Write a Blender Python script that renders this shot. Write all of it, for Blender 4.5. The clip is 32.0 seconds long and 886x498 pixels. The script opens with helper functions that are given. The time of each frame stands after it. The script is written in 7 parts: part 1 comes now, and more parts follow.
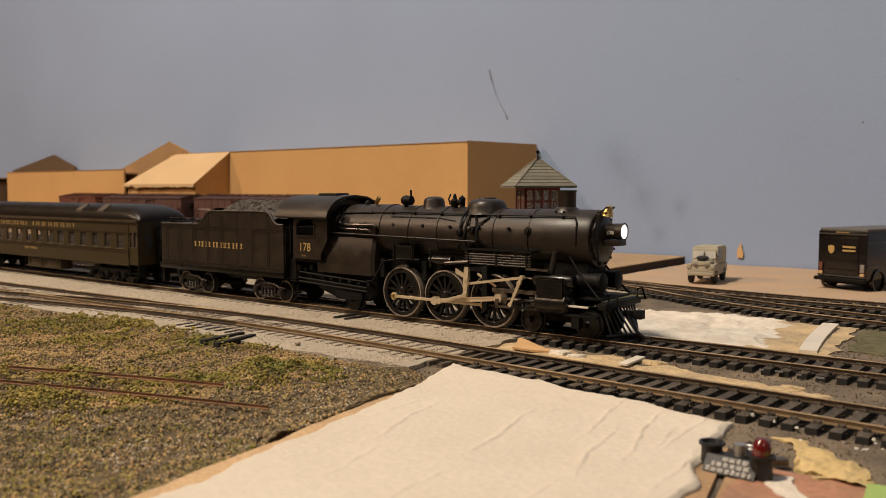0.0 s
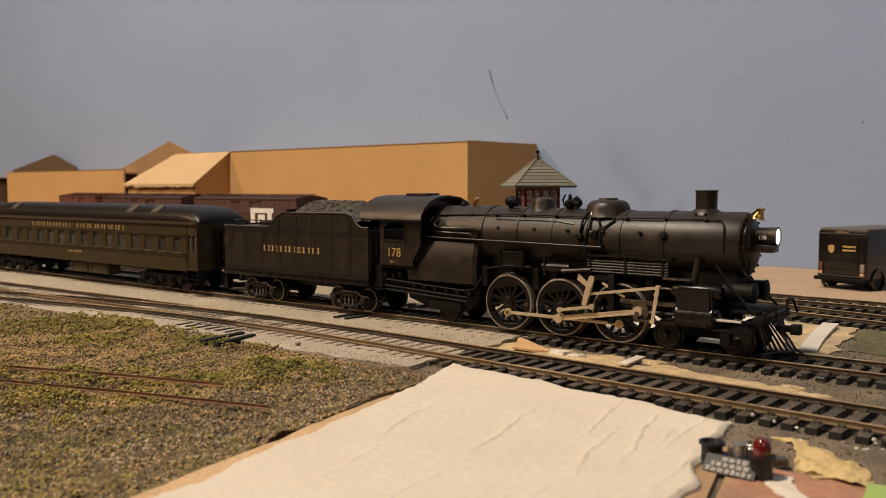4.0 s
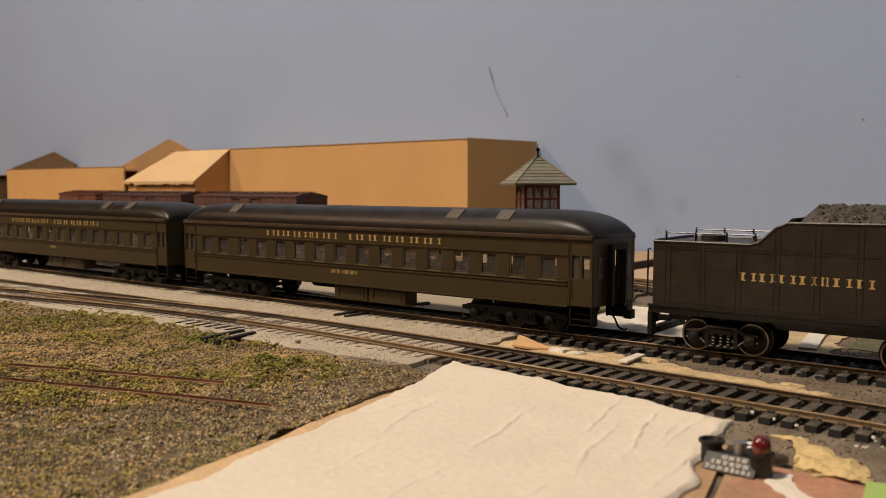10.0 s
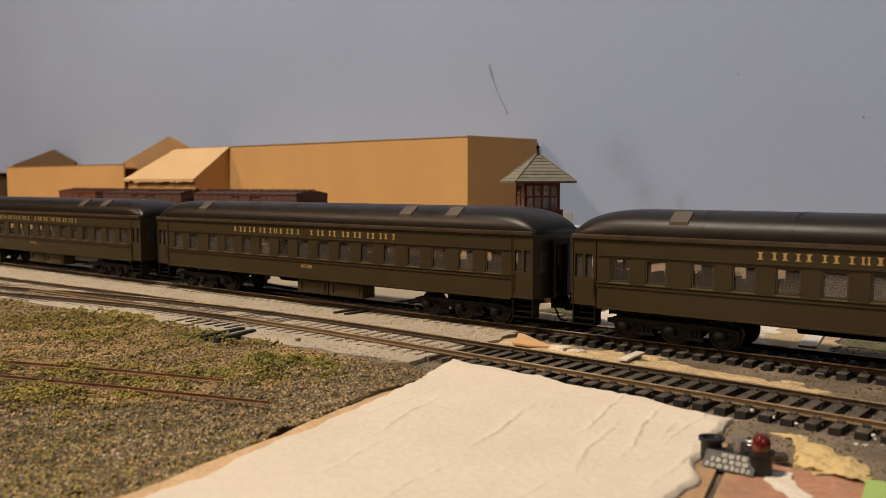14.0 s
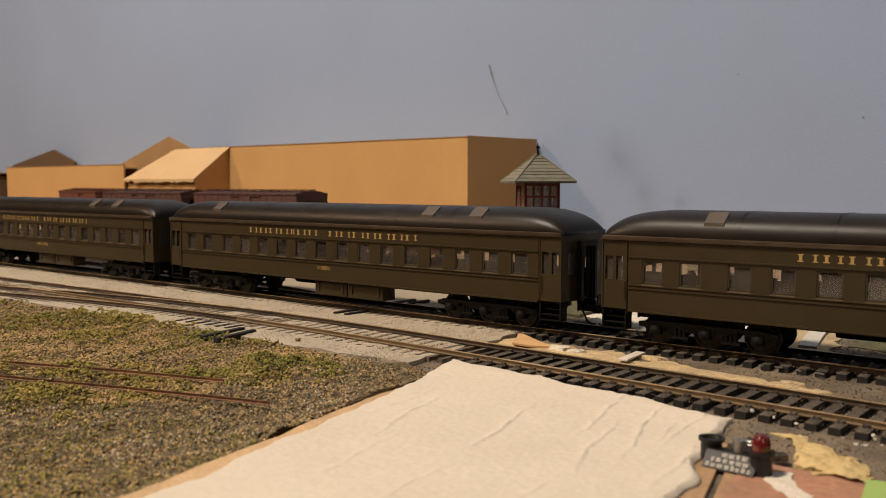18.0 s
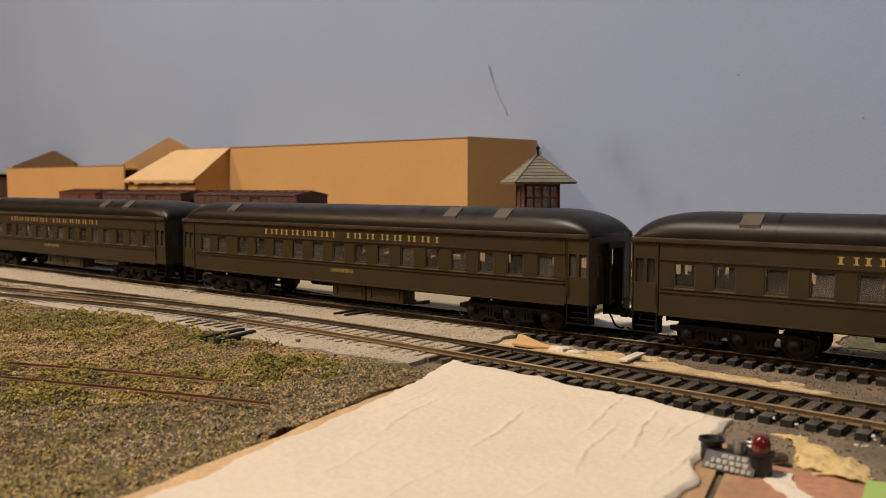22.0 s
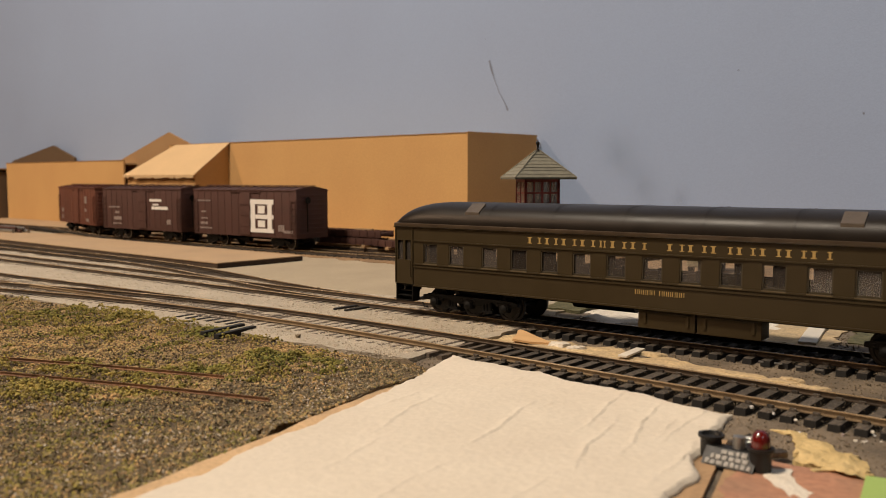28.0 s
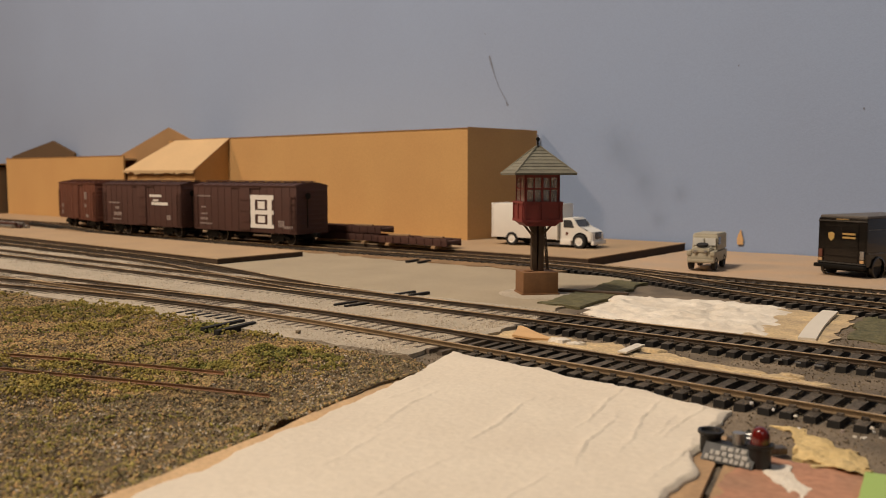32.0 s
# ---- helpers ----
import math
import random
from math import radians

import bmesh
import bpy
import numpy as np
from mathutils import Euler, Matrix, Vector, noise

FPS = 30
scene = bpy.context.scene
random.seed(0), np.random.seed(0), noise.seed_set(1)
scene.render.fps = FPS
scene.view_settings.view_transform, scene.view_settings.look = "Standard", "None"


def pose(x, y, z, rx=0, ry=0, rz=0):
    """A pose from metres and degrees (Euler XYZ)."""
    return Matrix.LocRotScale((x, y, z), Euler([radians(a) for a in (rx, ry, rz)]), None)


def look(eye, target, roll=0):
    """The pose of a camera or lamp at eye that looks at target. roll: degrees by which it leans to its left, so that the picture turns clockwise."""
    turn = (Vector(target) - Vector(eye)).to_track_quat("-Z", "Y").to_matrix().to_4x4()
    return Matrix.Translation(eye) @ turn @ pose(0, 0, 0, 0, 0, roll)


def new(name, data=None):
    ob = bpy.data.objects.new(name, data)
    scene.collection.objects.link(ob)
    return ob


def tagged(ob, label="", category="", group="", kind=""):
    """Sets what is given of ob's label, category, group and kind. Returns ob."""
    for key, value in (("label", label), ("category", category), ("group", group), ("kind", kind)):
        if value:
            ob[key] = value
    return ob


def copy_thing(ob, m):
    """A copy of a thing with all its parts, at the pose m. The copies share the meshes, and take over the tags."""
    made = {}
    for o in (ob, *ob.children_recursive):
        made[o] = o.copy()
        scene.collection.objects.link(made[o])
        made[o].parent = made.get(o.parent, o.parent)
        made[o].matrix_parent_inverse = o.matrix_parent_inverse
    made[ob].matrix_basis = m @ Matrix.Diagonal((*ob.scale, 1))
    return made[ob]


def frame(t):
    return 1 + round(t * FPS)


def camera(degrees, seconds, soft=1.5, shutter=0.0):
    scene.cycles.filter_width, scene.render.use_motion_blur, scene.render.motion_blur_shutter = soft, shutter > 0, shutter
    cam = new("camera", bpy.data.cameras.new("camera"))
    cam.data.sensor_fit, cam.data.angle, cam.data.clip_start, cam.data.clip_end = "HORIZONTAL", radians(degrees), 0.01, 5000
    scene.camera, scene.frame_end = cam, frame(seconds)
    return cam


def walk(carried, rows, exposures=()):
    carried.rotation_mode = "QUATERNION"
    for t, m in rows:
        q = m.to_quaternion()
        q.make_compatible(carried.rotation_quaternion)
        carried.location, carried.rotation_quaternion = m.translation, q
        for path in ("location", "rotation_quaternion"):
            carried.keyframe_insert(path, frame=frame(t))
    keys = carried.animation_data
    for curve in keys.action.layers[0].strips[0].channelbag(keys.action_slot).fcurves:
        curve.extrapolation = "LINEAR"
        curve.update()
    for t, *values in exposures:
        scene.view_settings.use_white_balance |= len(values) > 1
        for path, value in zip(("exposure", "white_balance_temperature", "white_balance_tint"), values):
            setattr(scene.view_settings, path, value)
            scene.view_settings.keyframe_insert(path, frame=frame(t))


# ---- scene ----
# ------------------------------------------------------------------ camera
cam = camera(55.18, 32.0, soft=0.5)
cam.data.dof.use_dof, cam.data.dof.focus_distance, cam.data.dof.aperture_fstop = True, 0.32, 30.0
DROP = ((0, 24), (5.5, 23.5), (8, 23), (9, 21), (11, 18), (12, 17), (13, 15.5), (14, 15), (19, 15.5), (21.5, 17),
        (23, 15), (24.5, 13), (25.5, 12.5), (27.5, 9.5), (28, 8), (29, 5), (29.5, 3.5), (31.4, 3), (32, 0))


def eye(d):
    """The phone rests beside the layout and tips up a little as the clip goes on."""
    tilt = math.degrees(math.atan((441 - 309 - d * 1.07) / 1500))
    return pose(0, 0, 0.0603 - 0.0008 * d / 24, 90 - tilt, 0, 38.67)


walk(cam, [(t, eye(d)) for t, d in DROP], exposures=[(0, 0.02), (30.2, 0.02), (30.9, -0.22), (32, -0.15)])

# ------------------------------------------------------------------ light
world = bpy.data.worlds.new("room_air")
scene.world = world
world.use_nodes = True
world.node_tree.nodes["Background"].inputs[0].default_value = (0.60, 0.62, 0.70, 1)
world.node_tree.nodes["Background"].inputs[1].default_value = 0.004


def lamp(name, spot, target, size, watts, colour):
    data = bpy.data.lights.new(name, "AREA")
    data.shape, data.size, data.energy, data.color = "DISK", size, watts, colour
    ob = new(name, data)
    ob.matrix_world = look(spot, target)
    return ob


lamp("room_lamp_main", (-0.66, -0.52, 1.64), (-0.3, 0.3, 0), 0.28, 39, (1.0, 0.85, 0.68))
lamp("room_lamp_side", (-2.1, -1.45, 1.62), (-0.4, 0.4, 0), 0.16, 28, (1.0, 0.66, 0.42))
# Weak fill added from the right to lift the shaded faces
lamp("room_lamp_second", (1.1, -1.0, 1.35), (-0.2, 0.5, 0), 0.6, 2.5, (0.95, 0.95, 0.95))

# ------------------------------------------------------------------ materials
def mat(name, colour, rough=0.7, metal=0.0, var=0.25, scale=300.0, bump=0.3, fine=2500.0, second=None, blend=0.5, coat=0.0, rnd=0.0, spec=0.5, depth=0.0004):
    m = bpy.data.materials.new(name)
    m.use_nodes = True
    nt = m.node_tree
    n, l = nt.nodes, nt.links
    b = n["Principled BSDF"]
    tc = n.new("ShaderNodeTexCoord")
    a = n.new("ShaderNodeTexNoise")
    a.inputs["Scale"].default_value, a.inputs["Detail"].default_value = scale, 5
    f = n.new("ShaderNodeTexNoise")
    f.inputs["Scale"].default_value, f.inputs["Detail"].default_value = fine, 3
    l.new(tc.outputs["Object"], a.inputs["Vector"])
    l.new(tc.outputs["Object"], f.inputs["Vector"])
    ramp = n.new("ShaderNodeValToRGB")
    c2 = second or tuple(c * (1 - var) for c in colour)
    ramp.color_ramp.elements[0].position, ramp.color_ramp.elements[1].position = 0.5 - 0.22, 0.5 + 0.22
    ramp.color_ramp.elements[0].color, ramp.color_ramp.elements[1].color = (*c2, 1), (*colour, 1)
    l.new(a.outputs["Fac"], ramp.inputs["Fac"])
    g = n.new("ShaderNodeMix")
    g.data_type, g.blend_type = "RGBA", "MULTIPLY"
    g.inputs["Factor"].default_value = blend
    r2 = n.new("ShaderNodeValToRGB")
    r2.color_ramp.elements[0].position, r2.color_ramp.elements[1].position = 0.3, 0.65
    r2.color_ramp.elements[0].color, r2.color_ramp.elements[1].color = (1 - var * 1.6, 1 - var * 1.6, 1 - var * 1.6, 1), (1, 1, 1, 1)
    l.new(f.outputs["Fac"], r2.inputs["Fac"])
    l.new(ramp.outputs["Color"], g.inputs["A"])
    l.new(r2.outputs["Color"], g.inputs["B"])
    out = g.outputs["Result"]
    if rnd:
        info = n.new("ShaderNodeObjectInfo")
        mp = n.new("ShaderNodeMapRange")
        mp.inputs["To Min"].default_value, mp.inputs["To Max"].default_value = 1 - rnd, 1 + rnd
        l.new(info.outputs["Random"], mp.inputs["Value"])
        hs = n.new("ShaderNodeHueSaturation")
        l.new(mp.outputs["Result"], hs.inputs["Value"])
        l.new(out, hs.inputs["Color"])
        out = hs.outputs["Color"]
    l.new(out, b.inputs["Base Color"])
    rr = n.new("ShaderNodeMapRange")
    rr.inputs["To Min"].default_value, rr.inputs["To Max"].default_value = max(0.02, rough - 0.12), min(1, rough + 0.12)
    l.new(a.outputs["Fac"], rr.inputs["Value"])
    l.new(rr.outputs["Result"], b.inputs["Roughness"])
    b.inputs["Metallic"].default_value = metal
    b.inputs["Specular IOR Level"].default_value = spec
    b.inputs["Coat Weight"].default_value = coat
    if bump:
        bp = n.new("ShaderNodeBump")
        bp.inputs["Strength"].default_value, bp.inputs["Distance"].default_value = bump, depth
        l.new(f.outputs["Fac"], bp.inputs["Height"])
        l.new(bp.outputs["Normal"], b.inputs["Normal"])
    return m


def island_mat(name, colours, rough=0.95, other=None, patch_size=0.03):
    """Granules: the colour goes from piece to piece, and drifts to the other set from patch to patch."""
    m = bpy.data.materials.new(name)
    m.use_nodes = True
    n, l = m.node_tree.nodes, m.node_tree.links
    b = n["Principled BSDF"]
    geo = n.new("ShaderNodeNewGeometry")
    outs = []
    for cs in (colours, other or colours):
        ramp = n.new("ShaderNodeValToRGB")
        ramp.color_ramp.interpolation = "CONSTANT"
        while len(ramp.color_ramp.elements) < len(cs):
            ramp.color_ramp.elements.new(0.5)
        for i, c in enumerate(cs):
            ramp.color_ramp.elements[i].position = i / len(cs)
            ramp.color_ramp.elements[i].color = (*c, 1)
        l.new(geo.outputs["Random Per Island"], ramp.inputs["Fac"])
        outs.append(ramp.outputs["Color"])
    if other:
        tc, nz, mr, mx = n.new("ShaderNodeTexCoord"), n.new("ShaderNodeTexNoise"), n.new("ShaderNodeMapRange"), n.new("ShaderNodeMix")
        nz.inputs["Scale"].default_value, nz.inputs["Detail"].default_value, nz.inputs["Roughness"].default_value = 1 / patch_size, 4, 0.65
        l.new(tc.outputs["Object"], nz.inputs["Vector"])
        mr.inputs["From Min"].default_value, mr.inputs["From Max"].default_value = 0.40, 0.60
        l.new(nz.outputs["Fac"], mr.inputs["Value"])
        mx.data_type = "RGBA"
        l.new(mr.outputs["Result"], mx.inputs["Factor"])
        l.new(outs[0], mx.inputs["A"])
        l.new(outs[1], mx.inputs["B"])
        l.new(mx.outputs["Result"], b.inputs["Base Color"])
    else:
        l.new(outs[0], b.inputs["Base Color"])
    b.inputs["Roughness"].default_value = rough
    b.inputs["Specular IOR Level"].default_value = 0.2
    return m


def glow(name, colour, strength):
    m = bpy.data.materials.new(name)
    m.use_nodes = True
    b = m.node_tree.nodes["Principled BSDF"]
    b.inputs["Base Color"].default_value = (*colour, 1)
    b.inputs["Emission Color"].default_value = (*colour, 1)
    b.inputs["Emission Strength"].default_value = strength
    return m


def pane_mat(name, tint, gloss=0.12, reflection_wash=0.0):
    m = bpy.data.materials.new(name)
    m.use_nodes = True
    n, l = m.node_tree.nodes, m.node_tree.links
    out = n["Material Output"]
    n.remove(n["Principled BSDF"])
    t, g, mx = n.new("ShaderNodeBsdfTransparent"), n.new("ShaderNodeBsdfGlossy"), n.new("ShaderNodeMixShader")
    t.inputs["Color"].default_value = (*tint, 1)
    g.inputs["Roughness"].default_value = 0.08
    mx.inputs["Fac"].default_value = gloss
    l.new(t.outputs[0], mx.inputs[1])
    l.new(g.outputs[0], mx.inputs[2])
    last = mx
    if reflection_wash:
        # pale diffuse wash paints in window reflections, uneven from pane to pane
        d, m2 = n.new("ShaderNodeBsdfDiffuse"), n.new("ShaderNodeMixShader")
        d.inputs["Color"].default_value = (0.62, 0.54, 0.49, 1)
        inf, mr = n.new("ShaderNodeObjectInfo"), n.new("ShaderNodeMapRange")
        l.new(inf.outputs["Random"], mr.inputs["Value"])
        mr.inputs["To Min"].default_value, mr.inputs["To Max"].default_value = reflection_wash * 0.25, reflection_wash
        l.new(mr.outputs["Result"], m2.inputs["Fac"])
        l.new(mx.outputs[0], m2.inputs[1])
        l.new(d.outputs[0], m2.inputs[2])
        last = m2
    l.new(last.outputs[0], out.inputs["Surface"])
    return m


def smear_mat(name, colour, most):
    """A smudge with painted shadow in it, thinning out towards its rim."""
    m = bpy.data.materials.new(name)
    m.use_nodes = True
    n, l = m.node_tree.nodes, m.node_tree.links
    b, out = n["Principled BSDF"], n["Material Output"]
    b.inputs["Base Color"].default_value = (*colour, 1)
    b.inputs["Roughness"].default_value = 0.85
    tc, mp, gr, nz, mu, tr, mx = (n.new("ShaderNode" + k) for k in ("TexCoord", "Mapping", "TexGradient", "TexNoise", "Math", "BsdfTransparent", "MixShader"))
    mp.inputs["Location"].default_value, mp.inputs["Scale"].default_value = (-1, 0, -1), (2, 0, 2)
    gr.gradient_type = "QUADRATIC_SPHERE"
    nz.inputs["Scale"].default_value, nz.inputs["Detail"].default_value = 45, 4
    l.new(tc.outputs["Generated"], mp.inputs["Vector"])
    l.new(mp.outputs["Vector"], gr.inputs["Vector"])
    l.new(tc.outputs["Object"], nz.inputs["Vector"])
    mu.operation = "MULTIPLY"
    l.new(gr.outputs["Fac"], mu.inputs[0])
    l.new(nz.outputs["Fac"], mu.inputs[1])
    m2 = n.new("ShaderNodeMath")
    m2.operation = "MULTIPLY"
    m2.inputs[1].default_value = most * 2
    m2.use_clamp = True
    l.new(mu.outputs[0], m2.inputs[0])
    l.new(m2.outputs[0], mx.inputs["Fac"])
    l.new(tr.outputs[0], mx.inputs[1])
    l.new(b.outputs[0], mx.inputs[2])
    l.new(mx.outputs[0], out.inputs["Surface"])
    return m


M_WALL = mat("wall_paint", (0.274, 0.357, 0.535), 0.8, var=0.06, scale=6, fine=900, bump=0.25, second=(0.258, 0.332, 0.497))
# Grey of the unseen walls and ceiling, kept low to limit bounced light
M_ROOM = mat("bounce_limiting_grey", (0.16, 0.15, 0.14), 0.9, var=0.08, scale=4, fine=400)
M_FLOOR = mat("carpet", (0.16, 0.13, 0.10), 0.95, var=0.3, scale=40)
M_BOARD = mat("plywood", (0.42, 0.28, 0.16), 0.85, var=0.35, scale=70, fine=1200, second=(0.26, 0.17, 0.10))
M_DIRT = mat("brown_dirt_base", (0.27, 0.21, 0.145), 0.95, var=0.4, scale=60, fine=1500, bump=0.9, second=(0.10, 0.08, 0.058), depth=0.0006)
M_BALLAST = mat("grey_ballast", (0.54, 0.465, 0.36), 0.95, var=0.3, scale=90, fine=1500, bump=1.0, second=(0.43, 0.37, 0.285), depth=0.0009)
M_SANDLOT = mat("grey_tan_lot", (0.42, 0.345, 0.24), 0.95, var=0.22, scale=26, fine=1600, bump=0.5, second=(0.34, 0.28, 0.195))
M_TANSHEET = mat("tan_card_sheet", (0.45, 0.31, 0.18), 0.9, var=0.2, scale=40, fine=1400, bump=0.3, second=(0.38, 0.265, 0.16))
M_PINKSAND = mat("pinkish_sand", (0.54, 0.365, 0.225), 0.92, var=0.2, scale=30, fine=1300, bump=0.4, second=(0.44, 0.335, 0.24))
M_EDGE = mat("dark_sheet_edge", (0.075, 0.045, 0.026), 0.9, var=0.5, scale=200)
M_TURF = mat("earth_under_turf", (0.17, 0.115, 0.058), 0.97, var=0.5, scale=60, fine=900, bump=1.0, second=(0.10, 0.07, 0.037), depth=0.0012)
M_PLASTER = mat("white_plaster", (0.665, 0.595, 0.488), 0.75, var=0.10, scale=38, fine=700, bump=0.4, second=(0.615, 0.542, 0.44))
M_PLASTER2 = mat("rough_white_plaster", (0.80, 0.74, 0.64), 0.85, var=0.2, scale=90, fine=1500, bump=0.7, second=(0.62, 0.55, 0.45))
M_TIE = mat("dusty_black_tie", (0.135, 0.108, 0.082), 0.9, var=0.5, scale=420, bump=1.0, rnd=0.4, fine=1800, second=(0.032, 0.027, 0.022), depth=0.0006)
M_TIEW = mat("weathered_tie", (0.17, 0.13, 0.095), 0.9, var=0.5, scale=500, bump=0.5, rnd=0.4, second=(0.06, 0.045, 0.033))
M_RAIL = mat("nickel_rail", (0.88, 0.66, 0.40), 0.26, metal=0.45, var=0.3, scale=45, bump=0.15, second=(0.36, 0.235, 0.125))
M_RUST = mat("rusty_rail", (0.34, 0.17, 0.08), 0.6, metal=0.3, var=0.5, scale=160, bump=0.6, second=(0.11, 0.055, 0.03))
M_CARD = mat("brown_cardboard", (0.56, 0.335, 0.13), 0.85, var=0.1, scale=22, fine=700, bump=0.25, second=(0.52, 0.30, 0.115))
# Roof card painted lighter for top light; also the pale torn eave
M_CARDTOP = mat("toplit_roof_and_torn_card", (0.62, 0.43, 0.23), 0.85, var=0.1, scale=30, fine=700)
# Card colour with shade painted in, for the rear gable and end block
M_CARDSHADE = mat("shade_toned_card", (0.12, 0.075, 0.04), 0.9, var=0.15, scale=30)
# Dark card of edges and lid; on the gable it is painted shade
M_CARDDARK = mat("dark_card_and_gable_shade", (0.37, 0.22, 0.10), 0.9, var=0.15, scale=30)
M_BLACK = mat("dusty_black_engine_paint", (0.031, 0.0205, 0.0128), 0.42, var=0.45, scale=200, fine=1500, bump=0.16, spec=0.42, depth=0.0002, second=(0.014, 0.0098, 0.0065))
M_GLOSS = mat("glossy_black_engine_paint", (0.0065, 0.0054, 0.0045), 0.30, var=0.35, scale=260, fine=1500, bump=0.15, spec=0.5, depth=0.0002)
M_BLACKM = mat("matt_black", (0.0045, 0.0040, 0.0035), 0.6, var=0.3, scale=300, spec=0.2, depth=0.0002)
M_COACH = mat("dark_olive_coach_paint", (0.046, 0.0320, 0.0138), 0.44, var=0.12, scale=120, fine=3000, bump=0.06, spec=0.3)
M_ROOF = mat("dark_brown_roof_paint", (0.0125, 0.0080, 0.0048), 0.40, var=0.35, scale=90, fine=2600, bump=0.05, spec=0.22, second=(0.009, 0.0066, 0.0048))
M_STEEL = mat("bright_steel_rods", (0.82, 0.67, 0.46), 0.38, metal=0.55, var=0.15, scale=300)
M_TYRE = mat("worn_wheel_metal", (0.26, 0.21, 0.165), 0.32, metal=0.8, var=0.4, scale=300, second=(0.10, 0.08, 0.062))
M_RIM = mat("bright_wheel_rim", (0.55, 0.48, 0.41), 0.34, metal=0.45, var=0.4, scale=260, second=(0.22, 0.18, 0.145))
M_DARKSTEEL = mat("dark_steel", (0.030, 0.025, 0.021), 0.42, metal=0.5, var=0.3, scale=400)
M_BRASS = mat("brass", (0.80, 0.52, 0.18), 0.3, metal=1.0, var=0.15, scale=300)
M_GOLD = mat("gold_lettering", (0.45, 0.30, 0.10), 0.5, var=0.08, scale=500, bump=0)
M_COAL = mat("coal_load", (0.10, 0.076, 0.052), 0.6, var=0.6, scale=700, bump=0.8, fine=1800, second=(0.022, 0.018, 0.013))
M_PANE = pane_mat("window_glass", (0.90, 0.89, 0.87), 0.045, 0.07)
M_INSIDE = mat("dark_interior", (0.02, 0.018, 0.014), 0.9)
M_RED = mat("boxcar_red", (0.14, 0.042, 0.022), 0.7, var=0.25, scale=90, fine=2000)
M_BROWN = mat("boxcar_brown", (0.078, 0.030, 0.023), 0.7, var=0.25, scale=90, fine=2000)
M_WHITE = mat("white_marking", (0.75, 0.72, 0.68), 0.6, var=0.05)
M_DIM = mat("faded_marking", (0.30, 0.24, 0.22), 0.7, var=0.2)
M_TOWERRED = mat("tower_red", (0.23, 0.035, 0.028), 0.6, var=0.2, scale=300)
M_TOWERROOF = mat("grey_green_shingle", (0.20, 0.19, 0.145), 0.85, var=0.25, scale=350, fine=1800, rnd=0.15)
M_POST = mat("brown_post", (0.09, 0.055, 0.03), 0.8, var=0.3, scale=400)
M_TOWERBASE = mat("tan_base_block", (0.24, 0.115, 0.045), 0.8, var=0.3, scale=200)
M_TRUCKWHITE = mat("white_truck_paint", (0.78, 0.76, 0.71), 0.45, var=0.06, scale=100)
M_TYREB = mat("black_rubber", (0.02, 0.02, 0.02), 0.85)
M_GREYV = mat("pale_grey_green_paint", (0.44, 0.40, 0.30), 0.65, var=0.2, scale=200)
M_VANBROWN = mat("dark_brown_van_paint", (0.008, 0.0065, 0.0055), 0.2, var=0.15, scale=200, coat=0.3)
M_SILVER = mat("silver", (0.55, 0.54, 0.52), 0.4, metal=0.9)
M_GIRDER = mat("red_oxide_girder", (0.085, 0.032, 0.022), 0.75, var=0.3, scale=150)
M_WOOD = mat("bare_wood", (0.45, 0.29, 0.155), 0.7, var=0.3, scale=90, fine=900, second=(0.33, 0.20, 0.10))
M_FOAM = mat("tan_foam_scrap", (0.68, 0.51, 0.28), 0.9, var=0.4, scale=150, fine=1200, bump=0.8, second=(0.42, 0.32, 0.20))
M_ORANGE = mat("orange_card", (0.64, 0.40, 0.19), 0.85, var=0.15, scale=150)
M_YELLOW = mat("dried_yellow_glue", (0.68, 0.51, 0.24), 0.7, var=0.3, scale=160, bump=0.9, fine=700, second=(0.55, 0.40, 0.17), depth=0.0008)
M_SALMON = mat("salmon_paint", (0.50, 0.235, 0.14), 0.8, var=0.35, scale=60, fine=500, second=(0.36, 0.20, 0.125))
M_GREEN = mat("light_green_card", (0.33, 0.47, 0.13), 0.7, var=0.08, scale=80)
M_GREENMAT = mat("grey_green_mat", (0.22, 0.195, 0.095), 0.95, var=0.6, scale=260, fine=1300, bump=1.0, second=(0.10, 0.10, 0.05), depth=0.0012)
M_GREYPLANK = mat("pale_grey_strip", (0.68, 0.63, 0.54), 0.6, var=0.08, scale=100)
M_BLACKPLASTIC = mat("black_plastic", (0.009, 0.0085, 0.0085), 0.5, var=0.2, scale=300)
M_LED = bpy.data.materials.new("red_lens")
M_LED.use_nodes = True
_b = M_LED.node_tree.nodes["Principled BSDF"]
_b.inputs["Base Color"].default_value = (0.10, 0.007, 0.005, 1)
_b.inputs["Roughness"].default_value = 0.12
_b.inputs["Coat Weight"].default_value = 0.6
M_LIGHT = glow("lit_headlamp", (1.0, 0.97, 0.90), 14)
M_DARKGLASS = mat("dark_glass", (0.05, 0.05, 0.055), 0.12, var=0.1)
M_PALEGLASS = mat("pale_glass", (0.62, 0.62, 0.58), 0.2, var=0.05)
M_TOWERPANE = pane_mat("tower_glass", (0.92, 0.92, 0.9), 0.08, 0.5)
M_VANROOF = mat("grey_brown_van_roof", (0.12, 0.11, 0.10), 0.5, var=0.15)
M_VANTRIM = mat("dark_trim", (0.06, 0.055, 0.05), 0.35, var=0.1)
M_RAILSIDE = mat("brown_rail_side", (0.095, 0.062, 0.036), 0.6, metal=0.2, var=0.45, scale=120, bump=0.3, second=(0.03, 0.021, 0.014))
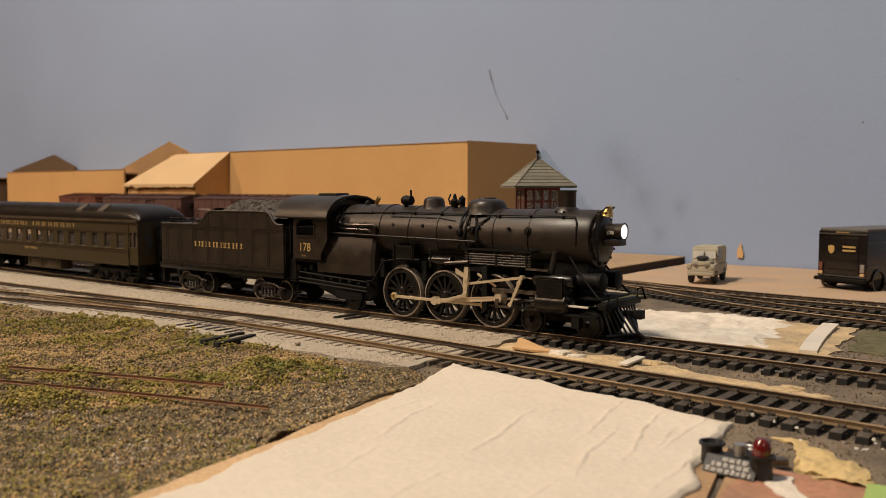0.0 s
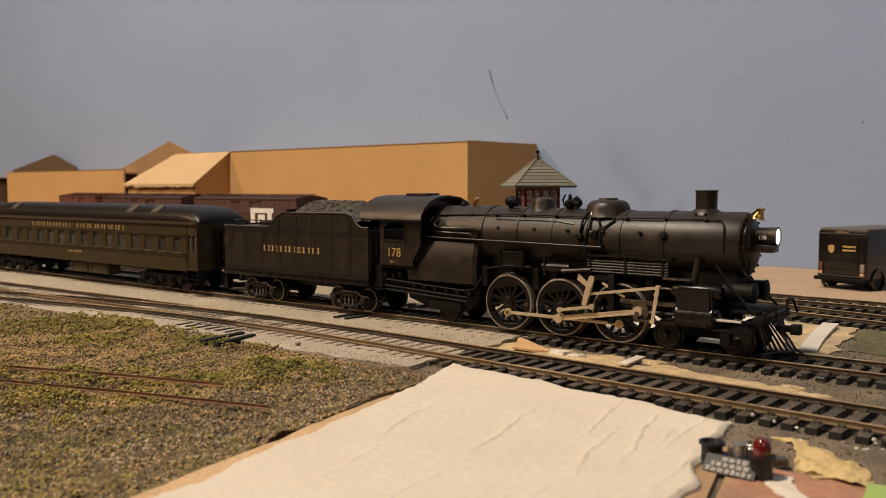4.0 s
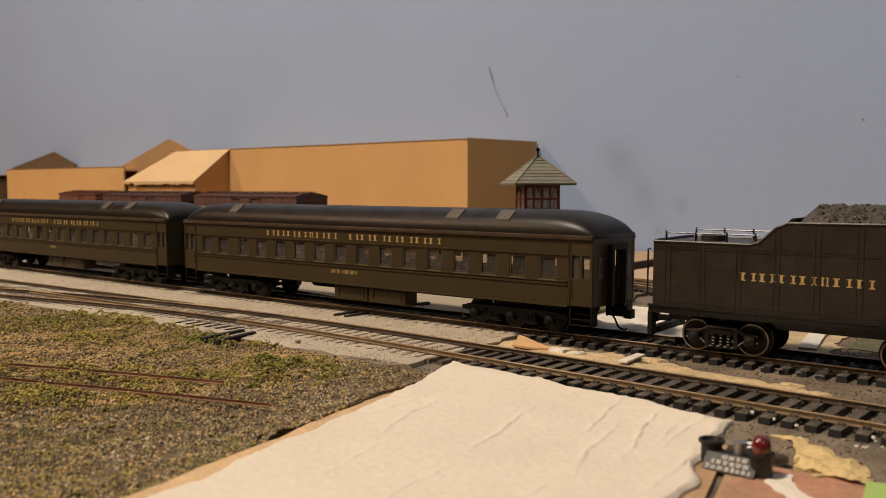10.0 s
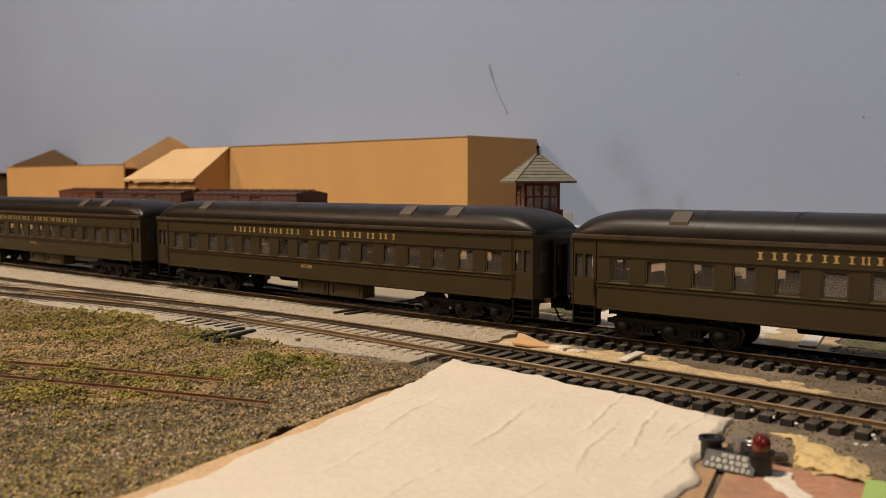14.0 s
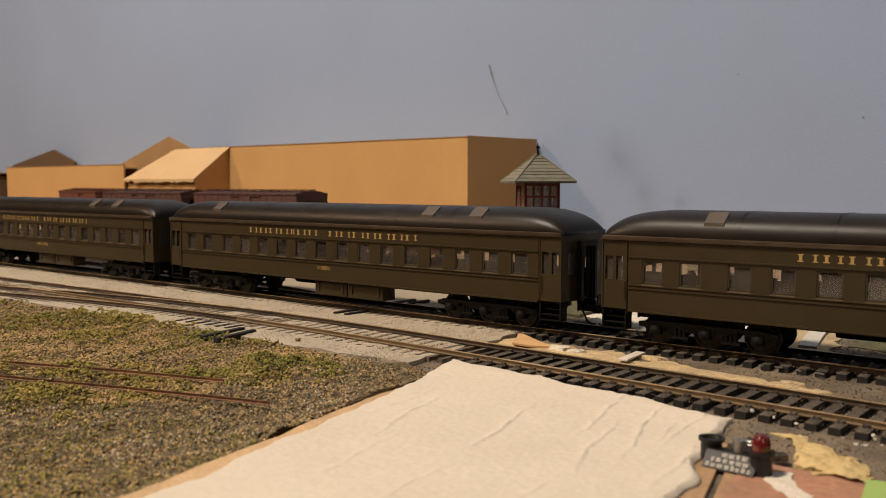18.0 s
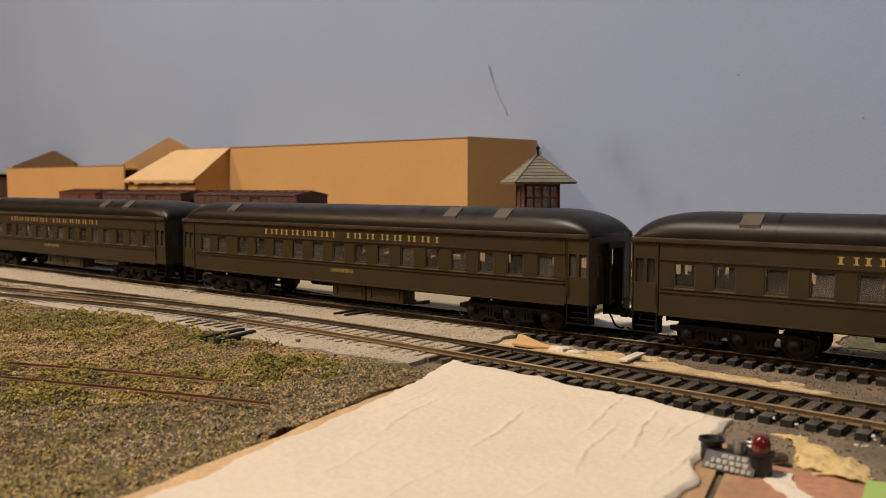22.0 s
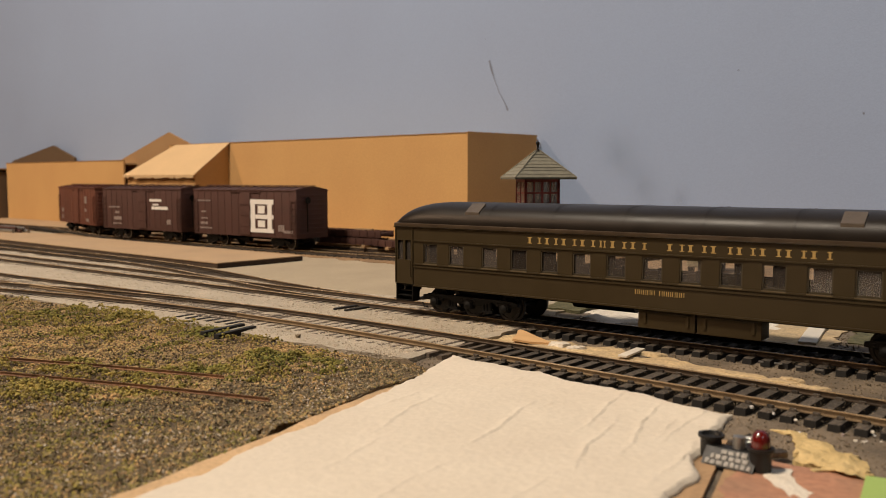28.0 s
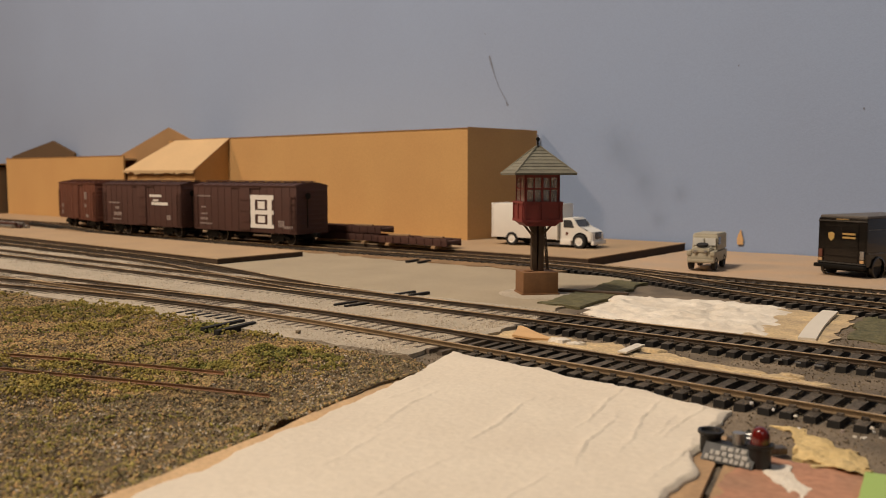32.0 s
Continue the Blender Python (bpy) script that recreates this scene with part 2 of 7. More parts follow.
M_TANRAIL = mat("dusty_tan_rail_side", (0.25, 0.172, 0.09), 0.7, metal=0.1, var=0.5, scale=160, bump=0.4, second=(0.15, 0.10, 0.055))
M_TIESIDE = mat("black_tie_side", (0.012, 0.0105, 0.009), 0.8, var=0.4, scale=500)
M_CARDEDGE = mat("orange_tan_card", (0.66, 0.45, 0.25), 0.9, var=0.25, scale=60, fine=900, bump=0.4, second=(0.50, 0.33, 0.18))
# Olive lightened so that each sill carries a painted highlight
M_SILL = mat("highlit_olive_sill", (0.13, 0.095, 0.05), 0.45, var=0.2)
M_COPPER = mat("orange_wire", (0.75, 0.28, 0.10), 0.5)
M_LABELBAR = mat("worn_white_print", (0.46, 0.44, 0.40), 0.7, var=0.4, scale=600)
# Lighter than the coach paint: the highlight along the eave is in this colour
M_EAVE = mat("eave_paint_with_highlight", (0.075, 0.050, 0.030), 0.34, var=0.3, scale=120, bump=0.05, second=(0.04, 0.027, 0.017))
M_PENCIL = mat("pencil_smudge", (0.20, 0.23, 0.31), 0.9)
M_SMEAR = smear_mat("grey_smear_and_shadow", (0.215, 0.285, 0.37), 0.14)

# ------------------------------------------------------------------ mesh helpers, in millimetres
def V(*a):
    return Vector(a)


def box(bm, x0, x1, y0, y1, z0, z1, bevel=0.0):
    v = [bm.verts.new((x, y, z)) for z in (z0, z1) for y in (y0, y1) for x in (x0, x1)]
    fs = [bm.faces.new([v[i] for i in f]) for f in ((0, 2, 3, 1), (4, 5, 7, 6), (0, 1, 5, 4), (2, 6, 7, 3), (0, 4, 6, 2), (1, 3, 7, 5))]
    if bevel:
        es = list({e for f in fs for e in f.edges})
        bmesh.ops.bevel(bm, geom=es, offset=bevel, segments=2, affect="EDGES", profile=0.6)
    return bm


def cyl(bm, p, q, r, r2=None, n=16, caps=True):
    p, q = Vector(p), Vector(q)
    r2 = r if r2 is None else r2
    d = (q - p).normalized()
    a = d.orthogonal().normalized()
    b = d.cross(a)
    A, B = [], []
    for i in range(n):
        w = 2 * math.pi * i / n
        o = a * math.cos(w) + b * math.sin(w)
        A.append(bm.verts.new(p + o * r))
        B.append(bm.verts.new(q + o * r2))
    for i in range(n):
        j = (i + 1) % n
        bm.faces.new((A[i], A[j], B[j], B[i]))
    if caps:
        bm.faces.new(A[::-1])
        bm.faces.new(B)
    return bm


def lathe(bm, centre, axis, profile, n=20):
    """A turned shape: profile of (distance along the axis, radius)."""
    c, d = Vector(centre), Vector(axis).normalized()
    a = d.orthogonal().normalized()
    b = d.cross(a)
    rings = []
    for h, r in profile:
        if r < 1e-4:
            rings.append([bm.verts.new(c + d * h)])
        else:
            rings.append([bm.verts.new(c + d * h + (a * math.cos(2 * math.pi * i / n) + b * math.sin(2 * math.pi * i / n)) * r) for i in range(n)])
    for A, B in zip(rings, rings[1:]):
        if len(A) == 1 and len(B) == 1:
            continue
        for i in range(n):
            j = (i + 1) % n
            if len(A) == 1:
                bm.faces.new((A[0], B[j], B[i]))
            elif len(B) == 1:
                bm.faces.new((A[i], A[j], B[0]))
            else:
                bm.faces.new((A[i], A[j], B[j], B[i]))
    return bm


def tube(bm, pts, r, n=6):
    pts = [Vector(p) for p in pts]
    rings = []
    up = V(0, 0, 1)
    for i, p in enumerate(pts):
        d = (pts[min(i + 1, len(pts) - 1)] - pts[max(i - 1, 0)]).normalized()
        a = d.cross(up)
        a = a.normalized() if a.length > 0.1 else d.orthogonal().normalized()
        b = d.cross(a)
        rings.append([bm.verts.new(p + (a * math.cos(2 * math.pi * k / n) + b * math.sin(2 * math.pi * k / n)) * r) for k in range(n)])
    for A, B in zip(rings, rings[1:]):
        for k in range(n):
            j = (k + 1) % n
            bm.faces.new((A[k], A[j], B[j], B[k]))
    bm.faces.new(rings[0][::-1])
    bm.faces.new(rings[-1])
    return bm


def prism(bm, outline, axis, a, b):
    """An outline of 2D points pulled along an axis: y (points x, z), x (points y, z) or z (points x, y)."""
    put = {"y": lambda u, w, s: (u, s, w), "x": lambda u, w, s: (s, u, w), "z": lambda u, w, s: (u, w, s)}[axis]
    A = [bm.verts.new(put(u, w, a)) for u, w in outline]
    B = [bm.verts.new(put(u, w, b)) for u, w in outline]
    n = len(outline)
    bm.faces.new(A)
    bm.faces.new(B[::-1])
    for i in range(n):
        j = (i + 1) % n
        bm.faces.new((A[j], A[i], B[i], B[j]))
    return bm


def loft(bm, rings, close=True):
    rows = [[bm.verts.new(p) for p in r] for r in rings]
    for A, B in zip(rows, rows[1:]):
        n = len(A)
        for i in range(n if close else n - 1):
            j = (i + 1) % n
            bm.faces.new((A[i], A[j], B[j], B[i]))
    if close:
        bm.faces.new(rows[0][::-1])
        bm.faces.new(rows[-1])
    return bm


def finish(bm, name, angle=35):
    bmesh.ops.recalc_face_normals(bm, faces=bm.faces)
    for v in bm.verts:
        v.co *= 0.001
    me = bpy.data.meshes.new(name)
    bm.to_mesh(me)
    bm.free()
    me.shade_smooth()
    me.set_sharp_from_angle(angle=radians(angle))
    return me


def part(name, bm, material, parent, label="", at=(0, 0, 0), angle=35):
    """One mesh object under a thing or a part, at a place in millimetres."""
    me = bm if isinstance(bm, bpy.types.Mesh) else finish(bm, name, angle)
    if not me.materials:
        me.materials.append(material)
    ob = new(name, me)
    ob.parent = parent
    ob.location = Vector(at) * 0.001
    if label:
        ob["label"] = label
    return ob


def thing(name, at=(0, 0, 0), turn=0.0, label="", category="", group="", kind=""):
    ob = new(name)
    ob.empty_display_size = 0.005
    ob.matrix_basis = pose(at[0] * 0.001, at[1] * 0.001, at[2] * 0.001, 0, 0, turn)
    return tagged(ob, label, category, group, kind)


def solid(name, bm, material, label="", category="", group="", kind="", at=(0, 0, 0), turn=0.0, angle=35):
    me = finish(bm, name, angle)
    me.materials.append(material)
    ob = new(name, me)
    ob.matrix_basis = pose(at[0] * 0.001, at[1] * 0.001, at[2] * 0.001, 0, 0, turn)
    return tagged(ob, label, category, group, kind)


def BM():
    return bmesh.new()


def fbm(x, y, s, seed=0.0):
    return noise.fractal(Vector((x / s + seed, y / s - seed, seed * 0.37)), 1.0, 2.0, 4)


def patch(name, corners, nu, nv, zf, material, label, category="", kind="structure", wob=0.0, depth=4.0, seed=1.0, bow=0.0):
    """A sheet with four corners (x, y), wavy edges, a height function and sides that go down."""
    bm = BM()
    (ax, ay), (bx, by), (cx, cy), (dx, dy) = corners
    rows = []
    for j in range(nv + 1):
        v = j / nv
        row = []
        for i in range(nu + 1):
            u = i / nu
            x = (1 - u) * (1 - v) * ax + u * (1 - v) * bx + u * v * cx + (1 - u) * v * dx
            y = (1 - u) * (1 - v) * ay + u * (1 - v) * by + u * v * cy + (1 - u) * v * dy
            x += bow * 4 * v * (1 - v) * (1 - u)
            if wob:
                edge = max(abs(2 * u - 1), abs(2 * v - 1)) ** 4
                x += edge * wob * fbm(x, y, 14, seed)
                y += edge * wob * fbm(x, y, 14, seed + 5)
            row.append(bm.verts.new((x, y, zf(x, y, u, v))))
        rows.append(row)
    for j in range(nv):
        for i in range(nu):
            bm.faces.new((rows[j][i], rows[j][i + 1], rows[j + 1][i + 1], rows[j + 1][i]))
    rim = rows[0][:] + [r[-1] for r in rows[1:]] + rows[-1][-2::-1] + [r[0] for r in rows[-2:0:-1]]
    low = [bm.verts.new((w.co.x, w.co.y, w.co.z - depth)) for w in rim]
    n = len(rim)
    for i in range(n):
        j = (i + 1) % n
        bm.faces.new((rim[i], low[i], low[j], rim[j]))
    return solid(name, bm, material, label, category, kind=kind, angle=60)


def scatter(name, material, spots, label, category, kind="stuff", parent=None):
    """Small irregular granules: spots of (x, y, z, size)."""
    base = np.array([(1, 0, 0), (-1, 0, 0), (0, 1, 0), (0, -1, 0), (0, 0, 1), (0, 0, -1)], float)
    tri = np.array([(0, 2, 4), (2, 1, 4), (1, 3, 4), (3, 0, 4), (2, 0, 5), (1, 2, 5), (3, 1, 5), (0, 3, 5)])
    rng = np.random.default_rng(len(spots))
    s = np.array(spots, float)
    n = len(s)
    q = rng.normal(size=(n, 4))
    q /= np.linalg.norm(q, axis=1)[:, None]
    w, x, y, z = q.T
    R = np.stack([1 - 2 * (y * y + z * z), 2 * (x * y - z * w), 2 * (x * z + y * w), 2 * (x * y + z * w), 1 - 2 * (x * x + z * z), 2 * (y * z - x * w),
                  2 * (x * z - y * w), 2 * (y * z + x * w), 1 - 2 * (x * x + y * y)], 1).reshape(n, 3, 3)
    v = base[None] * rng.uniform(0.55, 1.2, (n, 6, 1)) * s[:, 3][:, None, None]
    v = np.einsum("nij,nkj->nki", R, v) + s[:, None, :3]
    f = tri[None] + 6 * np.arange(n)[:, None, None]
    me = bpy.data.meshes.new(name)
    me.from_pydata((v.reshape(-1, 3) * 0.001).tolist(), [], f.reshape(-1, 3).tolist())
    me.materials.append(material)
    ob = new(name, me)
    if parent:
        ob.parent = parent
    return tagged(ob, label, category, kind=kind)

# ------------------------------------------------------------------ room
def slab(name, x0, x1, y0, y1, z0, z1, m, label, category, bevel=0.0):
    return solid(name, box(BM(), x0, x1, y0, y1, z0, z1, bevel), m, label, category, kind="structure")


slab("wall_back", -4200, 1800, 645, 745, -900, 1700, M_WALL, "blue-grey painted room wall behind the layout", "wall")
# Walls and ceiling out of view, added to close in and bounce lamp light
slab("wall_left", -4300, -4200, -2600, 745, -900, 1700, M_ROOM, "unseen room wall added for bounced light", "wall")
slab("wall_right", 1800, 1900, -2600, 745, -900, 1700, M_ROOM, "unseen room wall added for bounced light", "wall")
slab("wall_front", -4300, 1900, -2700, -2600, -900, 1700, M_ROOM, "unseen room wall behind the camera, added for bounced light", "wall")
slab("ceiling", -4300, 1900, -2700, 745, 1700, 1760, M_ROOM, "unseen grey ceiling added for bounced light", "ceiling")
slab("floor", -4300, 1900, -2700, 745, -960, -900, M_FLOOR, "dark carpeted room floor", "floor")
slab("ground", -2600, 1760, -14, 645, -20, 0, M_BOARD, "bare plywood table top of the model railway", "ground")

# pencil marks on the wall
def wall_mark(pts, w):
    bm = BM()
    for i, ((x, z), (x2, z2)) in enumerate(zip(pts, pts[1:])):
        d = V(x2 - x, 0, z2 - z).normalized()
        s = V(-d.z, 0, d.x) * w[i]
        s2 = V(-d.z, 0, d.x) * w[i + 1]
        a, b, c, e = V(x, 644.7, z) - s, V(x, 644.7, z) + s, V(x2, 644.7, z2) + s2, V(x2, 644.7, z2) - s2
        bm.faces.new([bm.verts.new(p) for p in (a, b, c, e)])
    return bm


tagged(solid("wall_scuff", wall_mark([(-461.5, 169), (-459, 161), (-455, 150), (-450, 139), (-443, 128), (-440.5, 122.5)], [0.9, 1.0, 0.35, 0.3, 0.5, 1.0]), M_PENCIL),
       "dark pencil scuff on the blue wall", "scuff", kind="structure")
for x, z, w in ((-143, 105.6, 0.7), (-231, 142, 0.5), (-466, 189, 0.4), (-301, 66, 0.5)):
    tagged(solid("wall_speck", wall_mark([(x, z + w), (x + 0.2, z - w)], [w, w * 0.7]), M_PENCIL), "small dark speck on the blue wall", "speck", kind="structure")
bm = BM()
lathe(bm, (-225.5, 641.5, 11), (0, 0.1, 1), [(-4, 2.2), (0, 2.8), (3, 1.6), (6, 0.7), (8, 0.1)], 9)
for v in bm.verts:
    v.co.y = 644.5 + (v.co.y - 644.5) * 0.08 - 0.5
    v.co.x += 0.8 * fbm(v.co.x, v.co.z, 4)
solid("orange_paint_patch", bm, M_ORANGE, "small orange scrap stuck low on the blue wall", "scrap", kind="structure")

# ------------------------------------------------------------------ ground covers
SLANT = 0.0113                 # the main line draws away from the camera's side by this much
RT = 6.0                       # rail top
G = 9.0                        # half the distance between the rail heads

patch("ballast_bed", [(-1700, 128), (-172, 197), (-176, 300), (-1700, 310)], 150, 26,
      lambda x, y, u, v: 4.0 + 0.2 * fbm(x, y, 9) + 0.12 * fbm(x, y, 2.5, 3), M_BALLAST, "fine grey ballast under the left tracks", "ballast", wob=5, depth=4)
patch("lot", [(-1700, 298), (-183, 296), (-206, 424), (-1700, 462)], 90, 24,
      lambda x, y, u, v: 3.3 + 0.15 * fbm(x, y, 30), M_SANDLOT, "flat grey-tan lot between the tracks", "ground", wob=4, depth=3)
def ym(x):
    """Centre line of the main track."""
    return 278.56 + SLANT * x


def yf(x):
    """Centre line of the front track, right of its turnout."""
    return 216.56 - 0.0363 * max(x, -215)


def base_z(x, y, u=0, v=0):
    return 1.1 + 1.45 * max(0.0, min(1.0, (y - 180) / 20)) + 0.3 * fbm(x, y, 16) + 0.18 * fbm(x, y, 4, 2)


patch("right_base", [(-200, 150), (300, 150), (300, 430), (-215, 430)], 110, 60,
      base_z, M_DIRT, "dark brown unfinished base under the tracks", "ground", depth=2.5)
patch("tan_lot_right", [(-262, 462), (500, 430), (500, 643), (-262, 643)], 60, 30,
      lambda x, y, u, v: 1.6 + 0.3 * fbm(x, y, 40), M_PINKSAND, "pinkish tan bare board along the wall", "ground", wob=2, depth=2)
for nm, c, z, lab in (("left_platform_sheet", [(-1500, 372), (-447, 329), (-444, 399), (-1500, 418)], 7.0, "tan card platform sheet with a dark cut edge"),
                      ("right_platform_sheet", [(-1600, 470), (-266, 482), (-267, 640), (-1600, 640)], 6.5, "tan card sheet under the cardboard building")):
    bm = BM()
    prism(bm, c, "z", z - 0.6, z)
    sheet = solid(nm, bm, M_TANSHEET, lab, "platform", kind="structure")
    bm = BM()
    cx, cy = sum(p[0] for p in c) / 4, sum(p[1] for p in c) / 4
    prism(bm, [(x + (0.4 if x < cx else -0.4), y + (0.4 if y < cy else -0.4)) for x, y in c], "z", 0.2, z - 0.61)
    part("sheet_edge", bm, M_EDGE, sheet, "dark cut edge")

patch("back_track_bed", [(-860, 422), (-250, 421), (-262, 470), (-860, 478)], 110, 16,
      lambda x, y, u, v: 3.75 + 0.3 * fbm(x, y, 8) + 0.25 * fbm(x, y, 3, 2), mat("rusty_brown_dirt", (0.36, 0.22, 0.105), 0.95, var=0.4, scale=70, fine=1500, bump=0.9, second=(0.20, 0.125, 0.065), depth=0.0006),
      "rusty brown dirt under the back track", "ground", wob=9, depth=1.5, seed=6)

# front field: earth, turf and gravel
def field_z(x, y, u=0, v=0):
    near = max(0.0, min(1.0, (150 - y) / 70))
    return 3.0 + 0.7 * fbm(x, y, 26) + 0.75 * fbm(x, y, 7, 4) - 0.5 * near + 0.9 * max(0.0, min(1.0, (y - 180) / 18))


patch("field", [(-900, -12), (-146, -12), (-158, 195), (-900, 140)], 130, 60, field_z, M_TURF, "brown earth field with patchy olive turf", "field", wob=3, depth=3)


def in_field(x, y):
    v = (y + 12) / 223
    right = -121 - 42.5 * v + 14.4 * v * (1 - v) - (3.6 if y < 172 else 0.4)
    return x < right + 1.5 * fbm(x, y, 12) and y < 192.6 + min(0.0, (x + 330) * 0.05) + 2.2 * fbm(x, y, 14) + 1.5 * fbm(x, y, 4, 3)


rng = random.Random(5)
earth, turf, stones = [], [], []
while len(earth) + len(stones) < 58000:
    k = rng.random() ** 1.6
    x, y = -140 - 420 * k, rng.uniform(-5, 208)
    if abs(math.degrees(math.atan2(-x, y)) - 38.67) > 34 or not in_field(x, y):
        continue
    if -265 < x < -245 and 181 < y < 206:
        continue
    g = 0.75 * fbm(x, y, 38, 7) + 0.75 * fbm(x, y, 9, 2) + 0.35 * fbm(x, y, 3.5, 6) - 0.7 * max(0.0, (x + 188) / 30) + 0.10
    z = field_z(x, y)
    near = y < 118 + 12 * fbm(x, y, 20) or x > -186 + 14 * fbm(x, y, 12, 8)
    size = rng.uniform(0.26, 0.66)
    if g > (0.12 if not near else 0.30) and rng.random() < 0.30 + 0.8 * (g - 0.12):
        turf.append((x, y, z + rng.uniform(0, 0.7) + 3.0 * min(0.8, max(0, g - 0.22)), size))
    else:
        if near and y < 118 and rng.random() < 0.16 + 0.3 * fbm(x, y, 12, 9):
            turf.append((x, y, z + 0.2, size * 0.9))
        elif near and rng.random() < 0.7:
            stones.append((x, y, z + 0.2, rng.uniform(0.2, 0.5)))
        else:
            earth.append((x, y, z + 0.15, size))
for cx, cy, r, n in ((-203, 178, 7, 330), (-214, 174, 6, 240), (-190, 180, 5, 150), (-206, 152, 6, 220), (-209, 146, 5, 150), (-262, 186, 9, 300), (-318, 190, 10, 300), (-250, 128, 8, 250), (-231, 112, 8, 240), (-300, 160, 10, 300), (-206, 124, 6, 150)):
    for _ in range(n):
        w, d = rng.uniform(0, 6.28), r * math.sqrt(rng.random())
        x, y = cx + d * math.cos(w), cy + d * math.sin(w)
        turf.append((x, y, field_z(x, y) + rng.uniform(0, 2.4) * (1 - d / r) + 0.4, rng.uniform(0.35, 0.8)))
M_EARTHG = island_mat("earth_granules", [(0.50, 0.33, 0.155), (0.36, 0.24, 0.115), (0.58, 0.37, 0.17), (0.43, 0.31, 0.14), (0.22, 0.15, 0.08), (0.46, 0.37, 0.14), (0.12, 0.088, 0.052)], 0.95,
                      [(0.34, 0.25, 0.135), (0.23, 0.17, 0.095), (0.44, 0.30, 0.15), (0.31, 0.25, 0.105), (0.12, 0.092, 0.058), (0.37, 0.26, 0.14), (0.08, 0.06, 0.04)], 0.028)
M_TURFG = island_mat("turf_granules", [(0.44, 0.35, 0.09), (0.35, 0.285, 0.08), (0.52, 0.40, 0.12), (0.26, 0.205, 0.065), (0.40, 0.30, 0.10), (0.14, 0.118, 0.04)], 0.95,
                     [(0.19, 0.19, 0.048), (0.26, 0.235, 0.06), (0.12, 0.125, 0.038), (0.30, 0.26, 0.07), (0.22, 0.19, 0.055), (0.07, 0.07, 0.026)], 0.022)
M_STONEG = island_mat("pale_stones", [(0.27, 0.22, 0.135), (0.20, 0.16, 0.10), (0.15, 0.12, 0.076), (0.31, 0.245, 0.16), (0.23, 0.18, 0.11), (0.11, 0.088, 0.056), (0.27, 0.21, 0.135), (0.18, 0.14, 0.09), (0.14, 0.13, 0.06), (0.22, 0.17, 0.11), (0.25, 0.20, 0.125), (0.62, 0.55, 0.46)], 0.9,
                      [(0.21, 0.17, 0.105), (0.15, 0.12, 0.074), (0.25, 0.20, 0.125), (0.10, 0.082, 0.054), (0.16, 0.145, 0.07), (0.29, 0.235, 0.155)], 0.03)
scatter("loose_earth", M_EARTHG, earth, "brown ground granules strewn over the field", "granules")
scatter("turf", M_TURFG, turf, "olive green ground foam tufts on the field", "turf")
scatter("gravel", M_STONEG, stones + [(-257.5, 176, 4.3, 1.0), (-226, 200, 4.2, 1.3), (-291, 187, 4.2, 0.9)], "pale small stones on the field", "gravel")
grit = []
while len(grit) < 16000:
    x, y = -178 - 520 * rng.random() ** 1.7, rng.uniform(196, 300)
    grit.append((x, y, 4.02 + 0.22 * fbm(x, y, 9), rng.uniform(0.2, 0.45)))
M_GRIT = island_mat("ballast_grit", [(0.56, 0.48, 0.37), (0.45, 0.38, 0.29), (0.66, 0.57, 0.45), (0.34, 0.285, 0.215), (0.51, 0.43, 0.325)])
scatter("ballast_grit", M_GRIT, grit, "loose grey ballast grains between the rails", "ballast")
M_CRUMB = island_mat("dirt_granules", [(0.24, 0.19, 0.13), (0.15, 0.12, 0.085), (0.30, 0.24, 0.17), (0.08, 0.066, 0.05), (0.20, 0.155, 0.105), (0.11, 0.088, 0.06)])
grit = []
while len(grit) < 15000:
    x, y = rng.uniform(-175, 40), rng.uniform(185, 345)
    grit.append((x, y, base_z(x, y) + 0.1, rng.uniform(0.15, 0.42)))
for line in (ym, yf):          # dust and ballast grains left on the ties
    for _ in range(5200):
        x = rng.uniform(-172, 40)
        y = line(x) + rng.choice((rng.uniform(-15, -9.6), rng.uniform(-8.2, 8.2), rng.uniform(9.6, 15)))
        if fbm(x, y, 18, 9) > -0.15:
            grit.append((x, y, 4.42, rng.uniform(0.08, 0.19)))
scatter("dirt_crumbs", M_CRUMB, grit, "dark crumbs of dirt on the unfinished base", "dirt")

# plaster sheet in front, with drag ripples
RIPPLES = []
for ax, ay, bx, by, ht in ((-94.2, 165.9, -99.5, 203.1, 0.75), (-112.7, 196.9, -114.2, 214, 0.5), (-78.9, 157.3, -88.8, 200.9, 0.8), (-75.3, 172.2, -77, 200.3, 0.6), (-66.2, 146.6, -69.2, 175, 0.7),
                           (-83.8, 149.6, -92.1, 182, 0.6), (-111.4, 174.4, -110.6, 186.3, 0.4), (-81.4, 140.9, -87.2, 162.7, 0.5), (-77.7, 170.3, -79.6, 189.5, 0.45), (-129.4, 135.5, -138.7, 171.2, 0.6),
                           (-106.9, 142.5, -114.3, 180, 0.8), (-131, 192, -127, 212, 0.45), (-142, 150, -146, 178, 0.4), (-120, 110, -125, 140, 0.4), (-100, 100, -104, 135, 0.4), (-80, 110, -84, 140, 0.5)):
    RIPPLES.append(((ax + bx) / 2, (ay + by) / 2, math.hypot(bx - ax, by - ay) * 0.62, ht, math.atan2(by - ay, bx - ax)))


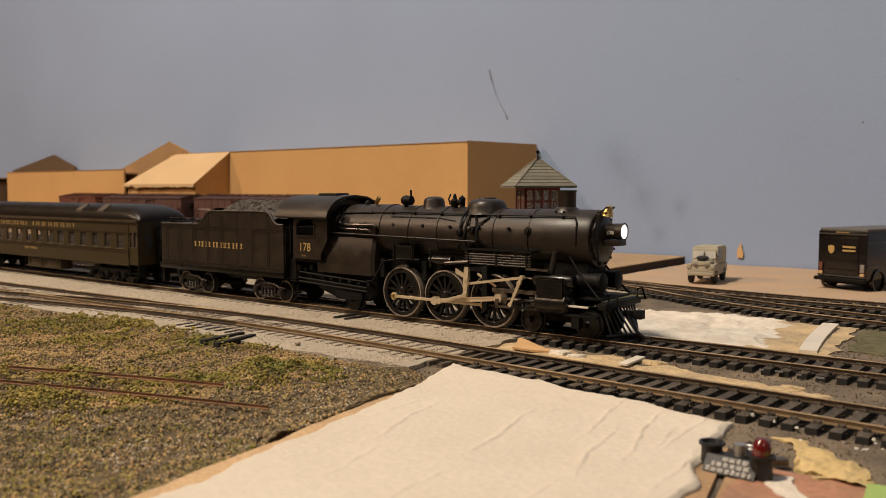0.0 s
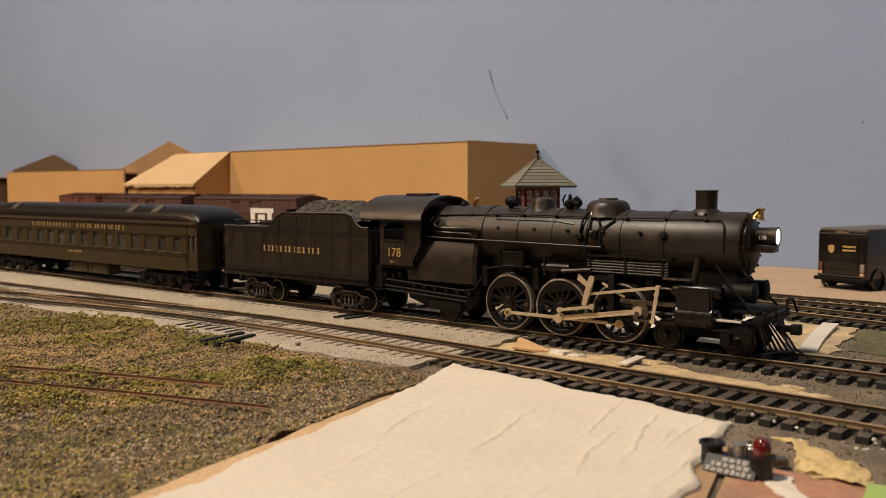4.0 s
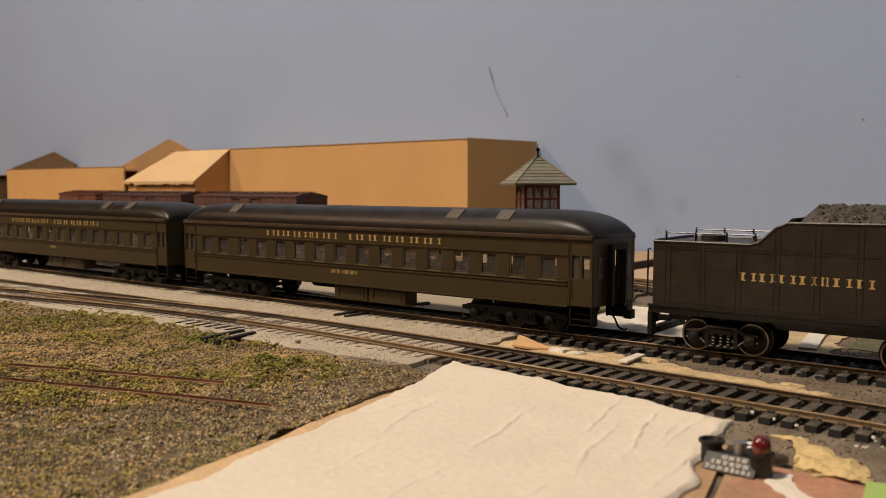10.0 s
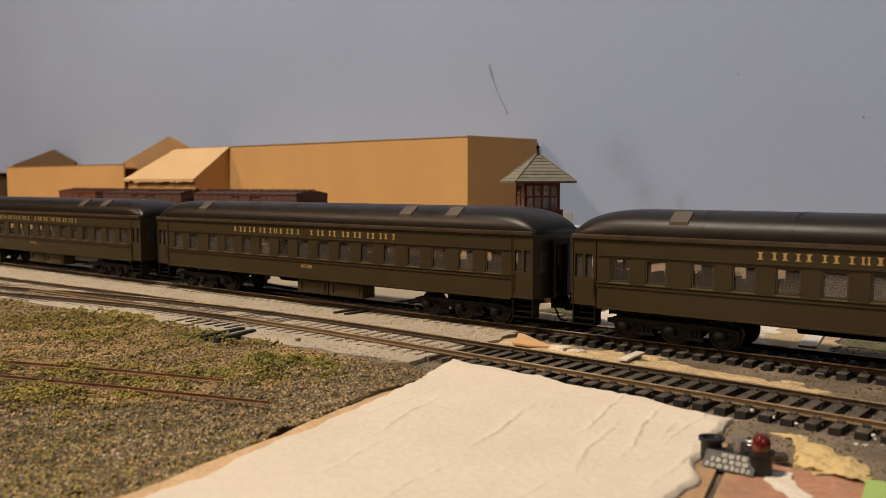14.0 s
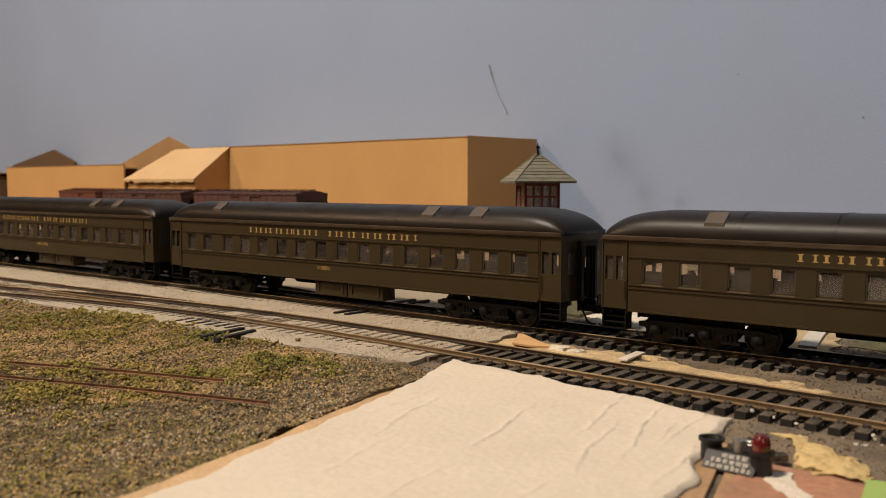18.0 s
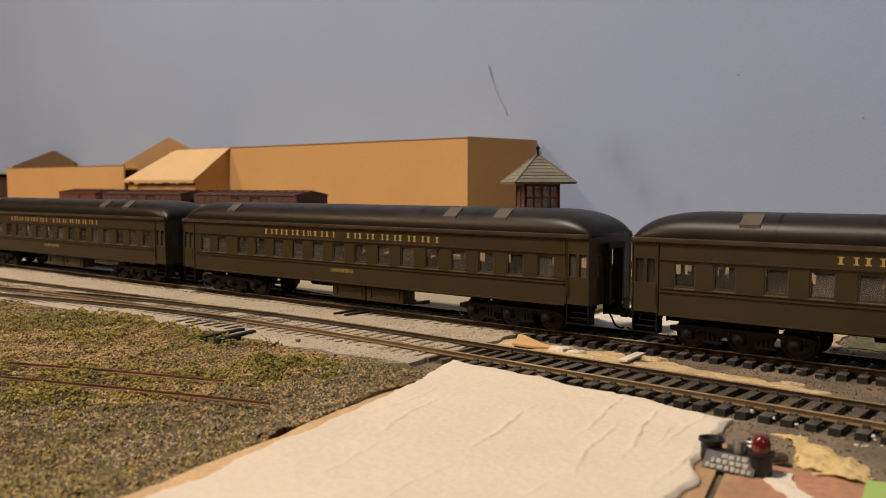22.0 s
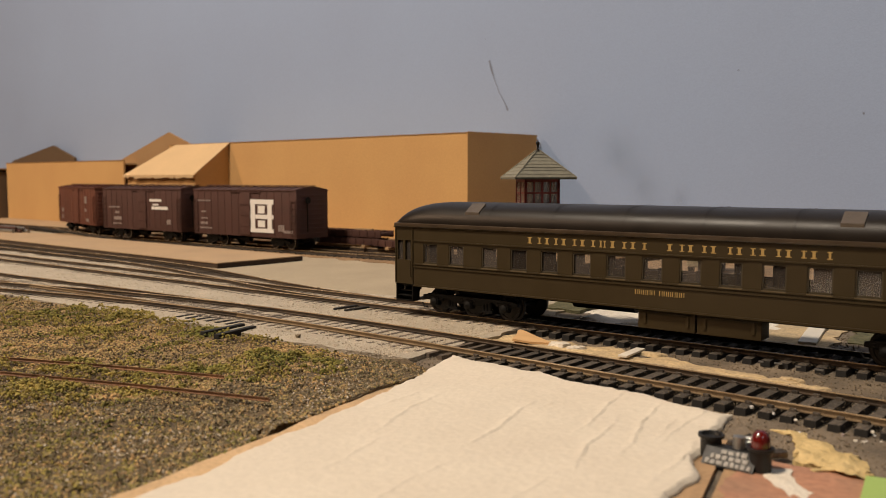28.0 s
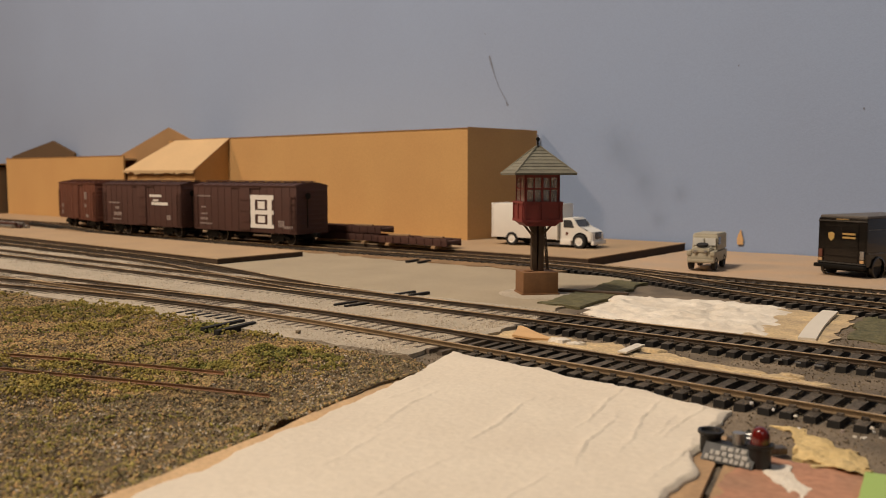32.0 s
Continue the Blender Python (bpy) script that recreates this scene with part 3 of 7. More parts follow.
def plaster_z(x, y, u, v):
    z = 3.3 + 0.3 * fbm(x, y, 70, 3) + 0.02 * fbm(x, y, 3, 2)
    for cx, cy, ln, ht, w in RIPPLES:
        a, b = (x - cx) * math.cos(w) + (y - cy) * math.sin(w), -(x - cx) * math.sin(w) + (y - cy) * math.cos(w)
        if abs(a) > ln or abs(b) > 6:
            continue
        b += 0.7 * math.sin(a * 0.16 + cx) + 0.2 * math.sin(a * 0.55 + cy) + 0.12 * math.sin(a * 1.7)
        z += 0.46 * ht * (1 - (a / ln) ** 2) * (0.4 + 0.6 * abs(math.sin(a * 0.37 + cy))) * (math.exp(-(b / 0.28) ** 2) if b < 0 else math.exp(-(b / 1.1) ** 2))
    z += 1.35 * max(0.0, min(1.0, (y - 184) / 18)) ** 1.5 + 0.05 * fbm(x, y, 1.6, 7) + 0.10 * max(0.0, fbm(x, y, 9, 4))
    e = min(u, 1 - u, v, 1 - v)
    return z - 0.9 * max(0, 1 - e / 0.012)


patch("plaster_sheet", [(-121, -12), (-31.5, -12), (-71.4, 199.5), (-163.5, 211)], 280, 340, plaster_z, M_PLASTER, "cream white plaster sheet with drag ripples", "plaster", wob=2.4, depth=4, seed=2.5, bow=3.6)
patch("tan_card_edge", [(-125, -12), (-110, -12), (-143, 178), (-159.5, 178)], 8, 70, lambda x, y, u, v: 3.75 - 1.2 * v * v - 2.4 * u + 0.2 * fbm(x, y, 12), M_CARDEDGE, "tan card edge beside the plaster", "card", wob=1, depth=2, bow=3.6)

# ------------------------------------------------------------------ tracks
def along(pts, step):
    """Points every step along a smooth line through pts, with headings."""
    P = []
    for i in range(len(pts) - 1):
        p0, p1, p2, p3 = (Vector(pts[max(0, min(len(pts) - 1, k))]) for k in (i - 1, i, i + 1, i + 2))
        for k in range(24):
            t = k / 24
            P.append(0.5 * (2 * p1 + (p2 - p0) * t + (2 * p0 - 5 * p1 + 4 * p2 - p3) * t * t + (3 * p1 - p0 - 3 * p2 + p3) * t ** 3))
    P.append(Vector(pts[-1]))
    out, left = [], 0.0
    for a, b in zip(P, P[1:]):
        L = (b - a).length
        d = (b - a) / L
        while left <= L:
            out.append((a + d * left, d))
            left += step
        left -= L
    return out


RH = 1.6                       # height of a rail
RAILP = [(-0.75, 0), (-0.75, 0.22), (-0.24, 0.42), (-0.24, 1.05), (-0.34, 1.2), (-0.34, 1.6), (0.34, 1.6), (0.34, 1.2), (0.24, 1.05), (0.24, 0.42), (0.75, 0.22), (0.75, 0)]


HEADP = [(-0.36, -0.2), (-0.36, 0.0), (-0.26, 0.06), (0.26, 0.06), (0.36, 0.0), (0.36, -0.2)]


def rail_bm(pts, off, z, step=20.0, straight=False, profile=RAILP):
    bm = BM()
    line = along(pts, step) if not straight else [(Vector(pts[0]), (Vector(pts[1]) - Vector(pts[0])).normalized()), (Vector(pts[1]), (Vector(pts[1]) - Vector(pts[0])).normalized())]
    rings = []
    for p, d in line:
        s = Vector((-d.y, d.x))
        c = p + s * off
        rings.append([(c.x + s.x * u, c.y + s.y * u, z + w) for u, w in profile])
    return loft(bm, rings)


tie_mesh = {}
for key, m, hgt in (("black", M_TIE, 2.6), ("buried", M_TIEW, 1.4)):
    wd = 1.5 if key == "black" else 1.0
    bm = box(BM(), -wd, wd, -15.5, 15.5, -hgt, 0, 0.0)
    for v in bm.verts:
        if v.co.z > -0.1:
            v.co.x *= 0.9
            v.co.y *= 0.99
    me = finish(bm, "tie")
    me.materials.append(m)
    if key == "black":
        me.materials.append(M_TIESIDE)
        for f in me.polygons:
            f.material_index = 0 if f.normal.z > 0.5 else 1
    tie_mesh[key] = me
bm = BM()
for s in (-1, 1):
    for k in (-1, 1):
        box(bm, -0.8, 0.8, s * G + k * 1.25 - 0.4, s * G + k * 1.25 + 0.4, 0, 0.75)
plate_mesh = finish(bm, "rail_clip")
plate_mesh.materials.append(M_TIE)


def track(name, pts, label, spans, straight=False, rails=(-G, G), zt=RT):
    """spans: (x from, x to, look of the ties, how high they stand, spacing)."""
    t = thing(name, label=label, category="track", group="railway tracks", kind="structure")
    for o in rails:
        rl = part("rail", rail_bm(pts, o, zt - RH, straight=straight), M_TANRAIL if o < 0 and name == "front_track" else M_RAILSIDE, t, "worn metal rail")
        part("rail_head", rail_bm(pts, o, zt - 0.02, straight=straight, profile=HEADP), M_RAIL, rl, "bright worn rail head")
    count = 0
    for a, b, look_, up, gap in spans:
        for p, d in along(pts, gap):
            if not a <= p.x <= b:
                continue
            count += 1
            if count > 300:
                break
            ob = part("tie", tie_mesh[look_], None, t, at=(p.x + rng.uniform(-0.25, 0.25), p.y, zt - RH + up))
            ob.rotation_euler = (0, 0, math.atan2(d.y, d.x) + rng.uniform(-0.012, 0.012))
            if look_ == "black" and p.x > -260:
                c = part("rail_clip", plate_mesh, None, t, at=(p.x, p.y, zt - RH + up))
                c.rotation_euler = (0, 0, math.atan2(d.y, d.x))
    return t


track("main_track", [(-2200, ym(-2200)), (1750, ym(1750))], "main railway track of metal rails on dark ties", [(-880, -172, "buried", -0.32, 5.4), (-172, 60, "black", 0.0, 5.4)], straight=True)
track("front_track", [(-1800, 130), (-900, 190), (-600, 207), (-480, 213.5), (-390, 218.8), (-300, 222.4), (-240, 224), (-190, 223.4), (-100, 220.2), (-30, 217.7), (100, 213), (500, 198), (1700, 155)], "front railway track of metal rails on dark ties", [(-700, -160, "buried", -0.32, 5.4), (-160, 60, "black", 0.0, 5.4)])
track("back_track", [(-1600, 525), (-1150, 508), (-900, 469), (-780, 445), (-690, 440), (-600, 440), (-445, 446), (-350, 452), (-290, 453), (-240, 446), (-200, 434), (-150, 407), (-110, 393), (-70, 384), (0, 366), (120, 345), (400, 320)],
      "curved back siding track with metal rails and black ties", [(-1000, 120, "black", 0.0, 5.6)])
track("wall_track", [(-292, 453), (-240, 449), (-190, 440), (-140, 434), (-85, 432), (0, 431), (500, 425)], "straight back track near the wall", [(-222, 110, "black", 0.0, 5.6)])
track("diverging_track", [(-1500, 20), (-900, 92), (-600, 158), (-437, 198.3), (-362, 214.3), (-310, 221.2), (-262, 223.6)], "turnout branch curving off the front track", [(-640, -262, "buried", -0.36, 5.4)])
track("siding_track", [(-1500, 335), (-900, 322), (-700, 316), (-560, 314), (-470, 309), (-400, 297), (-330, 283.4), (-262, 275.7)], "siding curving off the main track", [(-800, -330, "buried", -0.36, 5.4)])
# old rusty rails buried in the field
for pts in ([(-560, -6), (-400, 54), (-248, 107.5), (-204.4, 123.2), (-164, 136.4)], [(-560, 10), (-400, 68), (-268.9, 116.6), (-231, 131.4), (-188, 146)]):
    bm = rail_bm(pts, 0, 4.3, 15, profile=[(u * 0.42, w * 0.62) for u, w in RAILP])
    solid("rusty_rail", bm, M_RUST, "rusty old rail half buried in the field", "rail", "rails in the field")

# switch machines and long ties
def head_block(x, y, turn, l=20.0, w=2.4, h=2.6, z=3.1, m=M_TIESIDE):
    bm = box(BM(), -w / 2, w / 2, -l / 2, l / 2, 0, h, 0.3)
    solid("head_block_tie", bm, m, "long black turnout tie sticking out of the ballast", "tie", "turnout ties", at=(x, y, z), turn=turn)


for x, y, tn in ((-259.5, 193, 9), (-251.6, 192.6, 12), (-262, 260, -2), (-255.5, 260, -2), (-263, 300, 0), (-256, 302, 0), (-360, 418, 6), (-351, 419, 6)):
    head_block(x, y, tn, 21.0 if y < 200 else 14.0, 2.4 if y < 200 else 1.9, 2.3 if y < 200 else 1.7, 2.7 if y < 200 else 3.1)
for x in range(-300, -266, 6):
    head_block(x + 1, 203.5 + 0.05 * (x + 300), 4, 8, 1.9, 1.4, 2.9)

# ------------------------------------------------------------------ cardboard building
bld = thing("cardboard_warehouse", label="plain brown cardboard warehouse mock-up with a taped lean-to", category="building")
bm = BM()
box(bm, -836, -417.7, 554, 556, 6.5, 98.2)
part("front_wall", bm, M_CARD, bld)
bm = BM()
prism(bm, [(-417.7, 554), (-406, 640), (-408, 640), (-419.7, 556.2)], "z", 6.5, 98.8)
part("end_wall", bm, M_CARD, bld)
bm = BM()
prism(bm, [(-836, 556.2), (-419.8, 556.2), (-409, 638), (-836, 638)], "z", 92, 94)
part("flat_roof", bm, M_CARDTOP, bld)
bm = BM()
box(bm, -852, -729, 512, 514, 6.5, 63.5)
part("lean_to_front", bm, M_CARD, bld)
bm = BM()
prism(bm, [(512.2, 6.5), (512.2, 64), (553.8, 96.6), (553.8, 6.5)], "x", -731, -729.3)
part("lean_to_end", bm, M_CARD, bld)
bm = BM()
prism(bm, [(509, 63.2), (509, 64.6), (553.8, 98.0), (553.8, 96.7)], "x", -856, -727)
for v in bm.verts:
    if v.co.x < -800 and v.co.y > 540:
        v.co.x += 33
part("lean_to_roof", bm, M_CARDTOP, bld, "cardboard lean-to roof with top light put into its colour")
bm = BM()
prism(bm, [(-945, 6.5), (-945, 82), (-841, 112.7), (-790, 95), (-790, 6.5)], "y", 557, 559)
part("gable_wall", bm, M_CARDDARK, bld, "brown gable with shade put into its card colour")
bm = BM()
box(bm, -1202, -907, 540, 542, 6.5, 82.3)
part("low_front", bm, M_CARD, bld)
bm = BM()
box(bm, -1202, -1200, 542.2, 640, 6.5, 82.3)
part("low_end", bm, M_CARD, bld)
bm = BM()
box(bm, -1199.8, -907, 542.2, 640, 77, 79)
part("low_roof", bm, M_CARDTOP, bld)
bm = BM()
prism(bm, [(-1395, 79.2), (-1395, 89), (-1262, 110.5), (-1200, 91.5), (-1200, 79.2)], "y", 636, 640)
part("rear_gable", bm, M_CARDSHADE, bld, "gable behind the low block with shade in its colour")

bm = BM()
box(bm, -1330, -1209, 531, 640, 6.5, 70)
part("side_block", bm, M_CARDSHADE, bld, "brown card block at the end with shade in its colour")
bm = BM()
prism(bm, [(-1334, 69.5), (-1334, 71), (-1206, 75), (-1206, 73.5)], "y", 527, 641)
part("block_lid", bm, M_CARDDARK, bld, "brown card lid")
# rods lying on the platform
for k, (y, z, r, m) in enumerate(((388, 7.0, 1.6, M_SILVER), (392.5, 7.0, 1.6, M_GIRDER), (397, 7.0, 1.6, M_SILVER), (390.2, 9.8, 1.5, M_GIRDER), (395, 9.8, 1.5, M_SILVER))):
    solid("metal_rod", cyl(BM(), (-1120, y, z + r), (-858 + 6 * (k % 3), y + 2, z + r), r, n=10), m, "dull metal rod stacked on the card platform", "rod", "stacked rods")

# torn card edges along eaves and wall tops
def torn(x0, x1, y, z, drop, m, seed, step=3.0):
    bm, r = BM(), random.Random(seed)
    low, x = [], x0
    while x < x1:
        low.append((x, z - drop * r.uniform(0.3, 1.0)))
        x += step * r.uniform(0.5, 1.5)
    low.append((x1, z - drop * 0.6))
    prism(bm, [(x1, z), (x0, z)] + low, "y", y - 0.5, y)
    return bm


part("torn_eave", torn(-856, -727, 508.9, 64.4, 4.2, M_CARDTOP, 3, 5.0), M_CARDTOP, bld, "torn pale card eave")
part("torn_edge", torn(-836, -417.9, 553.9, 98.3, 0.8, M_CARDDARK, 4), M_CARDDARK, bld, "rough dark card edge")
part("torn_edge", torn(-1202, -907, 539.9, 82.4, 0.8, M_CARDDARK, 5), M_CARDDARK, bld)
# smudges on the wall, with soft building shadow painted into them
for x, z, w, h, tilt in ((-308, 58, 46, 100, 34), (-330, 84, 60, 70, 38), (-274, 46, 26, 32, 0), (-292, 24, 28, 26, 20)):
    bm = BM()
    bm.faces.new([bm.verts.new((a * w / 2, 0, b * h / 2)) for a, b in ((-1, -1), (1, -1), (1, 1), (-1, 1))])
    o = solid("wall_smear", bm, M_SMEAR, "faint grey smudge and painted shadow on the blue wall", "smudge", kind="structure", at=(x, 644.4, z))
    o.rotation_euler = (0, radians(-tilt), 0)

# ------------------------------------------------------------------ train
S_ROWS = [(0, -332.7), (0.5, -332.9), (1, -332.5), (1.5, -329.3), (2, -322.6), (2.5, -313.9), (3, -302.8), (3.5, -291.7), (4, -279.3), (4.5, -265.9),
          (5, -251.8), (5.5, -237.3), (6, -222.7), (6.5, -207.3), (7, -190.4), (7.5, -171.1), (8, -150.6), (8.5, -129.0), (9, -104.5), (9.5, -80.0),
          (10, -54.9), (10.5, -29.4), (11, -3.6), (11.5, 22.6), (12, 49.8), (12.5, 78.3), (13, 108.6), (13.5, 139.9), (14, 172.1), (14.5, 204.9), (15,
          238.1), (15.5, 271.3), (16, 304.5), (16.5, 337.6), (17, 370.1), (17.5, 402.5), (18, 434.8), (18.5, 467.5), (19, 500.3), (19.5, 533.3), (20,
          566.3), (20.5, 599.0), (21, 631.6), (21.5, 664.2), (22, 696.9), (22.5, 730.0), (23, 763.0), (23.5, 795.7), (24, 828.4), (24.5, 861.0), (25,
          893.8), (25.5, 927.1), (26, 960.5), (26.5, 994.1), (27, 1027.7), (27.5, 1060.9), (28, 1093.5), (28.5, 1125.3), (29, 1157.8), (29.5, 1191.0),
          (30, 1224.0), (30.5, 1257.0), (31, 1289.8), (31.5, 1322.7), (32, 1355.5)]
WR, DR = 5.2, 10.5           # radii of the small wheels and of the drivers


def travel(t):
    for (a, sa), (b, sb) in zip(S_ROWS, S_ROWS[1:]):
        if t <= b:
            return sa + (sb - sa) * (t - a) / (b - a)
    return S_ROWS[-1][1]


def on_line(x):
    """The pose of a vehicle whose middle stands at x on the main track."""
    return pose(x * 0.001, ym(x) * 0.001, RT * 0.001, 0, 0, math.degrees(math.atan(SLANT)))


def vehicle(name, offset, label, category, group=""):
    ob = thing(name, label=label, category=category, group=group)
    ob.matrix_basis = on_line(travel(0) + offset)
    ob["run"] = offset
    return ob


def wheelset_mesh(r, shiny):
    bm = BM()
    for s in (-1, 1):
        lathe(bm, (0, s * 8.6, 0), (0, s, 0), [(-0.9, 0), (-0.9, r * 1.13), (-0.2, r * 1.13), (0.0, r), (1.7, r * 0.985), (1.72, r * 0.89), (1.7, r * 0.82), (1.35, r * 0.78), (1.35, r * 0.30), (1.8, r * 0.22), (1.8, 0)], 20)
    cyl(bm, (0, -12.5, 0), (0, 12.5, 0), 0.9, n=10)
    me = finish(bm, "wheelset", 30)
    me.materials.append(M_DARKSTEEL)
    me.materials.append(M_RIM)
    for f in me.polygons:
        c = f.center * 1000
        if abs(f.normal.y) > 0.6 and shiny and r * 1.0 > math.hypot(c.x, c.z) > r * 0.9 and abs(c.y) > 9.5:
            f.material_index = 1
    return me


WS_DARK, WS_SHINY = wheelset_mesh(WR, False), wheelset_mesh(WR, True)


def bar_letters(bm, widths, x, z, h, y, space=0.5):
    """Lettering that stays unlettered: each sign is a thick and a thin plain bar with flat feet."""
    for w in widths:
        if w > 0:
            t = min(0.9, w * 0.28)
            f = min(0.45, w * 0.13)
            for a, b in ((x, x + t), (x + w - t * 0.75, x + w)):
                box(bm, a, b, y - 0.06, y, z, z + h)
                if w > 1.5:
                    for q in (z, z + h * 0.87):
                        box(bm, a - f, b + f, y - 0.061, y, q, q + h * 0.13)
        x += abs(w) + space
    return x


def text_mesh(words, size, name):
    cu = bpy.data.curves.new(name, "FONT")
    cu.body, cu.size, cu.extrude, cu.align_x = words, size, 0.04, "CENTER"
    ob = bpy.data.objects.new(name, cu)
    scene.collection.objects.link(ob)
    me = bpy.data.meshes.new_from_object(ob.evaluated_get(bpy.context.evaluated_depsgraph_get()))
    bpy.data.objects.remove(ob)
    me.transform(Matrix.Scale(0.001, 4) @ Matrix.Rotation(math.pi / 2, 4, "X"))
    me.name = name
    me.materials.clear()
    return me


def coupler(parent, x, s, z=8.0):
    bm = BM()
    box(bm, min(x, x + s * 5), max(x, x + s * 5), -1.1, 1.1, z - 1, z + 1, 0.2)
    box(bm, min(x + s * 4.5, x + s * 7.5), max(x + s * 4.5, x + s * 7.5), -2.1, 1.6, z - 1.6, z + 1.6, 0.4)
    part("coupler", bm, M_BLACKM, parent)


# ---- coach
WIN = [-100.3, -87.2] + [-71.2 + 13.24 * k for k in range(14)]
HW = 16.3


def coach_side(s):
    bm = BM()
    y0, y1 = (-HW, -HW + 1.2) if s < 0 else (HW - 1.2, HW)
    box(bm, -109, 109, y0, y1, 10.7, 21.5)
    box(bm, -109, 109, y0, y1, 29.5, 36.3)
    edges = [-109] + [e for c in WIN for e in (c - 3.7, c + 3.7)] + [109]
    for a, b in zip(edges[::2], edges[1::2]):
        if b - a > 0.2:
            box(bm, a, b, y0, y1, 21.5, 29.5)
    return bm


def coach(first=True):
    c = thing("passenger_coach", (0, 0, 0), 0, "dark olive heavyweight passenger coach with gold lettering", "train coach", "coaches of the train")
    for s in (-1, 1):
        side = part("side_wall", coach_side(s), M_COACH, c, "dark olive panelled side")
        yo = s * (HW + 0.38)
        for z, h, a in ((19.7, 0.55, 109), (20.9, 0.5, 109), (30.3, 0.5, 109), (35.6, 0.6, 119.5), (10.8, 0.6, 109)):
            bm = box(BM(), -a, a, min(yo, s * HW), max(yo, s * HW), z, z + h)
            part("belt_rail", bm, M_COACH, side)
        for cx in WIN:
            part("pane", PANE_MESH, M_PANE, side, at=(cx, s * (HW - 0.7), 25.5))
            part("sill", SILL_MESH, M_SILL, side, at=(cx, s * (HW + 0.1), 21.3))
            part("window_frame", FRAME_MESH, M_COACH, side, at=(cx, s * (HW - 0.45), 25.5))
        for e in (-1, 1):
            x0, x1 = sorted((e * 109.2, e * 119))
            ya, yb = sorted((s * HW, s * (HW - 1.2)))
            d = part("vestibule_door", box(BM(), x0, x1, ya, yb, 11.5, 22.5), M_COACH, c, "olive vestibule door with two tall panes")
            part("door_header", box(BM(), x0, x1, ya, yb, 30.5, 36.3), M_COACH, d)
            for a, b in ((x0, x0 + 1.4), (x0 + 4.3, x0 + 5.5), (x1 - 1.4, x1)):
                part("door_stile", box(BM(), a, b, ya, yb, 22.5, 30.5), M_COACH, d)
            for a in (x0 + 0.15, x1 - 0.6):
                part("door_trim", box(BM(), a, a + 0.45, *sorted((s * HW, s * (HW + 0.3))), 11.5, 35), M_COACH, d)
            part("pane", DOORPANE_MESH, M_PANE, d, at=((x0 + x1) / 2, s * (HW - 0.7), 26.5))
            st = part("step_plate", box(BM(), x0 + 0.4, x0 + 0.9, *sorted((s * (HW - 4.5), s * (HW - 0.1))), 4.4, 11.4), M_BLACKM, c, "black vestibule steps")
            part("step_plate", box(BM(), x1 - 0.9, x1 - 0.4, *sorted((s * (HW - 4.5), s * (HW - 0.1))), 4.4, 11.4), M_BLACKM, c)
            part("riser", prism(BM(), [(s * (HW - 6.5), 11.2), (s * (HW - 2.2), 4.4), (s * (HW - 3.0), 4.4), (s * (HW - 7.2), 11.2)], "x", x0 + 0.9, x1 - 0.9), M_BLACKM, st)
            for k in range(4):
                zz = 10.6 - k * 1.9
                part("step_tread", box(BM(), x0 + 0.9, x1 - 0.9, *sorted((s * (HW - 5 + k * 1.4), s * (HW - 2.5 + k * 1.0))), zz - 0.4, zz), M_BLACKM, st)
            bm = tube(BM(), [(e * 110.1, s * (HW + 0.2), 15), (e * 110.1, s * (HW + 0.8), 15.3), (e * 110.1, s * (HW + 0.8), 22), (e * 110.1, s * (HW + 0.2), 22.3)], 0.22, 5)
            part("grab_iron", bm, M_COACH, c)
    # roof, rounded over the ends
    rings = []
    for x in [-119.3, -119.0, -118.4, -117.4, -115.5, -113, -110, -106, -102, -97] + [-78 + 12 * k for k in range(14)] + [97, 102, 106, 110, 113, 115.5, 117.4, 118.4, 119.0, 119.3]:
        d = max(0.0, (abs(x) - 97) / 22.3)
        top = 1.6 + 8.0 * math.sqrt(max(0.0, 1 - d ** 2.3))
        w = 16.9 - 1.6 * d ** 5
        ring = []
        for k in range(25):
            a = math.pi * k / 24
            cy = math.cos(a)
            ring.append((x, w * math.copysign(abs(cy) ** 0.56, cy), 36.4 + top * math.sin(a) ** 0.86))
        rings.append(ring)
    roof = part("roof", loft(BM(), rings), M_ROOF, c, "dark brown arched roof", angle=50)
    for x in (-72, -44, -16, 12, 40, 68):
        bm = BM()
        rr = []
        for dx in (-0.35, 0.35):
            rr.append([(x + dx, 16.95 * math.copysign(abs(math.cos(math.pi * k / 24)) ** 0.56, math.cos(math.pi * k / 24)), 36.5 + 9.72 * math.sin(math.pi * k / 24) ** 0.86) for k in range(25)])
        part("roof_seam", loft(bm, rr, close=False), M_ROOF, roof)
    for x in (-80, 56, 80):
        bm = BM()
        prism(bm, [(-15.7, 41.4), (-11.0, 45.0), (-10.8, 45.9), (-15.6, 42.6)], "x", x - 3.2, x + 3.2)
        part("roof_vent", bm, M_ROOFVENT, roof, "square roof vent")
    bm = BM()
    for s in (-1, 1):
        box(bm, -118.9, 118.9, *sorted((s * 16.3, s * 17.15)), 36.0, 37.6, 0.4)
    part("gutter", bm, M_EAVE, roof, "brown eave edge with its highlight painted in")
    # ends
    for e in (-1, 1):
        xa, xb = sorted((e * 118.9, e * 117.4))
        for ya, yb in ((-15.0, -4.2), (4.2, 15.0)):
            ep = part("end_panel", box(BM(), xa, xb, ya, yb, 11.5, 38), M_COACH, c)
            part("end_window", box(BM(), *sorted((e * 118.85, e * 119.0)), ya + 3, yb - 3, 22, 30), M_DARKGLASS, ep)
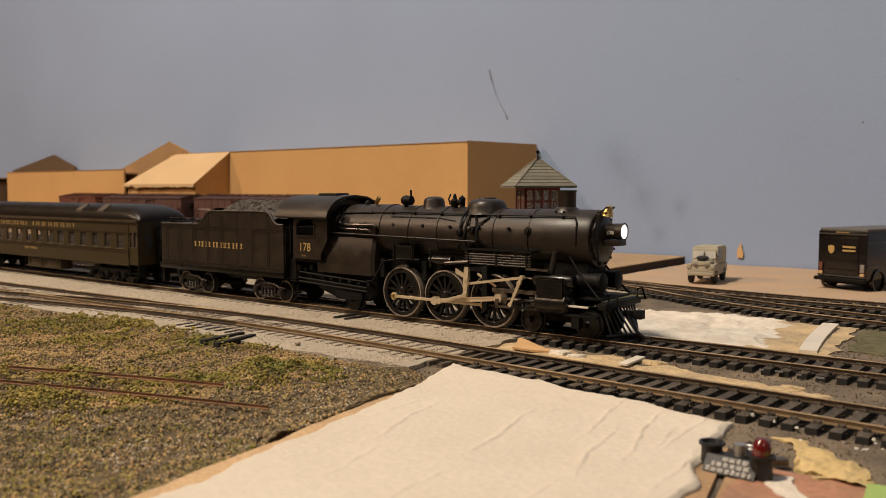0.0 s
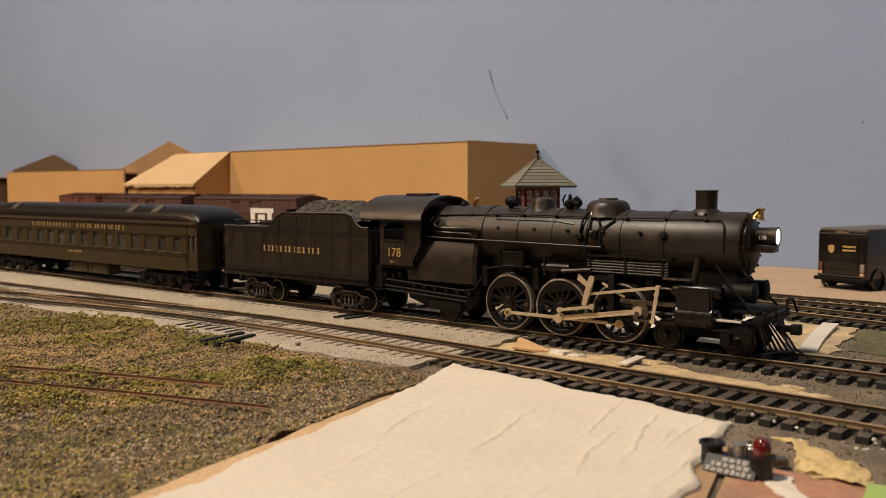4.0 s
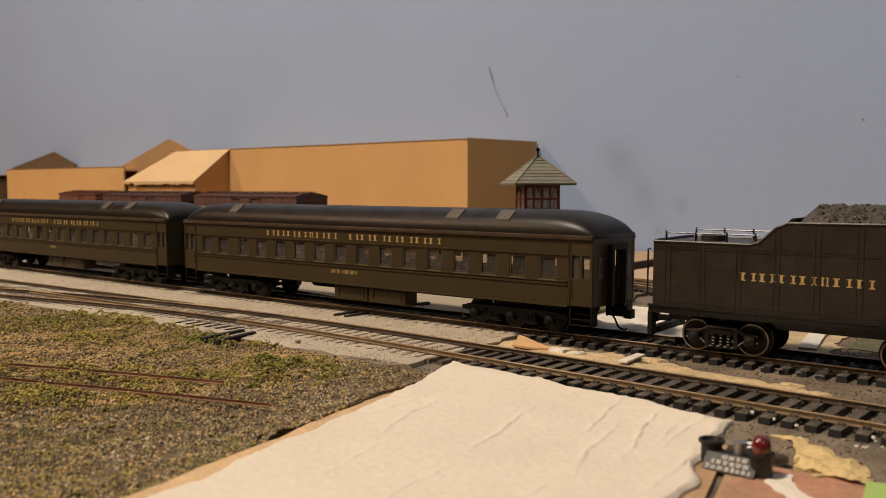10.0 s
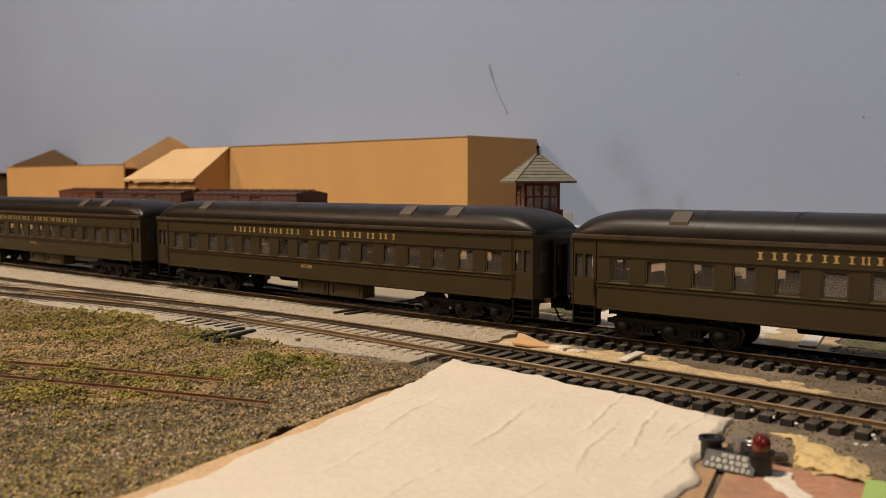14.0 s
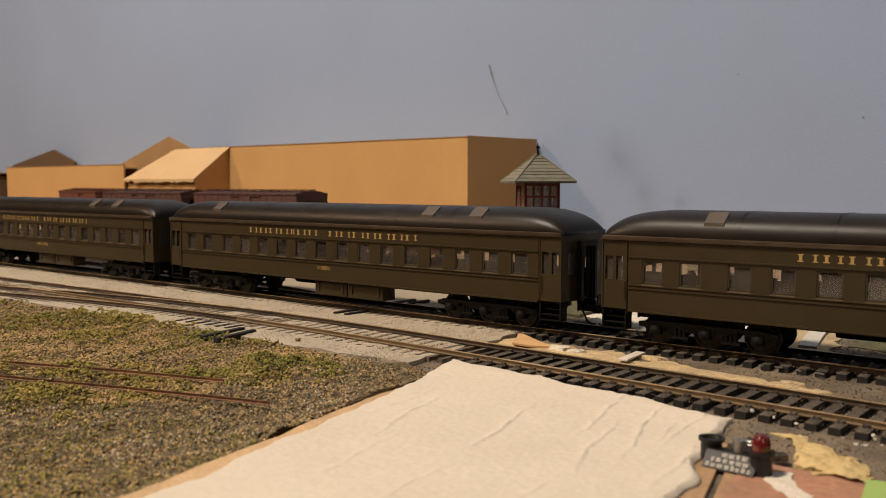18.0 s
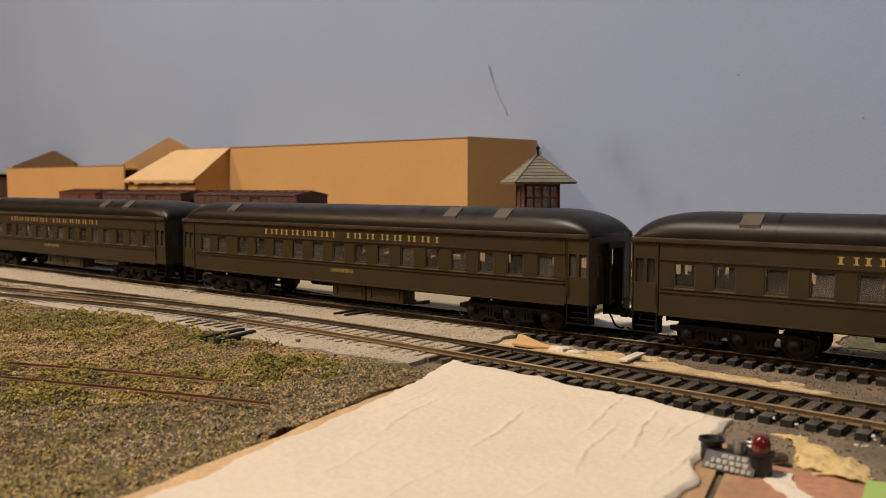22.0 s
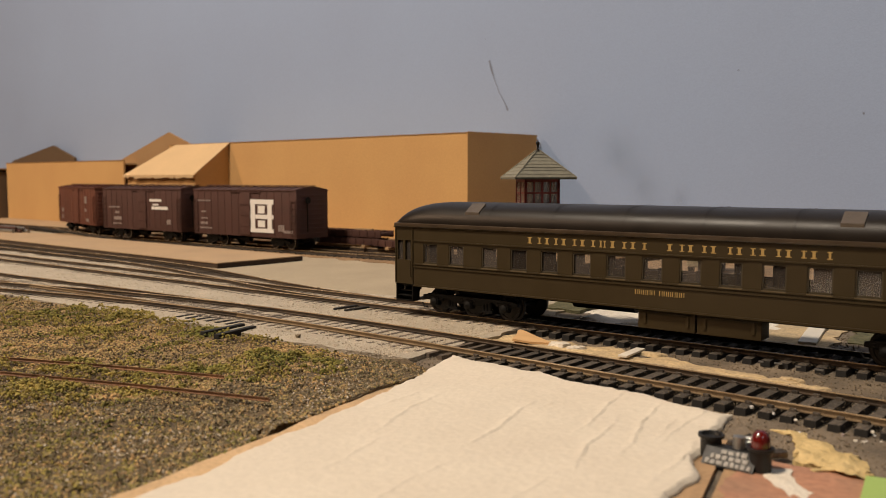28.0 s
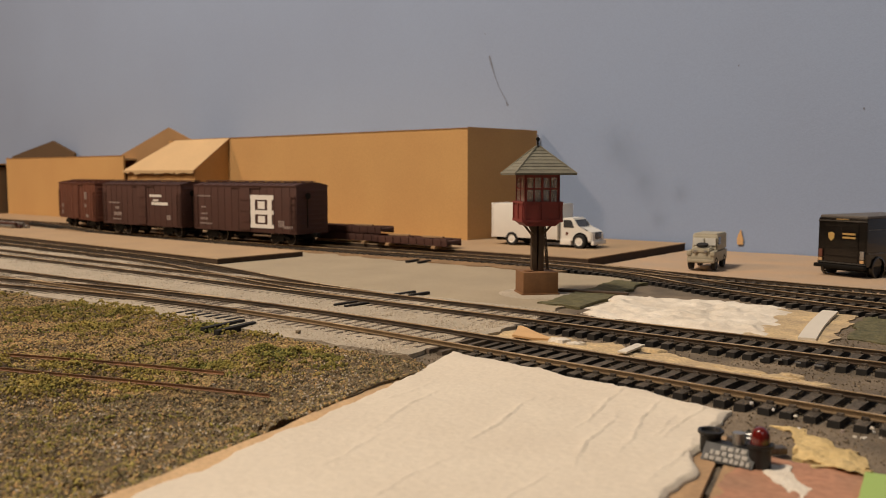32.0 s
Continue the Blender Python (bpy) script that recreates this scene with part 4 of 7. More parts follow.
        part("end_header", box(BM(), xa, xb, -4.2, 4.2, 32.5, 39), M_COACH, c)
        for k in range(2):
            x2 = e * (119.1 + k * 1.3)
            g = 0.3 * (k % 2)
            bm = prism(BM(), [(-5.6 - g, 11), (-5.6 - g, 34 + g), (5.6 + g, 34 + g), (5.6 + g, 11), (4.2, 11), (4.2, 32.2), (-4.2, 32.2), (-4.2, 11)], "x", *sorted((x2, x2 + e * 0.9)))
            part("gangway_fold", bm, M_BLACKM, c, "black gangway bellows fold")
        coupler(c, e * 119.2, e)
        bm = tube(BM(), [(e * 119, -4, 9.5), (e * 121.5, -4.2, 6.5), (e * 123, -4.3, 3.6), (e * 125, -4.2, 2.8), (e * 126.3, -4.0, 3.2)], 0.35, 6)
        part("air_hose", bm, M_BLACKM, c)
    bm = box(BM(), -118.5, 118.5, -15.6, 15.6, 11.0, 12.6)
    box(bm, -100, 100, -3, 3, 8.2, 11.0)
    part("underframe", bm, M_BLACKM, c, "black underframe")
    bm = box(BM(), -112, 112, -12, -6, 13, 17.5, 0.5)
    box(bm, -112, 112, 6, 12, 13, 17.5, 0.5)
    for k in range(14):
        for ya in (-12, 6):
            box(bm, -98 + 14.2 * k, -96.5 + 14.2 * k, ya, ya + 6, 17.5, 23.5)
    part("seats", bm, M_INSIDE, c, "dark seats inside")
    for a, b in ((-10.4, 9.6), (10.3, 31.0)):
        bm = box(BM(), a, b, -14.8, -7, 4.2, 10.7, 0.3)
        eq = part("equipment_box", bm, M_COACH, c, "olive underfloor equipment box")
        bm = box(BM(), a + 1.2, b - 1.2, -15.1, -14.75, 9.4, 9.9)
        for k in (a + 2, b - 3):
            box(bm, k, k + 1, -15.2, -14.75, 6.0, 9.8)
        part("hinge", bm, M_COACH, eq)
    bm = cyl(BM(), (-48, 9, 7.5), (-22, 9, 7.5), 2.6, n=14)
    part("air_tank", bm, M_BLACKM, c)
    # trucks
    for e in (-1, 1):
        bm = BM()
        for s in (-1, 1):
            y = s * 13.0
            ya, yb = y - 0.8, y + 0.8
            prism(bm, [(-23, 6.0), (-23, 7.4), (-17, 8.2), (17, 8.2), (23, 7.4), (23, 6.0), (17, 5.2), (11, 7.0), (6, 5.2), (-6, 5.2), (-11, 7.0), (-17, 5.2)], "y", ya, yb)
            for x in (-17, 0, 17):
                box(bm, x - 2, x + 2, ya - 0.5, yb + 0.5, 3.6, 7.0, 0.35)
            for x in (-8.5, 8.5):
                for k in range(3):
                    cyl(bm, (x - 1.5 + k * 1.5, y, 3.6), (x - 1.5 + k * 1.5, y, 7.0), 0.75, n=8)
                box(bm, x - 3, x + 3, ya, yb, 2.8, 3.6)
            tube(bm, [(-24, y, 4), (-23, y, 2.5), (-21.5, y, 2.5)], 0.4, 5)
            for x in (-17, 0, 17):
                lathe(bm, (x, s * 14.2, 5.0), (0, s, 0), [(0, 1.7), (0.5, 1.7), (0.7, 1.1), (1.0, 0.5), (1.0, 0)], 10)
                for k in (-1, 1):
                    lathe(bm, (x + k * 3.1, y, 5.6), (0, 0, 1), [(0, 0.9), (0.5, 1.1), (1.0, 0.8), (1.5, 1.1), (2.0, 0.8), (2.4, 1.0)], 8)
        box(bm, -6, 6, -12, 12, 6, 10.8, 0.3)
        tr = part("truck", bm, M_BLACKM, c, "black six-wheel truck", at=(e * 83, 0, 0))
        for x in (-17, 0, 17):
            part("wheelset", WS_DARK, None, tr, at=(x, 0, WR))
    # lettering on the letterboard
    for s in (-1, 1):
        bm = BM()
        bar_letters(bm, (5.0, 4.6, 5.2, 5.0, 2.0, 5.2, 5.0), -53.6, 31.9, 2.3, -HW - 0.02, 2.35)
        bar_letters(bm, (5.0, 5.4, 6.2, 5.0, 5.6, 5.2, 5.2), 0.6, 31.9, 2.3, -HW - 0.02, 2.1)
        if s > 0:
            for v in bm.verts:
                v.co.x, v.co.y = -v.co.x, -v.co.y
        part("company_lettering", bm, M_GOLD, c, "gold letterboard lettering")
    # window band, letterboard and roof sit low on the body
    for o in c.children_recursive:
        if o.location.z > 0.013:
            o.location.z -= 0.0012
        elif not o.name.startswith("wheelset"):
            for v in o.data.vertices:
                v.co.z -= 0.0012 * max(0.0, min(1.0, (v.co.z - 0.013) / 0.005))
    return c


def small_mesh(name, bm, m):
    me = finish(bm, name)
    me.materials.append(m)
    return me


PANE_MESH = small_mesh("pane", box(BM(), -3.6, 3.6, -0.1, 0.1, -4, 4), M_PANE)
DOORPANE_MESH = small_mesh("door_pane", box(BM(), -3.6, 3.6, -0.1, 0.1, -4, 4), M_PANE)
bm = BM()
for a in ((-3.7, 3.7, -4, -3.35), (-3.7, 3.7, 3.6, 4), (-3.7, -3.2, -4, 4), (3.2, 3.7, -4, 4)):
    box(bm, a[0], a[1], -0.25, 0.25, a[2], a[3])
SILL_MESH = small_mesh("sill", box(BM(), -3.7, 3.7, -0.3, 0.3, -0.2, 0.2), M_SILL)
M_SASH = mat("olive_window_sash", (0.05, 0.038, 0.02), 0.5, var=0.1)
FRAME_MESH = small_mesh("window_frame", bm, M_SASH)
M_ROOFVENT = mat("worn_vent_cover", (0.095, 0.072, 0.052), 0.45, var=0.25)

first_coach = coach()
COACHES = [first_coach]
OFFSETS = (-205.0, -456.0, -707.0, -958.0, -1209.0)
for k in range(1, 5):
    COACHES.append(copy_thing(first_coach, Matrix.Identity(4)))
for k, c in enumerate(COACHES):
    c["run"] = OFFSETS[k]
    c.matrix_basis = on_line(travel(0) + c["run"])
    c.scale = (0.989, 1, 1)
    if k == 3:
        me = text_mesh("LANGHORNE", 2.3, "coach_name")
        part("coach_name", me, M_GOLD, c, at=(-3.0, -HW - 0.05, 15.6))
    else:
        bm = BM()
        bar_letters(bm, ((1.1, 1.1, 1.1, 1.1, -0.8, 1.1, 1.1, 1.1, 1.1, 1.1, 1.1), (1.1,) * 5, (1.0,) * 6, (), (1.2, 1.0, 1.1, 1.1, 1.1, -0.8, 1.2, 1.1, 1.1, 1.1, 1.1, 1.1))[k], (-11, -6, -7, 0, -11)[k], 15.7, 1.6, -HW - 0.02, 0.4)
        part("coach_name", bm, M_GOLD, c, "small gold name bars")
tagged(COACHES[4], "last dark olive passenger coach of the train, gold lettering")

# ---- tender
M_RIVET = mat("rivets_and_edge_highlight", (0.032, 0.026, 0.021), 0.4, var=0.3, spec=0.5)
tender = vehicle("tender", -18.2, "black riveted tender heaped with coal, gold lettering", "tender")
SIDE = [(-47, 14.6), (-47, 35.7), (-15.5, 35.7), (-13, 36.4), (-8, 41.0), (-4.5, 42.6), (37, 42.9), (40, 41.8), (42.6, 38.2), (45.2, 36.9), (49.2, 36.9), (49.2, 14.6)]
for s in (-1, 1):
    bm = prism(BM(), SIDE, "y", s * 15.2, s * 16.3)
    side = part("tank_side", bm, M_BLACK, tender)
    bm = tube(BM(), [(x, s * 16.3, z) for x, z in SIDE[1:-1]], 0.42, 6)
    part("rim_bead", bm, M_RIVET, side)
    part("seam", box(BM(), -46.8, 49, *sorted((s * 16.2, s * 16.5)), 33.3, 33.7), M_BLACK, side)
    bm = BM()
    for x in [e + d for e in (-42, -30.5, -19, -7.5, 4, 15.5, 27, 38.5) for d in (-0.8, 0.8)]:
        z = 16
        while z < (34.8 if x < -11 or x > 42 else 41.5):
            box(bm, x - 0.2, x + 0.2, s * 16.3 - 0.26, s * 16.3 + 0.26, z, z + 0.4)
            z += 0.95
    for z in (16, 34.2):
        x = -46
        while x < 48.5:
            box(bm, x - 0.2, x + 0.2, s * 16.3 - 0.26, s * 16.3 + 0.26, z, z + 0.4)
            x += 1.0
    part("rivets", bm, M_RIVET, side)
bm = box(BM(), -47, -45.8, -15.2, 15.2, 14.8, 36.3)
part("rear_sheet", bm, M_BLACK, tender)
bm = box(BM(), -45.8, 47, -15.2, 15.2, 34.0, 35.6)
box(bm, 45.5, 46.8, -15.2, 15.2, 14.8, 34)
part("tank_top", bm, M_BLACK, tender)
bm = prism(BM(), [(-12, 35.6), (-12, 36), (-4, 44.0), (-3, 44.0), (-9, 35.6)], "y", -14.6, 14.6)
part("coal_board", bm, M_BLACK, tender)
rings = []
for i in range(30):
    x = -7 + 50 * i / 29
    ring = []
    for j in range(17):
        y = -15 + 30 * j / 16
        e = (1 - abs(y) / 15.2) ** 0.5 * min(1, (i + 1) / 5, (30 - i) / 7)
        ring.append((x, y, 39 + 9.0 * e + 1.3 * noise.noise(Vector((x / 1.9, y / 1.9, 0)))))
    rings.append(ring)
part("coal_load", loft(BM(), rings, close=False), M_COAL, tender, "heap of black coal", angle=15)
lump = [(rng.uniform(-5, 42), rng.uniform(-13, 13)) for _ in range(750)]
scatter("loose_coal", M_COAL, [(x, y, 38.8 + 9.0 * (1 - abs(y) / 15.2) ** 0.5 * min(1, (x + 8) / 9, (44 - x) / 12), rng.uniform(0.5, 1.15)) for x, y in lump], "", "", "stuff", tender)
bm = box(BM(), -48.5, 49.5, -16.5, 16.5, 12.0, 14.8, 0.4)
box(bm, -46, 46, -5, 5, 8.5, 12)
for s in (-1, 1):
    box(bm, -48.5, 49.5, *sorted((s * 16.5, s * 17.0)), 14.2, 14.9)
part("tender_frame", bm, M_GLOSS, tender, "black tender frame")
for s in (-1, 1):
    dr = part("deck_rail", tube(BM(), [(-44, s * 13, 38.4), (-14, s * 13, 38.4)], 0.28), M_GLOSS, tender)
    for x in (-44, -34, -24, -15):
        part("rail_post", cyl(BM(), (x, s * 13, 35.6), (x, s * 13, 39.0), 0.35, n=7), M_GLOSS, dr)
bm = lathe(BM(), (-33, 0, 35.6), (0, 0, 1), [(0, 4), (1.6, 4), (2.2, 3.2), (2.6, 0)], 16)
part("water_hatch", bm, M_BLACK, tender)
for s in (-1, 1):
    for x in (-48.2, 48.6):
        bm = tube(BM(), [(x, s * 15.5, 18), (x + math.copysign(1, x), s * 15.5, 18), (x + math.copysign(1, x), s * 15.5, 33), (x, s * 15.5, 33)], 0.3)
        part("grab_iron", bm, M_GLOSS, tender)
for x, e in ((-47.5, -1),):
    coupler(tender, x, e)
    bm = box(BM(), -51, -48, -10, 10, 4, 6.2, 0.3)
    box(bm, -49.5, -48, -14.5, -11, 4, 12)
    box(bm, -49.5, -48, 11, 14.5, 4, 12)
    part("rear_step", bm, M_BLACKM, tender)
for cx in (-25.0, 34.5):
    bm = box(BM(), -3, 3, -12, 12, 4.5, 9.5)
    tr = part("truck", bm, M_BLACKM, tender, "dark metal four-wheel truck", at=(cx, 0, 0))
    for s in (-1, 1):
        y = s * 12.7
        bm = tube(BM(), [(-11.6, y, 6.6), (-7, y, 7.0), (-4.5, y, 8.4), (4.5, y, 8.4), (7, y, 7.0), (11.6, y, 6.6)], 0.65, 6)
        tube(bm, [(-11.6, y, 4.6), (-7, y, 4.4), (-4.2, y, 2.4), (4.2, y, 2.4), (7, y, 4.4), (11.6, y, 4.6)], 0.6, 6)
        for x in (-4.6, 4.6):
            box(bm, x - 0.7, x + 0.7, y - 0.6, y + 0.6, 2.2, 8.6, 0.15)
        part("arch_bar", bm, M_DARKSTEEL, tr)
        bm = BM()
        for x in (-2.4, 0, 2.4):
            lathe(bm, (x, y, 2.7), (0, 0, 1), [(0, 0.7), (0.4, 1.05), (0.9, 0.7), (1.4, 1.05), (1.9, 0.7), (2.4, 1.05), (2.9, 0.7), (3.4, 1.05), (3.8, 0.6)], 10)
        box(bm, -3.9, 3.9, y - 1.0, y + 1.0, 6.5, 8.0, 0.2)
        part("spring_pack", bm, M_DARKSTEEL, tr)
        for x in (-9, 9):
            bm = box(BM(), x - 1.7, x + 1.7, y - 1.1, y + 1.1, 3.6, 7.0, 0.4)
            lathe(bm, (x, y + s * 1.1, 5.3), (0, s, 0), [(0, 1.4), (0.3, 1.4), (0.5, 0.6), (0.7, 0)], 12)
            part("journal_box", bm, M_DARKSTEEL, tr)
    for x in (-9, 9):
        part("wheelset", WS_SHINY, None, tr, "worn metal wheels", at=(x, 0, WR))
bm = BM()
bar_letters(bm, (4.1, 3.9, 4.3, 4.1, 1.8, 4.3, 4.2), -18.0, 24.5, 2.5, -16.32, 1.75)
part("company_lettering", bm, M_GOLD, tender, "gold lettering")
bm = tube(BM(), [(47, -8, 16), (52, -9, 14.5), (57, -9, 15.2), (60, -8, 16.2)], 0.35)
part("orange_wire", bm, M_COPPER, tender, "orange connecting wire")
bm = tube(BM(), [(47, -5, 15), (53, -6, 12.5), (58, -6, 14.5)], 0.3)
part("black_wire", bm, M_BLACKM, tender)

# ---- locomotive
loco = vehicle("steam_locomotive", 121.5, "matt black steam locomotive with bright rods and a lit headlamp", "locomotive")
AX = 35.2
bm = lathe(BM(), (0, 0, AX), (1, 0, 0), [(-64, 0), (-64, 11.4), (-36, 11.6), (-36, 11.4), (-5, 11.1), (20, 10.6), (38, 10.5), (38, 10.75), (62.5, 10.75), (63.6, 10.3), (63.8, 9.2), (63.8, 0)], 40)
part("boiler", bm, M_BLACK, loco, "black boiler")
for x, r in ((-36, 11.75), (-20, 11.5), (-5, 11.35), (9, 11.1), (22, 10.85), (38, 11.0)):
    bm = lathe(BM(), (x, 0, AX), (1, 0, 0), [(-0.5, r - 0.5), (-0.5, r), (0.5, r), (0.5, r - 0.5)], 40)
    part("boiler_band", bm, M_BLACK, loco)
bm = lathe(BM(), (63.8, 0, AX), (1, 0, 0), [(0, 8.6), (0.7, 8.6), (1.2, 7.6), (2.0, 5.0), (2.4, 2.2), (2.4, 0)], 32)
for k in range(14):
    w = 2 * math.pi * k / 14
    box(bm, 63.7, 64.9, 8.9 * math.cos(w) - 0.4, 8.9 * math.cos(w) + 0.4, AX + 8.9 * math.sin(w) - 0.4, AX + 8.9 * math.sin(w) + 0.4)
part("smokebox_front", bm, M_BLACK, loco)
bm = tube(BM(), [(64.5, -5, 45.3), (66, -7.2, 41), (66.2, -8.4, 35), (66, -7.2, 29.5), (65, -4.5, 26)], 0.3)
part("front_handrail", bm, M_BLACKM, loco)
for x in (-44, -28, -12, 2, 16, 30):
    bm = lathe(BM(), (x, -10.4, AX + 3.2), (0, -1, 0.3), [(0, 0.7), (0.6, 0.7), (0.8, 0.4), (0.8, 0)], 9)
    part("washout_stud", bm, M_BLACKM, loco)
for k in range(10):
    w = math.radians(36 * k)
    part("chimney_bolt", lathe(BM(), (49 + 5.2 * math.cos(w), 5.2 * math.sin(w), AX + 9.2), (0.2 * math.cos(w), 0.2 * math.sin(w), 1), [(0, 0.4), (0.9, 0.4), (1.1, 0)], 6), M_BLACKM, loco)
for s in (-1, 1):
    for dx, pts in enumerate(([(12, s * 7.2, AX + 10), (14.5, s * 9.8, AX + 6), (15.5, s * 11.3, AX + 0.5), (16, s * 11.6, AX - 5)], [(10, s * 7.2, AX + 10), (10.8, s * 10.2, AX + 5.5), (9.5, s * 11.5, AX - 1), (12, s * 11.9, AX - 5.5)], [(18, s * 4, AX + 10.4), (19.5, s * 8.6, AX + 7), (16, s * 10.4, AX + 4.6), (11, s * 11.2, AX + 2.2)])):
        part("air_pipe", tube(BM(), pts, 0.38, 6), M_GLOSS, loco)
    bm = lathe(BM(), (12.6, s * 11.0, AX + 2.4), (0, s, 0.2), [(-0.6, 1.5), (0.7, 1.5), (1.1, 1.0), (1.6, 0.9), (1.8, 0)], 12)
    part("feed_valve", bm, M_GLOSS, loco)
    bm = tube(BM(), [(-30, s * 9.4, AX + 6.6), (-4, s * 9.2, AX + 6.6), (4, s * 9.6, AX + 5.6)], 0.26, 5)
    part("air_pipe", bm, M_GLOSS, loco)
# headlamp
hl = part("headlamp", lathe(BM(), (65.5, 0, 38.2), (1, 0, 0), [(0, 0), (0, 2.2), (1.2, 2.8), (6.6, 3.0), (7.2, 3.2), (7.2, 2.6), (6.6, 2.5)], 24), M_BLACK, loco)
part("lens", lathe(BM(), (71.9, 0, 38.2), (1, 0, 0), [(0, 2.55), (0.5, 2.3), (0.8, 1.2), (0.85, 0)], 24), M_LIGHT, hl, "lit white lens")
bm = box(BM(), 64, 72, -3.2, 3.2, 33.1, 35.1, 0.3)
part("lamp_bracket", bm, M_BLACK, hl)
me = text_mesh("178", 1.8, "lamp_number")
part("lamp_number", me, M_WHITE, hl, at=(68.6, -3.05, 37.3))
bell = part("bell", lathe(BM(), (66.3, -1.0, 43.8), (0.25, 0, 1), [(0, 2.3), (0.6, 2.0), (2.2, 1.45), (3.4, 1.1), (3.9, 0.3), (3.9, 0)], 18), M_BRASS, loco, "brass bell")
bm = tube(BM(), [(63.8, 2.5, 44), (65.5, 2.5, 45.5), (67.2, 2.5, 46.8), (67.2, -3.5, 46.8), (65.5, -3.6, 45.5)], 0.35)
part("bell_yoke", bm, M_BLACKM, bell)
# stack, domes and fittings on the boiler
st = part("chimney", lathe(BM(), (49, 0, AX), (0, 0, 1), [(9.5, 5.4), (10.9, 4.6), (11.6, 3.5), (17.0, 3.55), (17.3, 3.75), (17.8, 3.75), (17.8, 3.0), (12, 2.9)], 28), M_BLACK, loco, "tall round chimney")
part("steam_dome", lathe(BM(), (12.8, 0, AX), (0, 0, 1), [(8.2, 9.0), (9.6, 8.2), (11.2, 7.9), (12.6, 7.4), (13.6, 6.6), (14.1, 5.4), (14.3, 3.6), (14.9, 3.4), (15.0, 0)], 28), M_BLACK, loco)
part("sand_dome", lathe(BM(), (-14.4, 0, AX), (0, 0, 1), [(9.5, 5.6), (10.8, 4.7), (13.2, 4.4), (14.3, 3.9), (15.0, 2.4), (15.2, 0)], 24), M_BLACK, loco)
bm = lathe(BM(), (-29.6, -3, 48.6), (1, 0, 0), [(0, 0), (0.2, 1.2), (1.0, 1.9), (2.2, 2.2), (3.6, 2.1), (4.4, 1.6), (4.6, 2.0), (5.4, 2.0), (5.6, 0)], 16)
cyl(bm, (-24.6, -3, 49.5), (-24.6, -3, 53), 0.45, n=8)
cyl(bm, (-27.5, -2, 45), (-27.5, -3, 47), 1.0, n=8)
part("generator", bm, M_BLACKM, loco)
bm = lathe(BM(), (-1.6, -2.5, 45), (0, 0, 1), [(0, 1.6), (1.2, 1.2), (2.2, 1.9), (3.8, 1.9), (4.5, 0.9), (6.4, 0.5), (6.6, 0)], 14)
cyl(bm, (-1.6, -2.5, 48), (2.4, -3.4, 48.2), 0.7, n=8)
lathe(bm, (2.4, -3.4, 48.2), (1, -0.2, 0), [(0, 0.7), (0.3, 1.3), (0.9, 1.3), (1.2, 0)], 10)
tube(bm, [(-3.4, -3.2, 47), (-4.0, -3.6, 49.4), (-3.0, -3.4, 51.4)], 0.35, 5)
part("safety_valve", bm, M_BLACKM, loco)
bm = lathe(BM(), (-1.6, 2.5, 45), (0, 0, 1), [(0, 1.6), (1.2, 1.2), (4.8, 1.4), (6.0, 0)], 14)
part("safety_valve", bm, M_BLACKM, loco)
bm = cyl(BM(), (-46.6, -1, 47), (-44.5, -1, 49.8), 0.95, n=12)
part("whistle", bm, M_BRASS, loco, "brass whistle")
bm = lathe(BM(), (-51.5, -1, 45.6), (0, 0, 1), [(0, 1.2), (1.8, 1.3), (2.6, 0.8), (3, 0)], 10)
part("valve", bm, M_BLACKM, loco)
